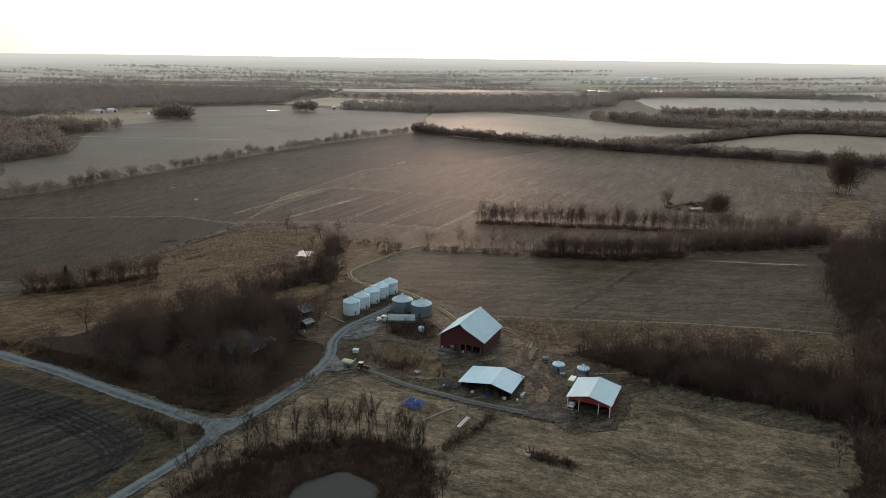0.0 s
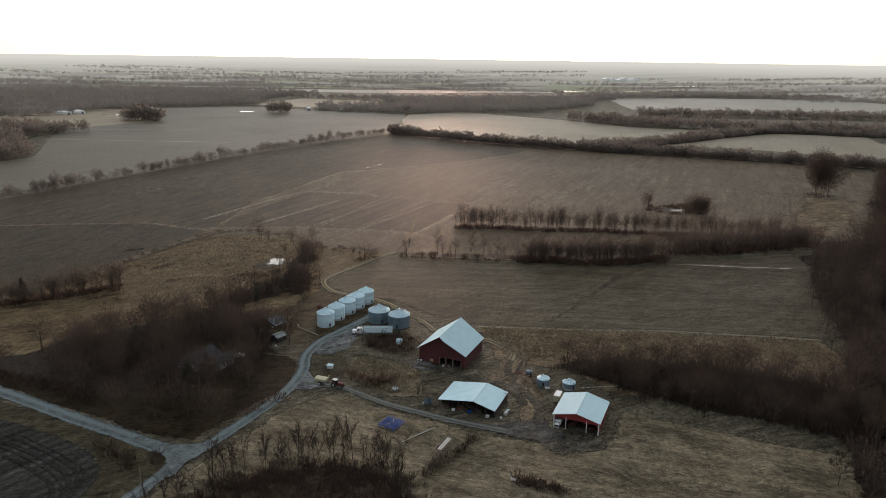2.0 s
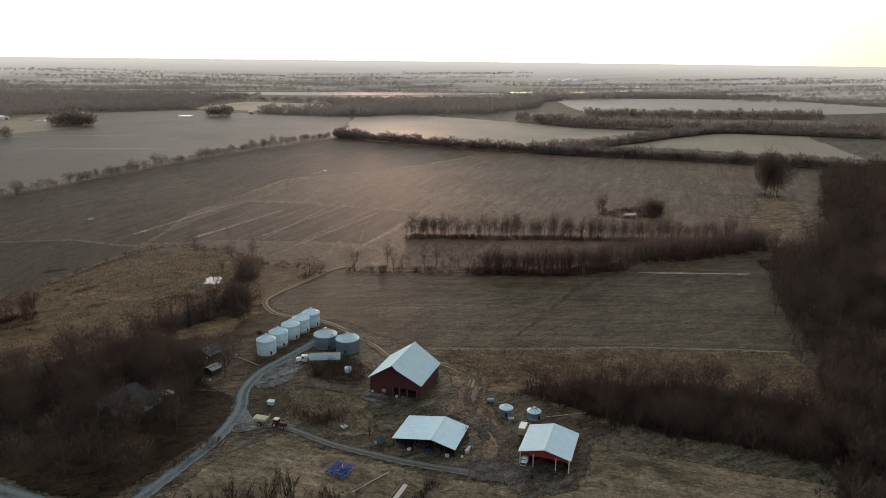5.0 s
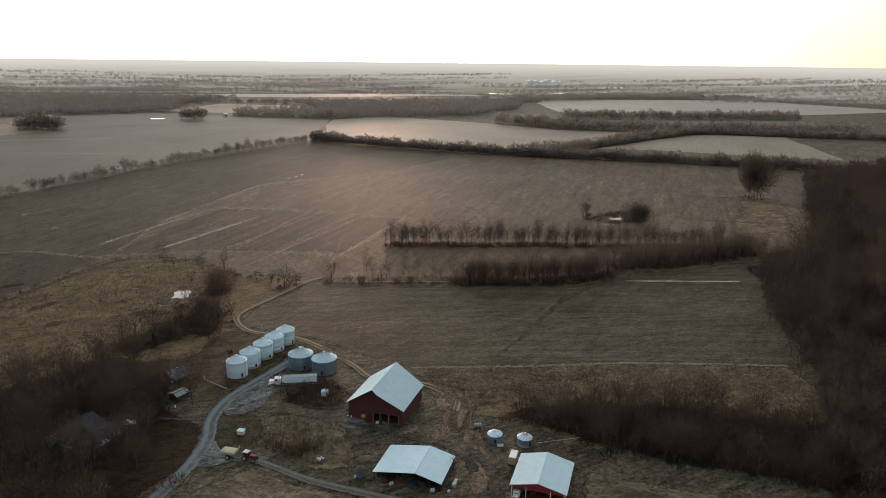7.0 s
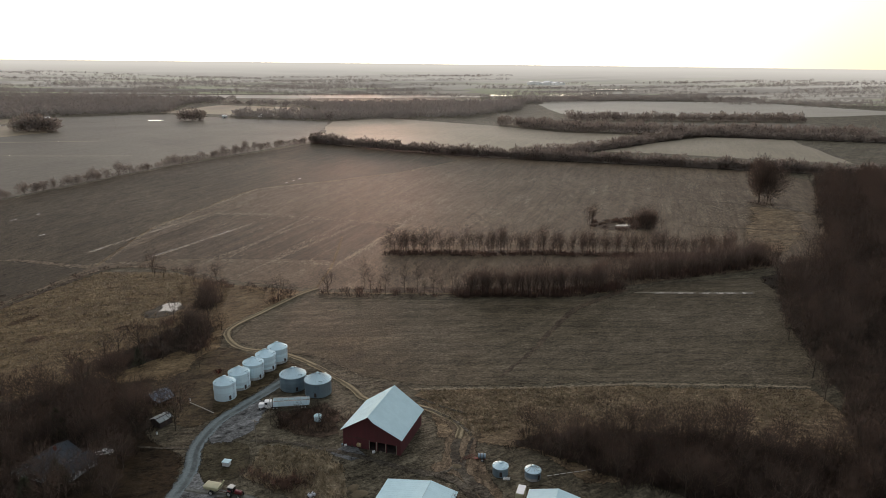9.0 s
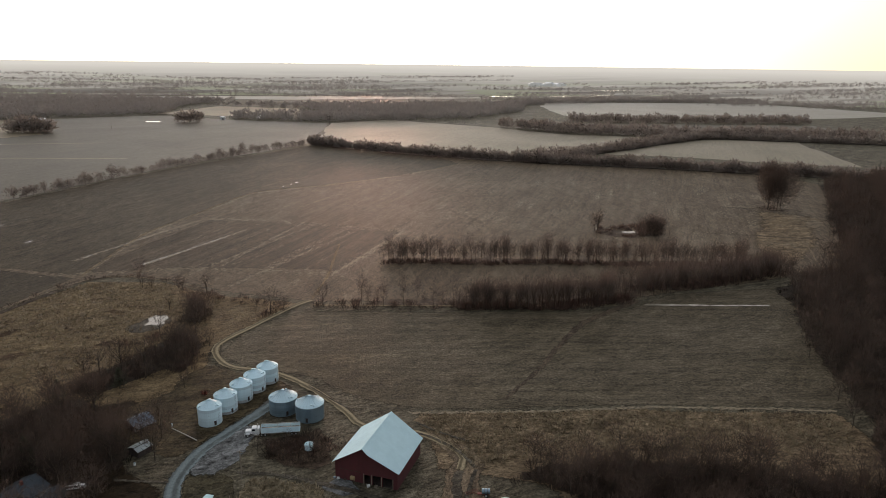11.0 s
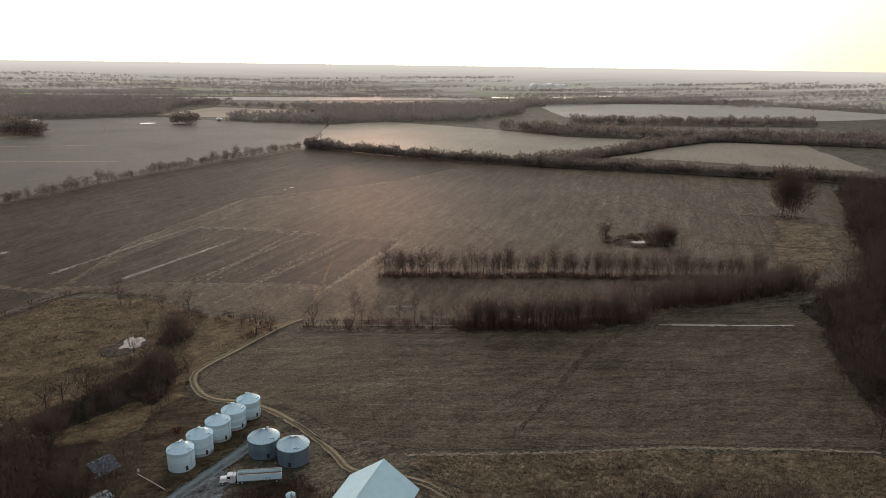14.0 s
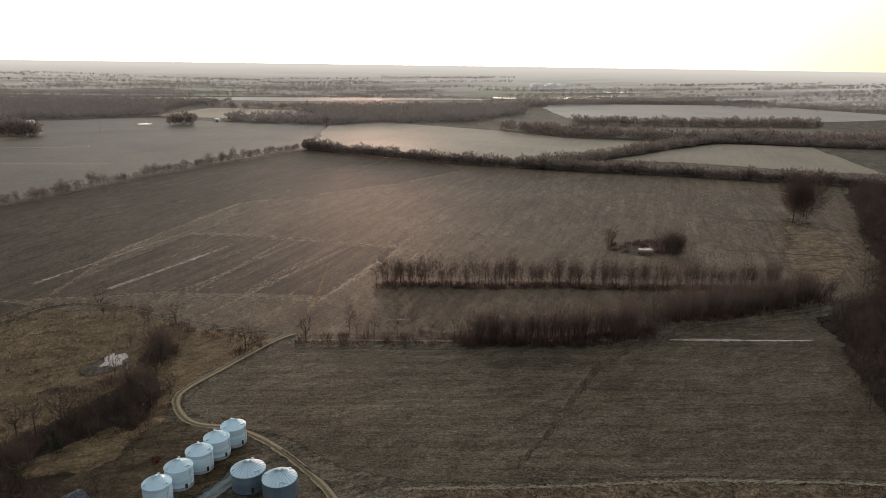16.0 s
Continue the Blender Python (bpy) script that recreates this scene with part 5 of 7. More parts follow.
brush_at += scatter(BELT, 2.7, 84, (), 1.8) + scatter([(-75, 402), (-68, 400), (-62, 410), (-66, 420), (-73, 418)], 1.5, 85, ((-86.5, 405.5, 8),), 1.0)
stuff("belt_trees", WILD, scatter(BELT, 7, 86, (), 2.5) + scatter([(-75, 404), (-68, 400), (-62, 410), (-66, 420)], 5, 87), 0.5, 1.0, 88, "bare trees in a dark brush belt beside the pasture", "trees", [BARK, TWIG_WOOD])
brush_at += scatter([(-23, 291), (-23, 281), (-14, 277), (-3, 276), (-3, 289), (-7, 296), (-14, 292)], 2.0, 68, ((-19, 295, 4), (-9.4, 285, 2.5)), 0.6)
brush_at += scatter([(-76, 164), (-58, 186), (-44, 195), (-25, 197), (-6, 191), (0, 170), (0, 140), (-64, 135)], 2.0, 67, ((-30, 164, 13),), 1.0)
brush_at += along_line([(-74, 166), (-58, 184), (-44, 192), (-25, 194), (-7, 189), (-2, 172)], 0.8, 4.5, 27)
brush_at += along_line([(-186, 264), (-164, 257), (-138, 246), (-114, 235)], 0.6, 3.5, 101)
brush_at += along_line([(18, 209), (14, 204), (8, 197), (2, 190)], 0.8, 1.1, 39) + along_line([(29, 186), (34, 184), (40, 182)], 0.35, 1.7, 40) + along_line([(-100, 206), (-93, 200), (-86, 193)], 0.8, 2.4, 111) + along_line([(-82, 201), (-79.5, 196)], 0.8, 1.0, 112)
stuff("woodland_brush", [(b,) for b in BUSH], brush_at, 0.6, 1.3, 28, "dark brown leafless undergrowth below the trees", "brush", [TWIG_DARK])
strip_at = along_line([(-10, 418), (8, 416), (40, 412), (66, 410)], 0.75, 5.5, 29, 0.45) + along_line([(60, 410), (90, 406), (120, 405), (150, 412)], 0.3, 5.5, 128) + along_line([(28, 491), (60, 489), (90, 484), (130, 481), (170, 473), (250, 461)], 0.65, 3.6, 30) + along_line([(160, 432), (190, 432), (225, 440), (262, 452)], 0.4, 9, 31)
stuff("strip_brush", [(b,) for b in BUSH], strip_at, 0.7, 1.9, 121, "tangled reddish-brown brush under strips of thin trees", "brush", [BRUSH])
band_at = []
band_at += [(211 + math.cos(k * 0.137) * (20 + 6 * math.sin(k * 7.1)), 556 + math.sin(k * 0.137) * (15 + 4 * math.sin(k * 3.7))) for k in range(138) if k % 2]
band_at += scatter([(356, 618), (366, 612), (380, 616), (384, 626), (372, 634), (360, 630)], 5.0, 106)
band_at += scatter([(214, 548), (236, 548), (240, 572), (222, 580), (205, 566)], 3.5, 32) + along_line([(-212, 328), (-190, 340), (-160, 358)], 0.35, 5, 33) + along_line([(-62, 350), (-66, 372), (-80, 384), (-92, 372)], 1.5, 5, 34)
band_at += along_line([(-219, 345), (-179, 397), (-140, 474), (-98, 468), (-64, 441)], 3.5, 1.2, 35, 0.4) + along_line([(-40, 406), (-30, 416), (-44, 428), (-76, 440)], 1.5, 4, 36)
band_at += along_line([(-27, 255), (-24, 251), (-14, 249), (-8, 249)], 0.8, 2.0, 37, 0.2) + along_line([(-19, 249), (-15, 248)], 0.25, 1.8, 82) + along_line([(-22, 288), (-8, 286), (0, 288)], 1.2, 3, 38)
band_at += along_line([(-60, 225), (-50, 238)], 1.2, 1.2, 41, 0.3)
stuff("field_brush", [(b,) for b in BUSH], band_at, 0.6, 1.6, 42, "reddish-brown leafless brush in strips and clumps", "brush", [BRUSH])
row_at = along_line([(-392, 520), (-370, 556), (-337, 609), (-285, 715), (-202, 880), (-123, 1013), (-60, 1095)], 2.6, 2.5, 65, 0.15)
stuff("boundary_brush", [(f,) for f in HEDGE], row_at, 0.2, 0.95, 66, "low brown scrub along a field boundary", "brush", [TWIG_MID])
rng = random.Random(99)
stuff("pool_clump", WILD, [(224 + rng.gauss(0, 5), 543 + rng.gauss(0, 3.5)) for k in range(34)] + [(188 + rng.gauss(0, 3), 562 + rng.gauss(0, 3)) for k in range(5)], 0.6, 1.7, 100, "dense bare trees beside the pool in the field", "trees", [BARK, TWIG])
rng = random.Random(92)
stuff("tall_clump", WILD, [(-68 + rng.gauss(0, 3.0), 409 + rng.gauss(0, 4.0)) for k in range(20)], 0.8, 1.35, 93, "dense clump of bare trees beside the pasture pool", "trees", [BARK, TWIG])
stuff("strip_wood", WILD, along_line([(160, 436), (190, 436), (225, 442), (266, 452)], 1.1, 9, 94) + along_line([(60, 410), (100, 409), (142, 413)], 2.2, 5, 95), 0.8, 1.35, 96, "taller bare trees where two brush strips meet", "trees", [BARK, TWIG])
OUTER = [(140, 120), (168, 200), (232, 295), (310, 400), (385, 500), (470, 620), (545, 730), (700, 740), (640, 640), (520, 470), (400, 330), (290, 190), (200, 90)]
stuff("outer_wood", [(f,) for f in FAR], scatter(OUTER, 7.5, 97, (), 2.0), 0.8, 1.7, 98, "dense bare wood reaching away from the fields", "woodland", [TWIG_WOOD])
stuff("clump_wood", WILD, along_line([(-212, 328), (-196, 334), (-180, 343), (-160, 358)], 1.0, 3.5, 43) + along_line([(-110, 462), (-92, 452), (-80, 440)], 6, 3, 44) + along_line([(-70, 380), (-78, 390), (-64, 366)], 7, 4, 77), 0.8, 1.5, 45, "bare saplings in a brush clump", "trees", [BARK, TWIG])
HEDGE_LINE = [(-47, 1108), (94, 992), (232, 914), (370, 857), (520, 785), (640, 720)]
HEDGE_REAR = [(242, 935), (338, 992), (444, 1072), (599, 1172), (724, 1130), (900, 1060)]
# dark strips below the hedges, with the shade put into the ground colour
ribbon("hedge_floor", HEDGE_LINE, 13, 0.14, DIM_LITTER, "litter strip with shade in its colour under a long hedge", 4.0, 1.5, "ground")
ribbon("hedge_floor", HEDGE_REAR, 24, 0.14, DIM_LITTER, "litter strip with shade in its colour under a long hedge", 4.0, 2.5, "ground")
hedge_at = along_line(HEDGE_LINE, 0.8, 5, 46) + along_line(HEDGE_LINE, 3.5, 7, 47)
hedge_at += along_line(HEDGE_REAR, 0.9, 12, 48)
rng = random.Random(78)
stuff("hedge_tops", [(f,) for f in HEDGE], [p for p in hedge_at if rng.random() < 0.3], 0.8, 1.5, 79, "taller bare trees standing out of a long hedge", "trees", [TWIG_MID])
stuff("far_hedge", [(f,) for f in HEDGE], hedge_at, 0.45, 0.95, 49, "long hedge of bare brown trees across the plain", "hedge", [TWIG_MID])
mid_at = scatter([(291, 1377), (374, 1253), (507, 1203), (600, 1180), (900, 1130), (920, 1180), (560, 1250), (400, 1330), (310, 1420)], 11, 50)
mid_at += scatter([(470, 1480), (672, 1455), (1000, 1440), (1010, 1500), (672, 1510), (480, 1540)], 12, 51)
mid_at += scatter([(-484, 736), (-454, 819), (-574, 1012), (-509, 1100), (-640, 1120), (-1000, 1000), (-900, 640), (-560, 600)], 11, 52)
clump_at = scatter([(-545, 1278), (-474, 1265), (-470, 1300), (-540, 1330)], 9, 53) + scatter([(-327, 1471), (-281, 1479), (-285, 1510), (-325, 1500)], 9, 54)
stuff("far_clumps", [(f,) for f in FAR], clump_at, 1.3, 2.1, 107, "tall dense clump of bare trees on the plain", "trees", [TWIG_MID])
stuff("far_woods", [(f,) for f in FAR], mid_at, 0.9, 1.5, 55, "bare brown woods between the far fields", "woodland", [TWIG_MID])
far_at = scatter([(-225, 1552), (-33, 1480), (273, 1575), (439, 1780), (520, 2060), (900, 2230), (1350, 2210), (1400, 2290), (900, 2300), (560, 2200), (412, 2050), (-200, 1990), (-420, 1990), (-100, 1910), (-50, 1690), (-250, 1630)], 16, 56)
far_at += scatter([(-828, 1300), (-731, 1320), (-640, 1570), (-390, 1680), (-420, 1990), (-319, 2214), (-887, 2242), (-1500, 2116), (-1500, 1500), (-1000, 1250)], 17, 57)
# these woods and the skyline ones get the haze-greyed twig colour
stuff("distant_woods", [(f,) for f in HAZY], far_at, 0.8, 1.3, 59, "brown woods greyed for haze far across the plain", "woodland", [TWIG_HAZED])
far_at = []
rng = random.Random(58)
for k in range(190):
    r, a = 2450 + 1500 * rng.random() ** 1.3, radians(rng.uniform(-44, 44))
    w, ln = rng.uniform(8, 55), rng.uniform(80, 560)
    cx, cy, tilt = r * math.sin(a), r * math.cos(a), rng.uniform(-0.2, 0.2)
    far_at += [(cx + u + rng.uniform(-6, 6), cy + tilt * u + rng.uniform(-w, w)) for u in np.arange(-ln / 2, ln / 2, 9) if rng.random() > 0.15]
stuff("skyline_woods", [(f,) for f in SKYT], far_at, 0.6, 1.1, 59, "grey-brown hazy woods towards the skyline", "woodland", [TWIG_HAZED])

rng = random.Random(109)
weed_at = []
for k in range(46):
    x, y, n = rng.uniform(-205, -62), rng.uniform(335, 465), rng.randint(2, 8)
    if inside(x, y, [(-210, 325), (-179, 390), (-140, 468), (-98, 462), (-62, 436), (-60, 390), (-100, 350)]) and math.hypot(x + 87, y - 404) > 13:
        weed_at += [(x + rng.gauss(0, 3.0), y + rng.gauss(0, 1.2)) for j in range(n)]
stuff("pasture_weeds", [(b,) for b in BUSH], weed_at, 0.25, 0.6, 110, "low clumps of dark dead weeds in the pasture", "weeds", [BRUSH])

# tall grass tufts
tufts = []
for s in range(3):
    rng = random.Random(100 + s)
    f = Form()
    for i in range(7):
        a = rng.uniform(0, 6.283)
        b = Vector((rng.uniform(-0.3, 0.3), rng.uniform(-0.3, 0.3), 0))
        e = b + Vector((math.cos(a) * 0.6, math.sin(a) * 0.6, rng.uniform(0.25, 0.7)))
        w = Vector((-math.sin(a), math.cos(a), 0)) * 0.12
        f.add([b - w, b + w, e], [(0, 1, 2)])
    tufts.append((f,))
tuft_at = scatter([(28, 303), (112, 297), (176, 286), (168, 262), (104, 272), (60, 272), (42, 268), (30, 290)], 1.5, 61)
tuft_at += scatter([(-210, 325), (-179, 390), (-140, 468), (-98, 462), (-62, 436), (-60, 390), (-110, 345)], 2.8, 62, ((-86.5, 405.5, 9),))
tuft_at += scatter([(-30, 254), (-25, 272), (-6, 265), (0, 254), (0, 240), (-12, 240)], 1.1, 63)
stuff("grass_tufts", tufts, tuft_at, 0.7, 2.0, 64, "dry tan grass tufts over the rough meadow", "grass", [TUFT])


# ---- buildings ----
def turned(form, m):
    form.v = [tuple(m @ Vector(p)) for p in form.v]
    return form


def wall_with(form, x0, x1, z1, y, thick, openings):
    """A straight wall along x with openings (x0, x1, z1) that reach the ground."""
    x = x0
    for a, b, top in sorted(openings):
        if a > x:
            form.box((x + a) / 2, y, 0, a - x, thick, z1)
        form.box((a + b) / 2, y, top, b - a, thick, z1 - top)
        x = b
    if x1 > x:
        form.box((x + x1) / 2, y, 0, x1 - x, thick, z1)
    return form


def gable(form, x0, xr, x1, z0, zr, y, thick):
    """The triangle of wall under a roof."""
    a, b = y - thick / 2, y + thick / 2
    return form.add([(x0, a, z0), (x1, a, z0), (xr, a, zr), (x0, b, z0), (x1, b, z0), (xr, b, zr)], [(0, 1, 2), (5, 4, 3), (0, 3, 4, 1), (1, 4, 5, 2), (2, 5, 3, 0)])


def seams(roof, eave, ridge, y0, y1, n):
    """Raised seams that run down a roof slope, from (x, z) at the ridge to (x, z) at the eave."""
    for k in range(n):
        y = y0 + (y1 - y0) * (k + 0.5) / n
        part("seam", Form().bar((ridge[0], y, ridge[1] + 0.005), (eave[0], y, eave[1] + 0.005), 0.016), ROOF_WHITE, roof)


def barn():
    ob = thing("barn", "large red wooden barn with white metal roof and open bays", "barn", 12.55, 273.1, 0, -25.4)
    w, n, e, h = 9.9, 10.3, 5.7, 13.1
    f = wall_with(Form(), -w, w, e, -9.6, 0.25, [(-0.6, 1.4, 3.0), (2.2, 4.6, 3.2), (5.2, 8.4, 3.2)])
    gable(f, -w, 0, w, e, h - 0.5, -9.6, 0.25)
    part("front_wall", f, RED, ob)
    part("back_wall", gable(Form().box(0, n - 0.3, 0, 2 * w, 0.25, e), -w, 0, w, e, h - 0.5, n - 0.3, 0.25), RED, ob)
    part("side_wall", Form().box(-w + 0.12, 0.3, 0, 0.25, 19.3, e + 0.1), RED, ob)
    part("side_wall", Form().box(w - 0.12, 0.3, 0, 0.25, 19.3, e + 0.1), RED, ob)
    ro, pk = 10.6, -12.3
    left = Form().add([(-ro, -n, e), (-ro, n + 0.3, e), (0, n + 0.3, h), (0, pk, h), (-1.0, pk + 0.1, h - 0.70), (-ro, -n, e - 0.14), (-ro, n + 0.3, e - 0.14), (0, n + 0.3, h - 0.16), (0, pk, h - 0.16), (-1.0, pk + 0.1, h - 0.86)],
                      [(0, 4, 3, 2, 1), (5, 6, 7, 8, 9), (0, 1, 6, 5), (1, 2, 7, 6), (3, 4, 9, 8), (4, 0, 5, 9)])
    right = Form().add([(1.9, pk - 0.5, h - 1.33 - (0.16 if k > 4 else 0)) if k in (4, 9) else (-x, y, z) for k, (x, y, z) in enumerate(left.v)], [q[::-1] for q in left.f])
    seams(part("roof", left, ROOF_WHITE, ob, "white metal roof sheets"), (-ro, e), (0, h), -n, n + 0.3, 20)
    seams(part("roof", right, ROOF_WHITE, ob, "white metal roof sheets"), (ro, e), (0, h), -n, n + 0.3, 20)
    part("ridge_cap", Form().tube([(0, pk, h), (0, n + 0.3, h)], [0.14, 0.14], 6), ROOF_WHITE, ob)
    part("sliding_door", Form().box(-6.6, -9.8, 0.1, 3.6, 0.1, 3.4), RED, ob, "faded red sliding door")
    part("door_track", Form().box(-5.2, -9.85, 3.5, 7, 0.1, 0.14), IRON, ob)
    for x in (-0.7, 1.8, 4.9, 8.5):
        part("post", Form().box(x, -9.75, 0, 0.22, 0.22, 3.3), WOOD, ob, "weathered post")
    part("loft_door", Form().box(0, -9.78, 8.0, 2.2, 0.1, 2.4), RED, ob)
    part("floor", Form().box(0, 0, 0, 19.4, 19, 0.14), DARK, ob)
    

def red_shed():
    ob = thing("machine_shed", "red steel machine shed with white roof, posts and an open front", "shed", 54.95, 220.8, 0, -25.4)
    w, d, e, h = 7.5, 8.0, 4.7, 6.7
    part("back_wall", gable(Form().box(0, d - 0.2, 0, 2 * w, 0.15, e), -w, 0, w, e, h - 0.15, d - 0.2, 0.15), RED_STEEL, ob)
    part("side_wall", Form().box(-w + 0.08, 0, 0, 0.15, 2 * d - 0.6, e), RED_STEEL, ob)
    part("side_wall", Form().box(w - 0.08, 0, 0, 0.15, 2 * d - 0.6, e), RED_STEEL, ob)
    f = gable(Form().box(0, -d + 0.2, 3.75, 2 * w, 0.15, e - 3.75), -w, 0, w, e, h - 0.15, -d + 0.2, 0.15)
    part("front_gable", f, RED_STEEL, ob, "red sheet above the bays")
    posts = (-w + 0.12, -3.4, 3.5, w - 0.12)
    for x in posts:
        part("post", Form().box(x, -d + 0.2, 0, 0.26, 0.28, 4.4, 0, 0.03), WHITE, ob, "white post")
    for x0, x1 in zip(posts, posts[1:]):
        for x, s in ((x0, 1), (x1, -1)):
            c = Form()
            c.add([(x + s * 0.12, -d + 0.1, 3.8), (x + s * 1.3, -d + 0.1, 3.8), (x + s * 0.45, -d + 0.1, 3.4), (x + s * 0.12, -d + 0.1, 2.7), (x + s * 0.12, -d + 0.2, 3.8), (x + s * 1.3, -d + 0.2, 3.8), (x + s * 0.45, -d + 0.2, 3.4), (x + s * 0.12, -d + 0.2, 2.7)],
                  [(0, 1, 2, 3), (7, 6, 5, 4), (0, 4, 5, 1), (1, 5, 6, 2), (2, 6, 7, 3)])
            part("corner_brace", c, RED_STEEL, ob)
    ro = 8.0
    for s in (-1, 1):
        seams(part("roof", Form().slab([(s * ro, -d - 0.3, e), (s * ro, d + 0.3, e), (0, d + 0.3, h), (0, -d - 0.3, h)], 0.12), ROOF_WHITE, ob, "white metal roof sheets"), (s * ro, e), (0, h), -d - 0.3, d + 0.3, 17)
    part("ridge_cap", Form().tube([(0, -d - 0.3, h), (0, d + 0.3, h)], [0.12, 0.12], 6), ROOF_WHITE, ob)
    for s in (-1, 1):
        part("rake_trim", Form().bar((s * ro, -d - 0.32, e - 0.1), (0, -d - 0.32, h - 0.1), 0.11), WHITE, ob)
        part("eave_trim", Form().bar((s * ro, -d - 0.3, e - 0.1), (s * ro, d + 0.3, e - 0.1), 0.09), WHITE, ob)
        part("corner_trim", Form().box(s * (w + 0.02), -d + 0.18, 0, 0.2, 0.3, e), WHITE, ob)
    part("floor", Form().box(0, 0, 0, 14.8, 15.4, 0.14), MUD, ob)


def open_shed():
    ob = thing("pole_shed", "low open-front pole shed with a white metal roof and dark inside", "shed", 18.9, 232.8, 0, -24.5)
    w, d, e, h, rx = 10.6, 7.6, 2.95, 5.0, 2.6
    part("back_wall", gable(Form().box(0, d - 0.3, 0, 2 * w - 0.6, 0.12, e), -w + 0.3, rx, w - 0.3, e, h - 0.1, d - 0.3, 0.12), DARK, ob, "dark boards")
    part("side_wall", Form().box(w - 0.35, 0, 0, 0.12, 2 * d - 0.8, e - 0.05), DARK, ob, "dark boards")
    part("side_wall", Form().box(-w + 0.35, 1.2, 0, 0.12, 2 * d - 3.2, e - 0.05), DARK, ob, "dark boards")
    for x in (-w + 0.35, -6.6, -3.0, 0.4, 3.8, 7.0, w - 0.35):
        z = e + (h - e) * (1 - abs(x - rx) / (w + rx if x < rx else w - rx)) - 0.15
        part("post", Form().box(x, -d + 0.5, 0, 0.2, 0.2, z), DARK, ob, "dark post")
    part("header", Form().bar((-w + 0.3, -d + 0.5, e - 0.15), (rx, -d + 0.5, h - 0.3), 0.11), DARK, ob)
    part("header", Form().bar((w - 0.3, -d + 0.5, e - 0.15), (rx, -d + 0.5, h - 0.3), 0.11), DARK, ob)
    for x in (-w, w):
        seams(part("roof", Form().slab([(x, -d, e), (x, d, e), (rx, d, h), (rx, -d, h)], 0.1), ROOF_WHITE, ob, "white metal roof sheets"), (x, e), (rx, h), -d, d, 16)
    part("ridge_cap", Form().tube([(rx, -d, h), (rx, d, h)], [0.1, 0.1], 6), ROOF_WHITE, ob)
    part("floor", Form().box(0, 0, 0, 20, 14.4, 0.14), MUD, ob)


def small_roof(ob, w, d, e, h, roof, wall, over=0.4, door=True):
    """Walls and gable roof of a small building; the ridge runs along y."""
    part("front_wall", gable(wall_with(Form(), -w, w, e, -d, 0.15, [(-0.5, 0.5, 2.0)] if door else []), -w, 0, w, e, h, -d, 0.15), wall, ob)
    part("back_wall", gable(Form().box(0, d, 0, 2 * w, 0.15, e), -w, 0, w, e, h, d, 0.15), wall, ob)
    for s in (-1, 1):
        part("side_wall", Form().box(s * (w - 0.08), 0, 0, 0.15, 2 * d - 0.16, e), wall, ob)
        k = (h - e) / w
        part("roof", Form().slab([(s * (w + over), -d - over, e - k * over + 0.1), (s * (w + over), d + over, e - k * over + 0.1), (0, d + over, h + 0.1), (0, -d - over, h + 0.1)], 0.1), roof, ob)
    if door:
        part("door", Form().box(0, -d, 0, 0.96, 0.08, 1.96), DARK, ob)


def windows(ob, places, sx, sz):
    for x, y, z, along in places:
        f = Form()
        if along == "x":
            p = part("window_frame", f.box(x, y, z, sx + 0.2, 0.2, sz + 0.2), WHITE, ob)
            part("pane", Form().box(x, y, z + 0.1, sx, 0.24, sz), GLASS, p)
        else:
            p = part("window_frame", f.box(x, y, z, 0.2, sx + 0.2, sz + 0.2), WHITE, ob)
            part("pane", Form().box(x, y, z + 0.1, 0.24, sx, sz), GLASS, p)


def house():
    ob = thing("farmhouse", "low pale farmhouse with dark shingle roofs half hidden by bare trees", "house", -88.5, 266.5, 0, -28)
    small_roof(ob, 5.2, 6.8, 2.7, 5.2, SHINGLE, SIDING)
    windows(ob, [(-3.2, -6.8, 0.9, "x"), (2.6, -6.8, 0.9, "x")], 1.0, 1.2)
    windows(ob, [(5.18, y, 0.9, "y") for y in (-5.0, -2.6)], 0.9, 1.2)
    part("chimney", Form().box(0.6, 2.0, 4.6, 0.7, 0.7, 1.5), RUST_RED, ob, "red brick chimney")
    part("wing_wall", Form().box(9.2, 1.2, 0, 6.0, 10.0, 2.6), SIDING, ob)
    for s in (-1, 1):
        part("wing_roof", Form().slab([(9.2 + s * 3.5, -4.3, 2.45), (9.2 + s * 3.5, 6.7, 2.45), (9.2, 6.7, 4.3), (9.2, -4.3, 4.3)], 0.12), SHINGLE, ob, "dark grey wing roof")
    windows(ob, [(12.2, y, 0.9, "y") for y in (-2.4, 0.8, 4.2)], 1.1, 1.1)
    part("wing_door", Form().box(12.22, 2.5, 0, 0.1, 0.95, 2.0), DARK, ob)
    part("porch_roof", Form().slab([(-5.0, -9.0, 2.3), (1.0, -9.0, 2.3), (1.0, -6.9, 2.75), (-5.0, -6.9, 2.75)], 0.1), ROOF_GREY, ob)
    for x in (-4.7, -1.9, 0.7):
        part("porch_post", Form().box(x, -8.8, 0, 0.14, 0.14, 2.3), WHITE, ob)


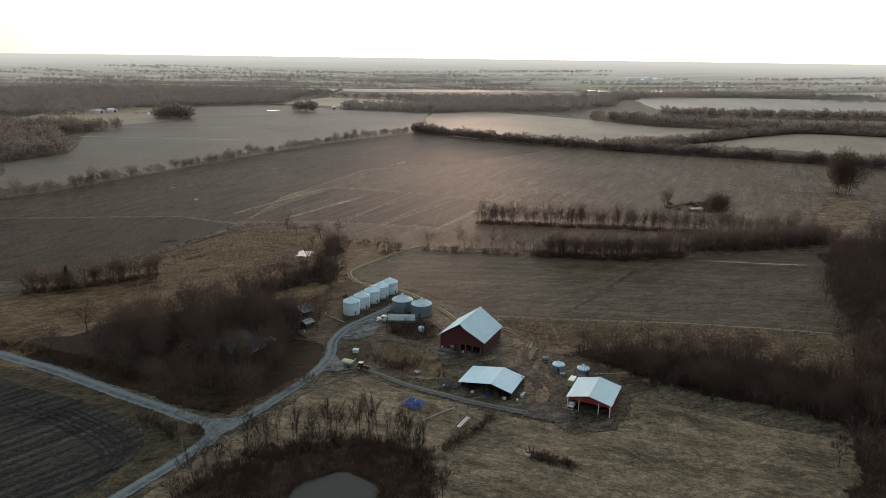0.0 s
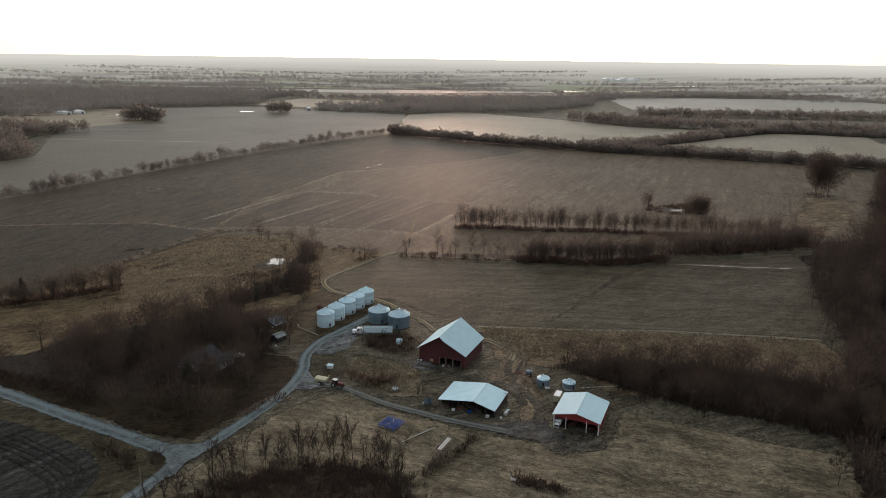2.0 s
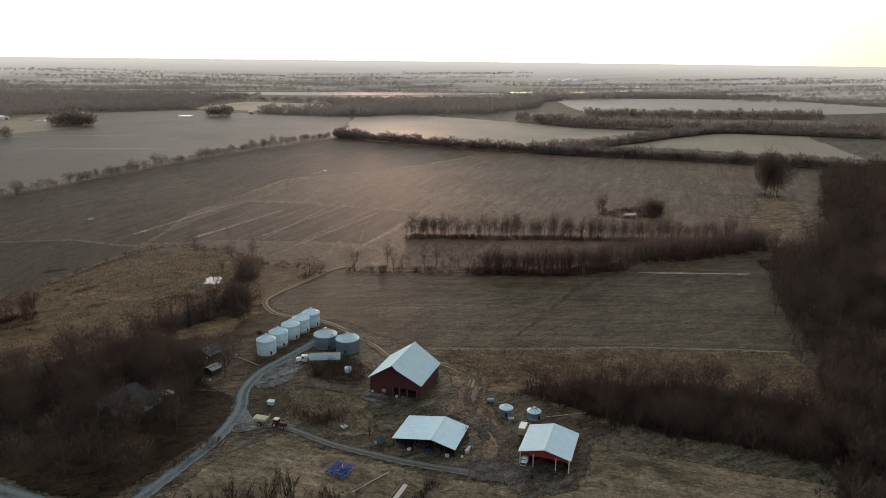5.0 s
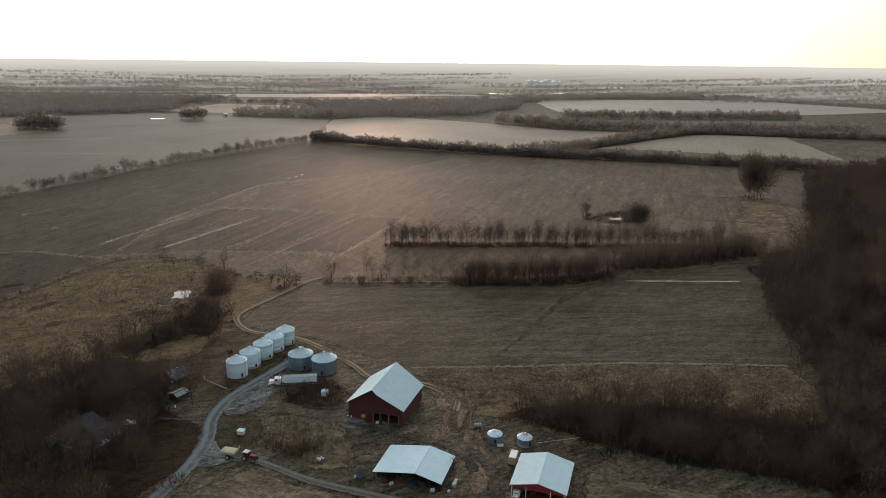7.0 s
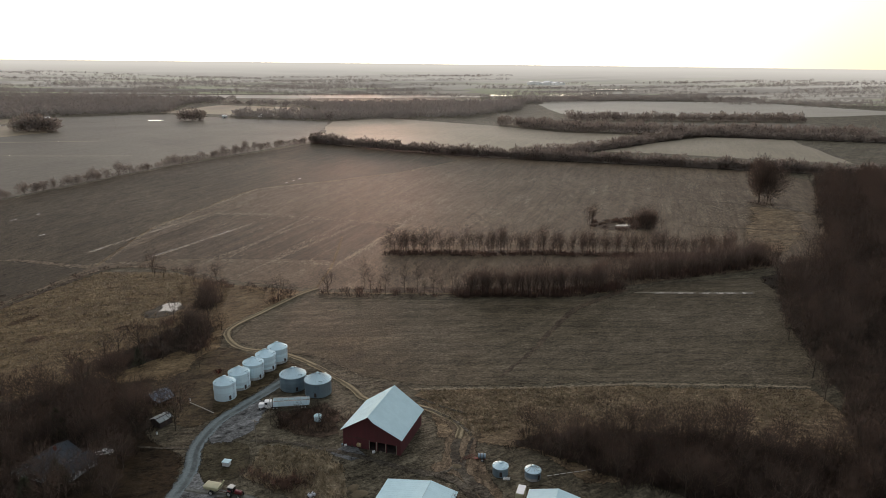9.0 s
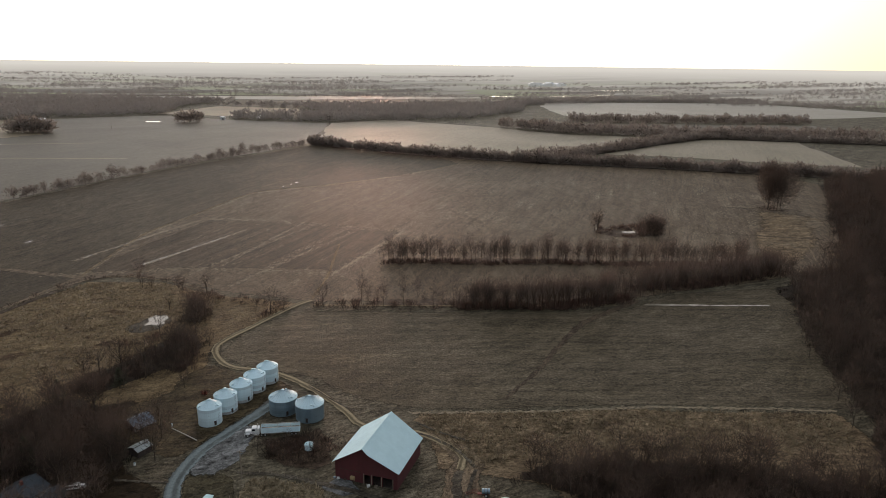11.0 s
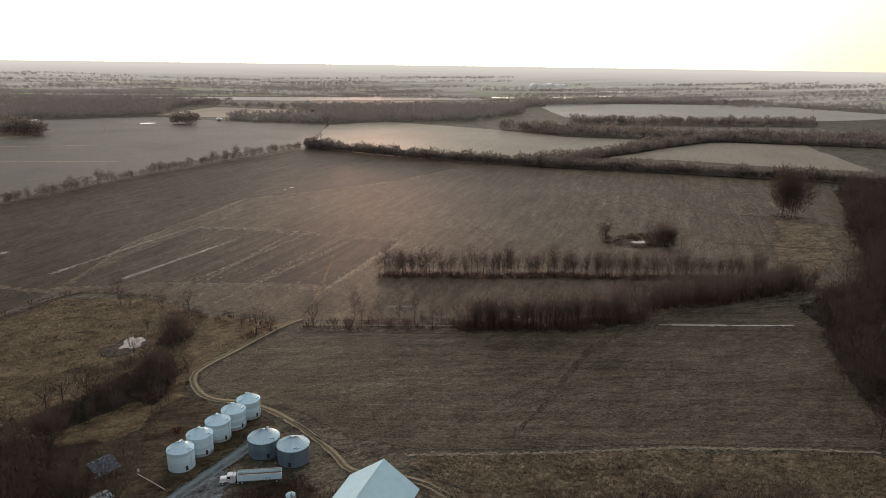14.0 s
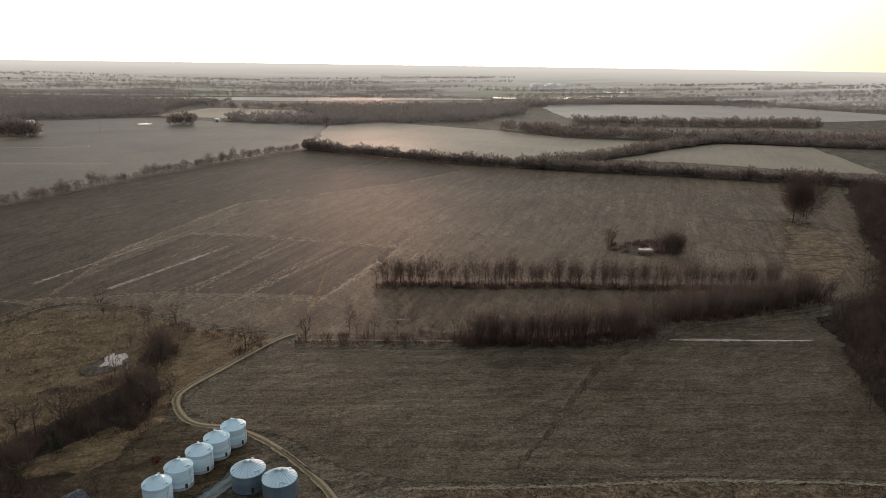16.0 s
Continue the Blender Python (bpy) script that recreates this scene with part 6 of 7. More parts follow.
def pickup():
    ob = thing("pickup_truck", "white pickup truck parked beside the farmhouse", "truck", -74.6, 271.4, 0.09, 12)
    part("hood", Form().box(1.9, 0, 0.6, 1.5, 1.75, 0.55, 0, 0.12), CAB_WHITE, ob)
    part("cab", Form().box(0.35, 0, 0.6, 1.7, 1.8, 1.2, 0, 0.2), CAB_WHITE, ob)
    part("windscreen", Form().slab([(1.24, -0.7, 1.2), (1.24, 0.7, 1.2), (1.06, 0.62, 1.72), (1.06, -0.62, 1.72)], 0.04), GLASS, ob)
    part("bed_floor", Form().box(-1.7, 0, 0.6, 2.4, 1.7, 0.12), IRON, ob)
    for s in (-1, 1):
        part("bed_side", Form().box(-1.7, s * 0.85, 0.62, 2.4, 0.1, 0.5), CAB_WHITE, ob)
        part("side_window", Form().box(0.3, s * 0.9, 1.2, 1.0, 0.04, 0.45), GLASS, ob)
        wheel(ob, 1.75, s * 0.8, 0.38, 0.25)
        wheel(ob, -1.7, s * 0.8, 0.38, 0.25)
    part("tailgate", Form().box(-2.9, 0, 0.62, 0.08, 1.7, 0.5), CAB_WHITE, ob)
    part("bumper", Form().box(2.75, 0, 0.4, 0.16, 1.8, 0.25, 0, 0.05), RIM, ob)


barn()
red_shed()
open_shed()
house()
ob = thing("outbuilding", "old wooden outbuilding with a blue-grey metal roof under trees", "shed", -67, 306.5, 0, -42)
small_roof(ob, 2.9, 3.4, 2.4, 3.6, ROOF_BLUE, DARK)
part("lean_roof", Form().slab([(2.9, -3.4, 2.4), (2.9, 3.4, 2.4), (5.4, 3.4, 1.9), (5.4, -3.4, 1.9)], 0.08), ROOF_BLUE, ob)
for y in (-3.1, 3.1):
    part("post", Form().box(5.2, y, 0, 0.12, 0.12, 1.95), WOOD, ob)
ob = thing("outbuilding", "small outhouse with a patched pale grey roof", "shed", -61.6, 289.2, 0, -38)
small_roof(ob, 2.2, 2.4, 2.3, 3.2, ROOF_GREY, DARK)
part("roof_strap", Form().slab([(0.5, -2.9, 3.16), (0.75, -2.9, 3.06), (0.75, 2.9, 3.06), (0.5, 2.9, 3.16)], 0.03), DARK, ob)


# ---- grain bins ----
def grain_bin(name, label, group, x, y, r, e, h, wall, foot, turn, sides=40, rib=None):
    """Corrugated wall rings, ribbed cone roof, cap, vents, door and ladder."""
    ob = thing(name, label, "grain bin", x, y, 0, turn, group)
    part("foundation", Form().ring([(0.01, 0.2), (r + 0.1, 0.2), (r + 0.1, 0)], sides), MUD, ob)
    tiers = max(3, round(e / 1.12))
    for k in range(tiers):
        z0, z1 = 0.2 + (e - 0.2) * k / tiers, 0.2 + (e - 0.2) * (k + 1) / tiers
        prof = []
        for j in range(9):
            prof.append((r + (0.008 if j % 2 else -0.008) + (0.015 if k % 2 else 0), z0 + (z1 - z0) * j / 8))
        part("wall_ring", Form().ring(prof, sides), foot if k == 0 else wall, ob)
    part("roof", Form().ring([(r + 0.14, e - 0.06), (r + 0.1, e + 0.06), (0.45, h - 0.25), (0.01, h - 0.22)], sides), BIN_ROOF, ob, "ribbed steel cone roof")
    for k in range(sides // 2):
        a = 4 * math.pi * k / sides
        c, s = math.cos(a), math.sin(a)
        part("roof_rib", Form().bar((c * (r + 0.1), s * (r + 0.1), e + 0.09), (c * 0.5, s * 0.5, h - 0.22), 0.045), rib or BIN_ROOF, ob)
    part("cap", Form().ring([(0.5, h - 0.35), (0.52, h - 0.05), (0.3, h + 0.06), (0.01, h + 0.1)], 14), BIN_ROOF, ob)
    slope = math.atan2(h - e, r)
    for a in (35, 150, 265) if r > 3 else ():
        c, s = math.cos(radians(a)), math.sin(radians(a))
        q = r * 0.86
        zz = e + (r - q) * math.tan(slope)
        v = part("roof_vent", Form().box(c * q, s * q, zz, 0.45, 0.5, 0.45, a), BIN_ROOF, ob)
        part("vent_hood", Form().slab([(c * (q + 0.4) - s * 0.3, s * (q + 0.4) + c * 0.3, zz + 0.4), (c * (q + 0.4) + s * 0.3, s * (q + 0.4) - c * 0.3, zz + 0.4), (c * (q - 0.3) + s * 0.3, s * (q - 0.3) - c * 0.3, zz + 0.62), (c * (q - 0.3) - s * 0.3, s * (q - 0.3) + c * 0.3, zz + 0.62)], 0.05), BIN_ROOF, v)
    d = part("door", Form().box(r + 0.05, 0, 0.6, 0.12, 0.8, 1.6), DARK, ob, "dark grey bin door")
    part("door_frame", Form().box(r + 0.03, 0, 0.5, 0.1, 1.0, 1.8), wall, d)
    ca, sa = math.cos(radians(22)), math.sin(radians(22))
    for s in (-0.22, 0.22):
        part("ladder_rail", Form().bar((ca * (r + 0.12) - sa * s, sa * (r + 0.12) + ca * s, 0.6), (ca * (r + 0.12) - sa * s, sa * (r + 0.12) + ca * s, e + 0.4), 0.025), BIN_SILVER, ob)
    part("hatch", Form().box(ca * r * 0.75, sa * r * 0.75, e + r * 0.25 * math.tan(slope), 0.7, 0.7, 0.25, 22), BIN_ROOF, ob)
    return ob


WB = "white-painted steel grain bin with flaking paint at its foot"
grain_bin("grain_bin", WB, "row of white grain bins", -43.5, 306.1, 3.95, 6.35, 8.7, BIN_WHITE, BIN_WHITE, -55)
b1 = grain_bin("grain_bin", WB, "row of white grain bins", -39.5, 314.0, 3.95, 6.35, 8.6, BIN_WHITE, RUST_BAND, -50)
for x, y, a in (((-35.3, 322.0, -45), (-31.4, 329.0, -40), (-27.4, 335.8, -40))):
    copy_thing(b1, pose(x, y, 0, 0, 0, a))
b2 = grain_bin("grain_bin", "bare galvanised grain bin beside the grain truck", "pair of galvanised bins", -19.4, 311.3, 4.9, 5.7, 8.4, BIN_SILVER, BIN_SILVER, -70, 48, BIN_SILVER)
copy_thing(b2, pose(-9.9, 305.8, 0, 0, 0, -100))
grain_bin("feed_bin", "small round galvanised feed bin with a dark door", "pair of small feed bins", 46.4, 246.6, 2.35, 3.0, 4.2, BIN_SILVER, BIN_SILVER, -100, 24)
grain_bin("feed_bin", "small weathered corn crib with a striped cone roof", "pair of small feed bins", 55.6, 243.6, 2.4, 2.9, 4.3, BIN_SILVER, RUST_BAND, -60, 24, IRON)


# ---- vehicles and machines ----
def wheel(ob, x, y, r, w, rim=RIM):
    """A tyre with its rim; the axle runs along y, the tyre stands on the ground."""
    m = pose(x, y, r, 90, 0, 0)
    t = part("wheel", turned(Form().ring([(r * 0.6, -w / 2), (r * 0.92, -w / 2), (r, -w * 0.3), (r, w * 0.3), (r * 0.92, w / 2), (r * 0.6, w / 2), (r * 0.6, -w / 2)], 18), m), TYRE, ob)
    part("rim", turned(Form().ring([(0.01, -w * 0.30), (r * 0.25, -w * 0.34), (r * 0.62, -w * 0.42), (r * 0.62, w * 0.42), (r * 0.25, w * 0.34), (0.01, w * 0.3)], 14), m), rim, t)


def semi():
    ob = thing("semi_truck", "white conventional semi truck parked on the gravel", "truck", -27.3, 295.4, 0.2, 180)
    part("frame", Form().box(-0.6, 0, 0.75, 7.2, 1.0, 0.3), IRON, ob)
    part("hood", Form().box(1.9, 0, 1.0, 2.2, 1.8, 1.15, 0, 0.22), CAB_WHITE, ob)
    part("grille", Form().box(3.02, 0, 0.95, 0.08, 1.1, 1.0), IRON, ob)
    part("bumper", Form().box(3.15, 0, 0.45, 0.25, 2.4, 0.4, 0, 0.06), RIM, ob)
    part("cab", Form().box(0.1, 0, 1.0, 1.7, 2.3, 2.1, 0, 0.2), CAB_WHITE, ob)
    part("windscreen", Form().slab([(0.98, -0.95, 2.2), (0.98, 0.95, 2.2), (0.86, 0.9, 2.95), (0.86, -0.9, 2.95)], 0.04), GLASS, ob)
    for s in (-1, 1):
        part("side_window", Form().box(0.25, s * 1.15, 2.1, 0.9, 0.04, 0.7), GLASS, ob)
        part("fender", Form().box(2.2, s * 1.02, 0.95, 1.3, 0.4, 0.35, 0, 0.12), CAB_WHITE, ob)
        part("fuel_tank", turned(Form().tube([(-1.3, 0, 0), (0.2, 0, 0)], [0.33, 0.33], 12), pose(0, s * 0.95, 0.75)), RIM, ob)
        part("exhaust", Form().tube([(-0.95, s * 0.95, 1.0), (-0.95, s * 0.95, 3.7)], [0.09, 0.08], 8), RIM, ob)
        wheel(ob, 2.2, s * 1.02, 0.5, 0.3)
        wheel(ob, -2.2, s * 0.95, 0.5, 0.55)
        wheel(ob, -3.4, s * 0.95, 0.5, 0.55)
    part("sleeper", Form().box(-1.2, 0, 1.0, 0.8, 2.2, 2.0, 0, 0.15), CAB_WHITE, ob)
    tr = thing("grain_trailer", "long open-topped silver hopper trailer hitched to the truck", "trailer", -18.9, 295.2, 0.2, 180)
    L, W = 12.6, 1.28
    for s in (-1, 1):
        p = part("side_panel", Form().box(0, s * W, 1.3, L, 0.06, 1.9), BIN_WHITE, tr, "pale corrugated side")
        for k in range(22):
            part("side_rib", Form().box(-L / 2 + 0.3 + k * (L - 0.6) / 21, s * (W + 0.05), 1.3, 0.08, 0.06, 1.9), BIN_WHITE, p)
        part("top_rail", Form().box(0, s * W, 3.2, L, 0.12, 0.12), RIM, tr)
        part("bottom_rail", Form().box(0, s * W, 1.2, L, 0.1, 0.12), RIM, tr)
        for x in (-4.9, -3.7):
            wheel(tr, x, s * 0.95, 0.5, 0.55)
        part("landing_leg", Form().box(3.6, s * 0.8, 0.0, 0.12, 0.12, 1.3), IRON, tr)
    for x in (-L / 2, L / 2):
        part("end_panel", Form().box(x, 0, 1.3, 0.06, 2 * W, 1.9), BIN_WHITE, tr)
    for k in range(6):
        part("top_bow", Form().bar((-L / 2 + 1 + k * 2.1, -W, 3.26), (-L / 2 + 1 + k * 2.1, W, 3.26), 0.05), RIM, tr)
    for x in (-2.6, 2.4):
        hp = Form()
        hp.add([(x - 3.0, -W, 1.35), (x + 3.0, -W, 1.35), (x + 3.0, W, 1.35), (x - 3.0, W, 1.35), (x - 0.5, -0.5, 0.55), (x + 0.5, -0.5, 0.55), (x + 0.5, 0.5, 0.55), (x - 0.5, 0.5, 0.55)],
               [(0, 1, 5, 4), (1, 2, 6, 5), (2, 3, 7, 6), (3, 0, 4, 7), (4, 5, 6, 7)])
        part("hopper", hp, BIN_SILVER, tr)
    heap = Form()
    ys = (-W + 0.04, -0.5, 0.2, W - 0.04)
    xs = [-L / 2 + 0.05 + k * (L - 0.1) / 12 for k in range(13)]
    heap.add([(x, y, 2.15 + (0.28 if abs(y) < 1 else 0.0) * (0.6 + 0.4 * math.sin(x * 1.9 + y * 3))) for x in xs for y in ys],
             [(4 * k + j, 4 * k + 4 + j, 4 * k + 5 + j, 4 * k + 1 + j) for k in range(12) for j in range(3)])
    part("grain_load", heap, DIRT, tr, "dull brown load below the rim")
    part("tarp_roll", Form().tube([(-L / 2, -W - 0.02, 3.38), (L / 2, -W - 0.02, 3.38)], [0.08, 0.08], 8), RIM, tr)
    part("chassis", Form().box(-3.9, 0, 0.75, 3.6, 1.0, 0.35), IRON, tr)


def tractor():
    ob = thing("tractor", "red farm tractor with a pale cab roof hitched to a wagon", "tractor", -31.2, 245.2, 0.25, -26)
    part("hood", Form().box(1.5, 0, 1.1, 2.3, 0.95, 0.85, 0, 0.16), TRACTOR_RED, ob)
    part("chassis", Form().box(0.9, 0, 0.65, 3.6, 0.6, 0.55), IRON, ob)
    c = part("cab", Form().box(-0.7, 0, 1.2, 1.6, 1.6, 1.5, 0, 0.1), GLASS, ob, "dark glazed cab")
    for x, y in ((-1.45, -0.75), (-1.45, 0.75), (0.05, -0.75), (0.05, 0.75)):
        part("cab_post", Form().box(x, y, 1.2, 0.1, 0.1, 1.55), IRON, c)
    part("cab_roof", Form().box(-0.7, 0, 2.72, 1.9, 1.8, 0.22, 0, 0.12), RIM, c, "pale cab roof")
    part("exhaust", Form().tube([(1.3, 0.35, 1.9), (1.3, 0.35, 2.9)], [0.06, 0.05], 8), IRON, ob)
    for s in (-1, 1):
        wheel(ob, -0.9, s * 1.05, 0.92, 0.55)
        wheel(ob, 2.1, s * 0.95, 0.58, 0.36)
        part("fender", Form().box(-0.9, s * 1.0, 1.75, 1.2, 0.5, 0.12, 0, 0.05), TRACTOR_RED, ob)
    wg = thing("grain_wagon", "pale green-yellow auger wagon behind the tractor", "wagon", -37.2, 247.4, 0.25, -22)
    b = Form()
    lo = [(-1.3, -0.9, 1.0), (1.3, -0.9, 1.0), (1.3, 0.9, 1.0), (-1.3, 0.9, 1.0)]
    mi = [(-2.3, -1.5, 1.9), (2.3, -1.5, 1.9), (2.3, 1.5, 1.9), (-2.3, 1.5, 1.9)]
    hi = [(-2.3, -1.5, 2.5), (2.3, -1.5, 2.5), (2.3, 1.5, 2.5), (-2.3, 1.5, 2.5)]
    b.add([*lo, *mi, *hi], [(3, 2, 1, 0)] + [(k + i, k + (i + 1) % 4, k + 4 + (i + 1) % 4, k + 4 + i) for k in (0, 4) for i in range(4)])
    part("tub", b, WAGON_CREAM, wg)
    cv = Form()
    for i in range(7):
        a = math.pi * i / 6
        cv.v += [(-2.35, -1.52 * math.cos(a), 2.5 + 0.22 * math.sin(a)), (2.35, -1.52 * math.cos(a), 2.5 + 0.22 * math.sin(a))]
    cv.f = [(2 * i, 2 * i + 1, 2 * i + 3, 2 * i + 2) for i in range(6)] + [tuple(range(0, 14, 2)), tuple(range(13, 0, -2))]
    part("tarp", cv, WAGON_CREAM, wg, "pale rounded tarpaulin")
    part("hitch", Form().bar((1.2, 0, 0.8), (4.0, 0, 0.6), 0.09), IRON, wg)
    part("auger", Form().tube([(1.6, 1.0, 1.0), (2.5, 1.7, 3.3)], [0.2, 0.2], 10), WAGON_CREAM, wg)
    for s in (-1, 1):
        wheel(wg, 0, s * 1.35, 0.75, 0.5)


def cultivator():
    ob = thing("cultivator", "blue field cultivator of parallel toolbars with folded wings", "implement", -9.7, 217.5, 0.05, 57)
    for k in range(8):
        y, x = -3.1 + k * 0.88, 0.35 * (k % 3) - 0.3
        p = part("toolbar", Form().box(x, y, 0.8 + 0.16 * (k % 2), 7.2 - 0.5 * (k % 3), 0.32, 0.26, 0), BLUE, ob)
        for n in range(4):
            q = x - 2.4 + 1.5 * n
            part("shank", Form().tube([(q, y, 0.85), (q - 0.35, y, 0.45), (q - 0.15, y, 0.02)], [0.05, 0.05, 0.04], 5), IRON, p)
    for k in range(4):
        part("frame_bar", Form().box(-2.3 + k * 1.55, 0.1, 0.58, 0.2, 6.3, 0.18, 0), BLUE, ob)
    for s in (-1, 1):
        part("wing_bar", Form().bar((-2.6, s * 1.9, 1.0), (2.2, s * 2.3, 1.7), 0.11), BLUE, ob)
        part("wing_bar", Form().bar((-1.8, s * 1.1, 1.0), (2.6, s * 1.4, 1.5), 0.11), BLUE, ob)
        part("cylinder", Form().tube([(s * 0.6, -0.5, 1.0), (s * 1.9, 0.6, 1.45)], [0.09, 0.06], 8), RIM, ob)
        part("harrow_bar", Form().box(-3.5, s * 1.7, 0.25, 0.12, 3.1, 0.12), IRON, ob)
    part("tongue", Form().bar((2.9, 0, 0.75), (4.1, 0.3, 0.4), 0.12), BLUE, ob)
    for y in (-2.4, -0.6, 0.8, 2.6):
        wheel(ob, -0.6, y, 0.42, 0.28, BLUE)


def flat_trailer():
    ob = thing("flatbed_trailer", "old flatbed trailer frame with a pale plank deck strip", "trailer", 7.2, 204.4, 0.0, 62)
    for s in (-1, 1):
        part("side_rail", Form().box(0, s * 1.35, 0.7, 9.6, 0.16, 0.22), WOOD, ob)
        for x in (-1.6, -0.6):
            wheel(ob, x, s * 1.2, 0.4, 0.26, IRON)
    for k in range(8):
        part("cross_member", Form().box(-4.6 + k * 1.3, 0, 0.66, 0.14, 2.7, 0.14), IRON, ob)
    for k in range(4):
        part("plank", Form().box(0.8, -0.6 + k * 0.36, 0.82, 7.6, 0.33, 0.05), PLANK, ob, "pale deck plank")
    part("tongue", Form().bar((4.8, 0, 0.7), (6.6, 0, 0.5), 0.08), IRON, ob)
    for x in (4.7,):
        part("jack", Form().box(x, 0, 0, 0.1, 0.1, 0.75), IRON, ob)


def farm_truck():
    ob = thing("farm_truck", "white farm truck parked in the open shed bay", "truck", 46.6, 217.4, 0.14, -115.4)
    part("hood", Form().box(2.0, 0, 0.9, 1.5, 1.7, 0.8, 0, 0.16), CAB_WHITE, ob)
    part("cab", Form().box(0.5, 0, 0.8, 1.6, 2.0, 1.65, 0, 0.2), CAB_WHITE, ob)
    part("windscreen", Form().slab([(1.34, -0.8, 1.7), (1.34, 0.8, 1.7), (1.18, 0.75, 2.3), (1.18, -0.75, 2.3)], 0.04), GLASS, ob)
    part("grille", Form().box(2.78, 0, 0.85, 0.06, 1.2, 0.6), IRON, ob)
    part("bumper", Form().box(2.9, 0, 0.5, 0.2, 2.1, 0.3, 0, 0.05), RIM, ob)
    for s in (-1, 1):
        part("headlight", Form().box(2.8, s * 0.7, 0.95, 0.08, 0.25, 0.22), GLASS, ob)
        wheel(ob, 1.9, s * 0.9, 0.45, 0.28)
        wheel(ob, -2.2, s * 0.9, 0.45, 0.5)
    part("bed", Form().box(-2.2, 0, 1.0, 3.8, 2.2, 1.2), WOOD, ob)


def tank_cart():
    ob = thing("tank_cart", "galvanised tank on a rusty red two-wheeled cart", "cart", 42.3, 254.6, 0.05, -12)
    part("tank", turned(Form().ring([(0.01, -1.2), (0.8, -1.15), (0.85, 0), (0.8, 1.15), (0.01, 1.2)], 16), pose(0, 0, 1.45, 0, 90, 0)), BIN_SILVER, ob)
    for x in (-0.5, 0.5):
        part("tank_band", turned(Form().ring([(0.86, -0.06), (0.88, 0), (0.86, 0.06)], 16), pose(x, 0, 1.45, 0, 90, 0)), IRON, ob)
    part("frame", Form().box(-0.6, 0, 0.55, 3.6, 1.1, 0.14), RUST_RED, ob)
    part("hitch", Form().bar((-1.4, 0, 0.6), (-3.4, 0.2, 0.4), 0.07), RUST_RED, ob)
    for s in (-1, 1):
        wheel(ob, 0.1, s * 0.95, 0.55, 0.3)
    rk = thing("hay_rake", "rusty red tined hay rake lying in weeds", "implement", 38.6, 255.4, 0.0, 20)
    part("frame_bar", Form().bar((-2.2, 0, 0.6), (2.2, 0.4, 0.7), 0.07), RUST_RED, rk)
    part("frame_bar", Form().bar((-1.6, 1.2, 0.5), (2.0, 1.4, 0.6), 0.06), RUST_RED, rk)
    for k in range(6):
        x = -1.8 + k * 0.75
        part("tine_wheel", turned(Form().ring([(0.55, -0.03), (0.62, 0), (0.55, 0.03)], 12), pose(x, 0.7, 0.62, 70, 0, 20)), IRON, rk)
        part("arm", Form().bar((x, 0.1, 0.62), (x, 1.25, 0.55), 0.04), RUST_RED, rk)


semi()
tractor()
cultivator()
flat_trailer()
farm_truck()
tank_cart()
pickup()

ob = thing("fence_rail", "long pale rail lying in the grass by the lane", "rail")
part("body", Form().tube([(-55.5, 303.0, 0.25), (-50.5, 298.6, 0.3), (-45.6, 294.2, 0.25)], [0.14, 0.14, 0.13], 8), PLANK, ob)
for x, y in ((-61.4, 281.9), (-67.0, 302.2), (-55.8, 304.6)):
    ob = thing("drum", "small white drum standing in weeds", "drum", x, y, 0.1, 0, "white drums")
    part("body", Form().ring([(0.01, 0), (0.30, 0.02), (0.32, 0.3), (0.30, 0.6), (0.29, 0.88), (0.01, 0.9)], 14), WHITE, ob)
    part("lid", Form().ring([(0.31, 0.88), (0.31, 0.94), (0.01, 0.95)], 14), BIN_SILVER, ob)
ob = thing("shrub", "dark red leafless shrub behind the grain bins", "shrub", -49.5, 326.5, 0.1)
part("stems", bush_form(401, 3.0, 3.4, 60, 0.09), RED_TWIG, ob)

ob = thing("camper", "cream box trailer behind the red shed", "trailer", 49.6, 234.2, 0.05, -25)
part("body", Form().box(0, 0, 0.6, 2.4, 4.6, 2.4, 0, 0.18), WAGON_CREAM, ob)
part("roof_panel", Form().box(0, 0, 3.0, 2.1, 4.3, 0.06), CAB_WHITE, ob, "white roof")
part("window", Form().box(-1.2, 0.4, 1.7, 0.06, 1.2, 0.7), GLASS, ob)
for s in (-1, 1):
    wheel(ob, s * 1.0, -0.3, 0.35, 0.22)
ob = thing("propane_tank_hut", "small white pump hut with a flat lid on the lawn", "hut", -35.8, 261.2, 0.05, -20)
part("body", Form().box(0, 0, 0, 2.1, 1.7, 1.35, 0, 0.05), WHITE, ob)
part("lid", Form().box(0, 0, 1.36, 2.5, 2.1, 0.16, 0, 0.05), ROOF_WHITE, ob)
ob = thing("water_tank", "small round white tank with a domed lid by the barn", "tank", -9.2, 285.0, 0.05, 0)
part("body", Form().ring([(1.35, 0), (1.4, 0.6), (1.4, 1.9)], 20), BIN_WHITE, ob)
part("lid", Form().ring([(1.45, 1.85), (1.3, 2.1), (0.5, 2.45), (0.01, 2.5)], 20), ROOF_WHITE, ob)
part("pipe", Form().tube([(1.3, -0.4, 0.0), (1.5, -0.5, 1.6), (1.2, -0.5, 2.3)], [0.07, 0.07, 0.07], 8), IRON, ob)
ob = thing("wire_crib", "round galvanised crib standing by the shed corner", "crib", 2.6, 232.9, 0.05, 0)
part("body", Form().ring([(1.3, 0), (1.28, 1.3), (1.3, 2.6)], 16), BIN_SILVER, ob)
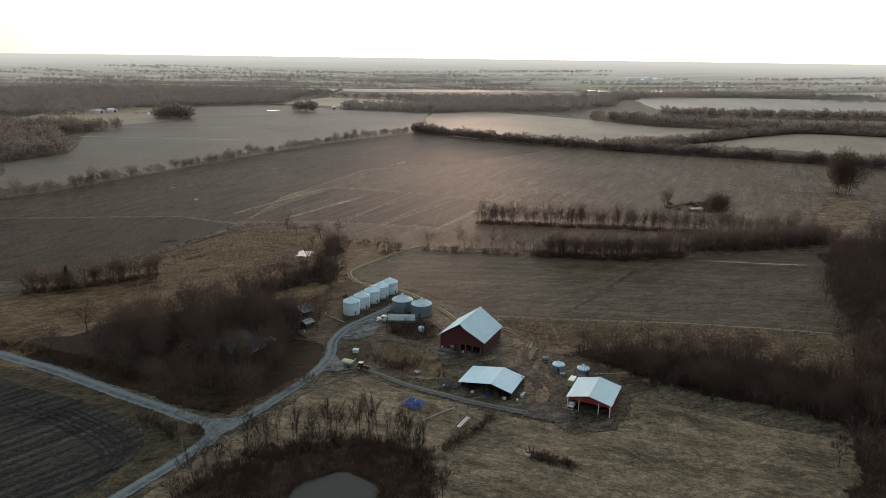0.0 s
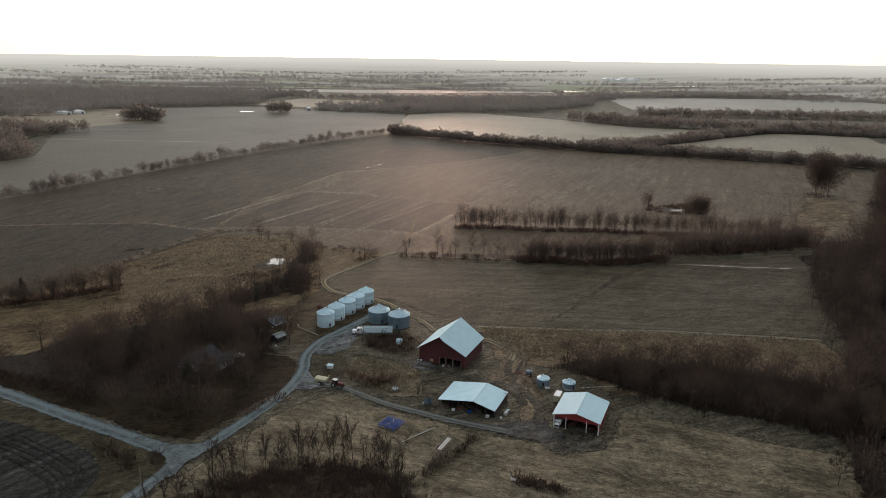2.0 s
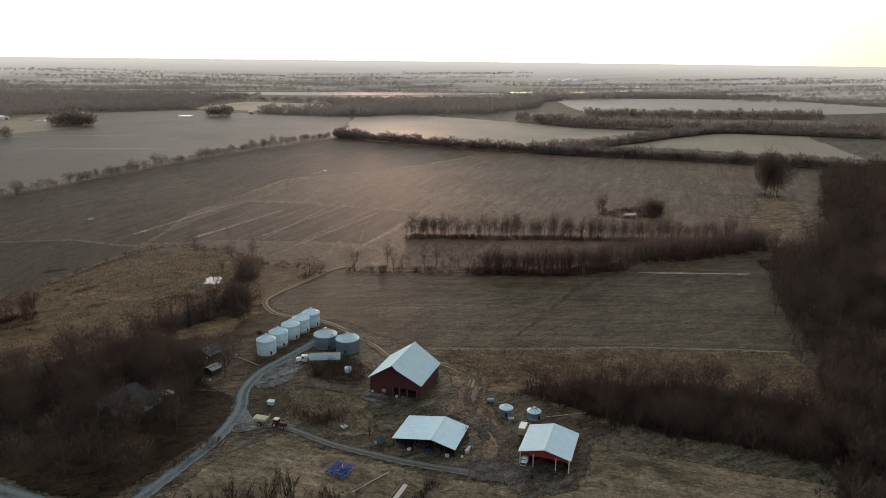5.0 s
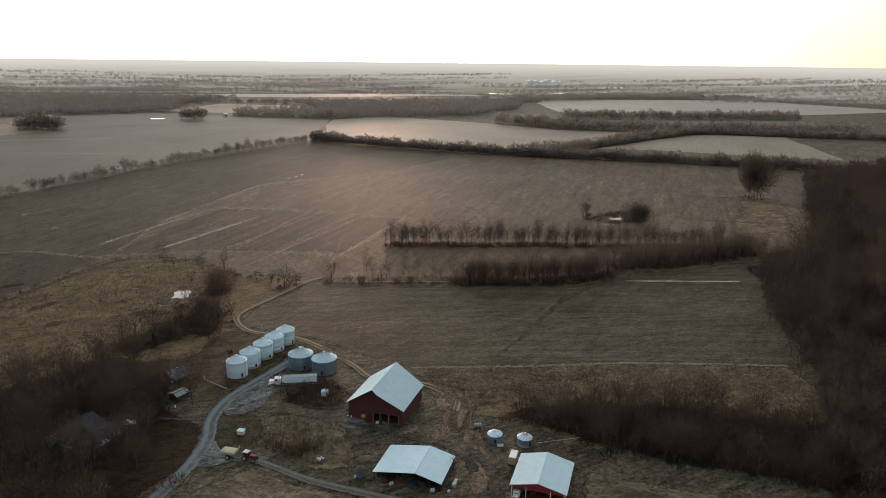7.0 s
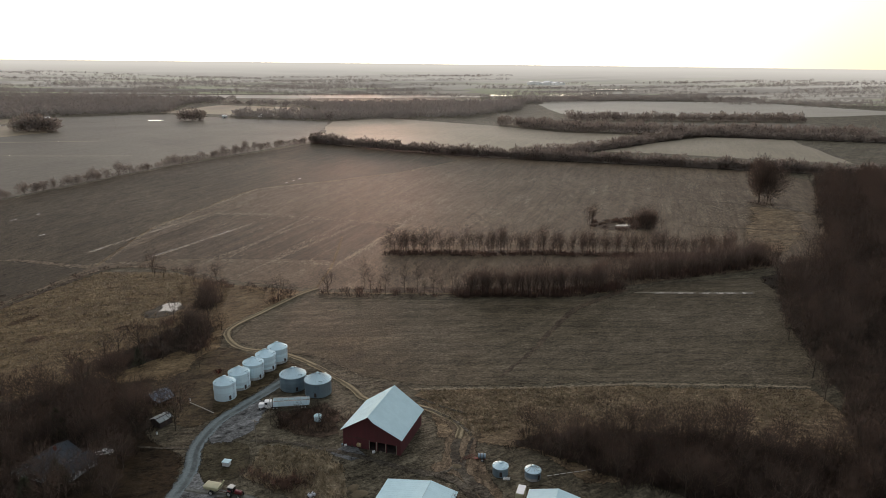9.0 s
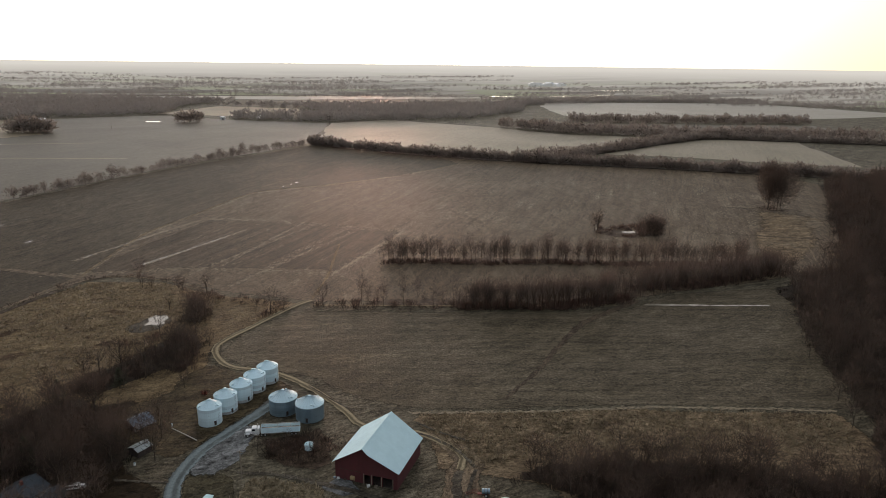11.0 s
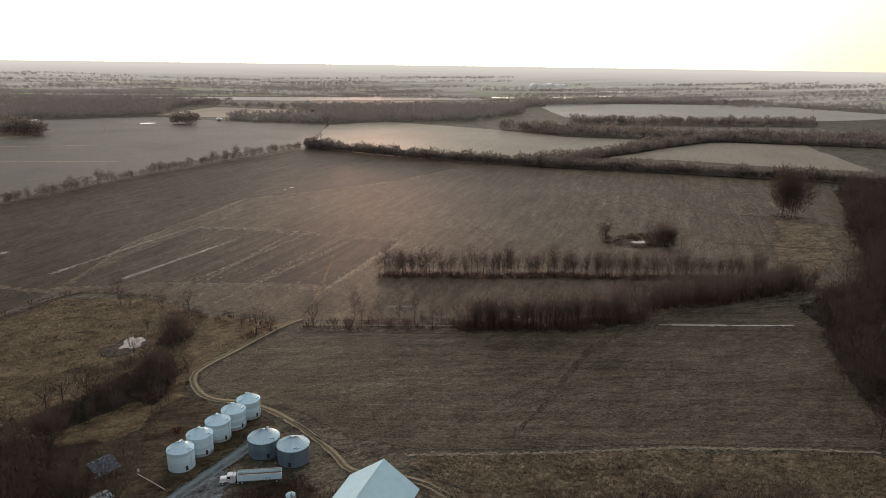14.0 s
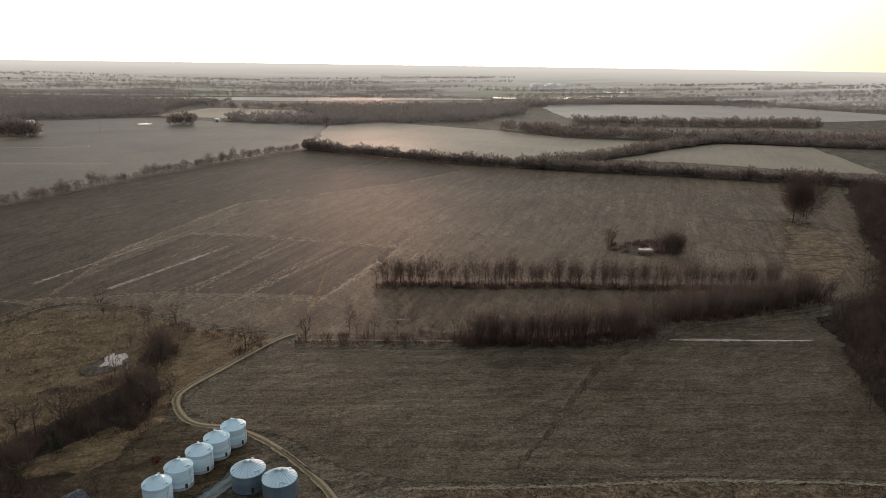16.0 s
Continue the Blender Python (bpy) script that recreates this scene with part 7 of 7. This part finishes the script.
part("roof", Form().ring([(1.45, 2.55), (0.3, 3.2), (0.01, 3.25)], 16), IRON, ob)
for k in range(10):
    a = radians(36 * k)
    part("stave", Form().box(1.32 * math.cos(a), 1.32 * math.sin(a), 0, 0.06, 0.14, 2.6, 36 * k), BIN_SILVER, ob)
ob = thing("barrel", "white plastic barrel beside the crib", "barrel", 1.0, 232.0, 0.05, 0)
part("body", Form().ring([(0.01, 0), (0.28, 0.02), (0.31, 0.3), (0.29, 0.6), (0.28, 0.9), (0.01, 0.92)], 14), WHITE, ob)
ob = thing("hay_bale", "round tan hay bale at the barn front", "hay bale", 4.6, 266.4, 0.3, -25)
part("body", turned(Form().ring([(0.01, -0.75), (0.7, -0.74), (0.8, -0.6), (0.8, 0.6), (0.7, 0.74), (0.01, 0.75)], 20), pose(0, 0, 0.8, 0, 90, 0)), HAY, ob)
part("twine", turned(Form().ring([(0.805, -0.03), (0.815, 0), (0.805, 0.03)], 20), pose(0.3, 0, 0.8, 0, 90, 0)), PLANK, ob)

# scrap and gear lying about, each with its own shape
rng = random.Random(200)


def crate(name, label, x, y, sx, sy, sz, turn, mat, top=None):
    o = thing(name, label, name.replace("_", " "), x, y, 0.12, turn)
    part("body", Form().box(0, 0, 0, sx, sy, sz, 0, min(sx, sy) * 0.08), mat, o)
    part("lid", Form().box(0, 0, sz + 0.005, sx * 0.96, sy * 0.96, 0.06), top or mat, o)


for x, y, s, t, m in ((0.2, 267.6, 0.9, 10, WHITE), (-0.9, 268.3, 0.7, 40, BIN_SILVER), (2.2, 266.9, 0.8, 70, IRON), (1.4, 267.9, 0.6, 20, RUST_RED), (9.0, 262.6, 1.0, 15, WHITE), (11.2, 262.2, 0.9, -25, WOOD)):
    crate("scrap_box", "small scrap box among gear at the barn front", x, y, s * 0.9, s * 0.7, s * 0.6, t, m)
for x, y, s, t, m in ((9.5, 228.6, 1.4, -20, IRON), (11.5, 227.4, 1.1, 30, WHITE), (13.6, 228.0, 1.6, -25, RUST_RED), (17.0, 226.0, 1.3, 10, BLUE), (23.0, 222.6, 1.2, -20, WHITE), (20.5, 226.4, 1.8, -24, DARK), (27.6, 221.8, 0.8, 45, WHITE), (29.6, 224.4, 1.6, 60, PLANK), (30.4, 226.0, 1.4, 62, BIN_SILVER)):
    crate("gear_box", "dusty box of farm gear under the shed edge", x, y, s, s * 0.7, s * 0.6, t, m)
for x, y, t in ((51.5, 217.5, -25), (57.6, 214.4, -20), (53.6, 222.0, 10)):
    o = thing("harrow", "rusty harrow frame stored in the shed", "implement", x, y, 0.15, t)
    for k in range(4):
        part("beam", Form().bar((-1.4, -0.9 + 0.6 * k, 0.35), (1.4, -0.9 + 0.6 * k, 0.35), 0.06), RUST_RED, o)
        part("tooth", Form().tube([(-0.9 + 0.6 * k, 0, 0.35), (-0.9 + 0.6 * k, 0, 0)], [0.04, 0.02], 5), IRON, o)
    part("brace", Form().bar((-1.2, -0.9, 0.4), (1.2, 0.9, 0.9), 0.06), WOOD, o)
ob = thing("sprayer_cart", "small cart sprayer with two pale tanks beside the drive", "sprayer", -9.2, 241.8, 0.1, 35)
part("chassis", Form().box(0, 0, 0.42, 2.6, 0.9, 0.12), IRON, ob)
part("drawbar", Form().bar((1.3, 0, 0.48), (2.4, 0, 0.35), 0.07), IRON, ob)
for x, r in ((-0.75, 0.52), (0.45, 0.44)):
    p = part("tank", turned(Form().tube([(0, -0.75, 0), (0, -0.6, 0), (0, 0.6, 0), (0, 0.75, 0)], [r * 0.7, r, r, r * 0.7], 14), pose(x, 0, 0.54 + r)), SIDING, ob)
    part("cap", turned(Form().tube([(0, 0, 0), (0, 0, 0.12)], [0.16, 0.14], 10), pose(x, 0, 0.52 + 2 * r)), DARK, p)
for t in (-1, 1):
    wheel(ob, -0.2, t * 0.72, 0.42, 0.24)
    part("boom", Form().bar((-1.3, t * 0.2, 0.8), (-1.45, t * 0.9, 1.7), 0.05), IRON, ob)
ob = thing("irrigation_pipe", "long pale pipe lying across the grass", "pipe", 0, 0, 0)
part("body", Form().tube([(-6, 207, 0.25), (0, 212, 0.3), (5, 216, 0.25)], [0.15, 0.15, 0.15], 8), PLANK, ob)
ob = thing("pipe_row", "line of pale pipe sections lying in weeds", "pipe", 0, 0, 0)
for k in range(7):
    part("section", Form().tube([(60 + 2.2 * k, 243.6 + 0.25 * k, 0.3), (61.7 + 2.2 * k, 243.8 + 0.25 * k, 0.3)], [0.13, 0.13], 7), PLANK, ob)
ob = thing("feed_trough", "white trough at the foot of the feed bin", "trough", 47.6, 243.6, 0.1, -10)
part("body", Form().box(0, 0, 0, 2.0, 0.7, 0.5, 0, 0.08), WHITE, ob)
for s in (-0.6, 0.2, 0.8):
    part("block", Form().box(s, 0.0, 0.5, 0.35, 0.5, 0.25), WHITE, ob)
ob = thing("log_pile", "pale cut stump and dark brush pile in the meadow", "log", 27.2, 186.2, 0.1, -25)
part("stump", Form().tube([(-0.8, 0, 0.4), (0.9, 0.1, 0.45)], [0.55, 0.5], 9), PLANK, ob)
for k in range(9):
    part("branch", Form().tube([(1.0 + k * 0.9, rng.uniform(-0.8, 0.8), 0.2), (3.4 + k * 0.9, rng.uniform(-1.2, 1.2), rng.uniform(0.4, 1.1))], [0.16, 0.06], 5), BARK, ob)


def straw_heap(x, y, r, h, seed):
    """A low uneven mound of straw with loose blades over it."""
    q = random.Random(seed)
    o = thing("straw_heap", "low heap of pale loose straw on the ground", "straw", x, y, 0.05, q.uniform(0, 360), "straw heaps")
    m = Form()
    for j, (rr, zz) in enumerate(((1.0, 0.0), (0.8, 0.45), (0.5, 0.8), (0.2, 0.98))):
        for k in range(14):
            a = 6.283 * k / 14
            u = rr * r * q.uniform(0.85, 1.12)
            m.v.append((u * math.cos(a) * 1.3, u * math.sin(a), zz * h * q.uniform(0.85, 1.1)))
    m.v.append((0, 0, h))
    m.f = [(j * 14 + k, j * 14 + (k + 1) % 14, (j + 1) * 14 + (k + 1) % 14, (j + 1) * 14 + k) for j in range(3) for k in range(14)] + [(42 + k, 42 + (k + 1) % 14, 56) for k in range(14)]
    part("mound", m, TUFT, o)
    b = Form()
    for k in range(160):
        a, u = q.uniform(0, 6.283), q.random() ** 0.5
        p = Vector((u * r * 1.35 * math.cos(a), u * r * 1.05 * math.sin(a), h * (1 - u * u) * 0.95))
        e = p + Vector((q.uniform(-0.6, 0.6), q.uniform(-0.6, 0.6), q.uniform(0.0, 0.35)))
        w = Vector((q.uniform(-1, 1), q.uniform(-1, 1), 0)) * 0.06
        b.add([p - w, p + w, e], [(0, 1, 2)])
    tagged(part("loose_straw", b, TUFT, o), "loose straw blades on the heap", kind="stuff")


for k, (x, y, r, h) in enumerate(((-13.5, 224.5, 2.2, 0.7), (-3.2, 218.0, 1.9, 0.6), (-5.5, 213.0, 1.6, 0.5), (4.0, 241.5, 2.0, 0.8), (2.5, 245.0, 1.5, 0.6), (31.5, 206.0, 1.8, 0.5), (34.0, 252.0, 1.6, 0.5), (68.5, 212.0, 1.7, 0.6))):
    straw_heap(x, y, r, h, 300 + k)


def pole(x, y, h, label, arms=True):
    o = thing("utility_pole", label, "utility pole", x, y, 0, -20, "utility poles")
    part("shaft", Form().tube([(0, 0, 0), (0, 0, h * 0.5), (0, 0, h)], [0.16, 0.14, 0.11], 8), WOOD, o)
    if arms:
        part("crossarm", Form().box(0, 0, h - 0.6, 2.2, 0.12, 0.14), WOOD, o)
        for k in (-0.95, 0, 0.95):
            part("insulator", Form().ring([(0.05, h - 0.45), (0.08, h - 0.35), (0.03, h - 0.22)], 8) if k == 0 else turned(Form().ring([(0.05, h - 0.45), (0.08, h - 0.35), (0.03, h - 0.22)], 8), pose(k, 0, 0)), BIN_SILVER, o)


pole(-28.3, 272.0, 9.0, "brown wooden utility pole by the paddock")
pole(-79.5, 184.5, 6.5, "leaning wooden pole on the road verge", False)
pole(-398, 1339, 24, "tall far pole in a stubble field")
pole(-167, 1445, 24, "tall far pole in a stubble field")


def fence(pts, spacing, label):
    o = thing("fence", label, "fence", 0, 0, 0)
    line = smooth_line(pts, spacing)
    for p in line:
        part("post", Form().tube([(p.x, p.y, 0), (p.x + rng.uniform(-0.06, 0.06), p.y, 1.3)], [0.08, 0.07], 6), WOOD, o)
    for z in (0.5, 0.85, 1.2):
        part("wire", Form().tube([(p.x, p.y, z) for p in line], [0.012] * len(line), 3), IRON, o)


fence([(-31, 254), (-26, 273), (-6, 266)], 3.5, "wooden post and wire fence round the paddock")
fence([(-30, 251), (-14, 240), (0, 233)], 3.5, "wooden post and wire fence along the drive")


# ---- far farms and works ----
def far_shed(x, y, w, d, h, turn, label, roof=FAR_WHITE, wall=FAR_WHITE):
    z = ground_z(x, y)
    o = thing("far_building", label, "building", x, y, z, turn)
    small_roof(o, w / 2, d / 2, h * 0.7, h, roof, wall, 0.5, False)
    if h < 9:
        part("door", Form().box(0, -d / 2 - 0.1, 0, w * 0.3, 0.2, h * 0.5), DARK, o)
    return o


for x, y, w, d, h, a, l in ((-700, 1390, 14, 30, 7, 60, "blue-white farm shed far across the plain"), (-680, 1412, 12, 24, 7, 50, "blue-white farm shed far across the plain"), (-590, 1480, 10, 16, 8, 20, "white far farmhouse by trees"), (-575, 1500, 9, 14, 7, -30, "white far farmhouse by trees"),
                          (-250, 1560, 10, 18, 6, 10, "white far shed before woods"), (-180, 1590, 8, 12, 6, 40, "white far shed before woods")):
    far_shed(x, y, w, d, h, a, l)
wx, wy = 900, 3200
for k in range(6):
    far_shed(wx + k * 27 - 50, wy + 18 * (k % 2), 40, 36, 18 - 3 * (k % 3), 8 * k, "pale blue-white industrial hall on the skyline")
for x, y, rx, ry in ((830, 2560, 90, 60), (960, 2640, 60, 45), (1110, 2860, 95, 70), (1370, 2720, 40, 45), (560, 2560, 40, 45), (-700, 2900, 70, 60)):
    pond("water_lagoon", x, y, rx, ry, 4, WATER, "bright sheet of water far across the plain", int(rx), max(ground_z(x + s * rx * 1.35, y + ry * 1.35) for s in (-1, 0, 1)) + 0.3)
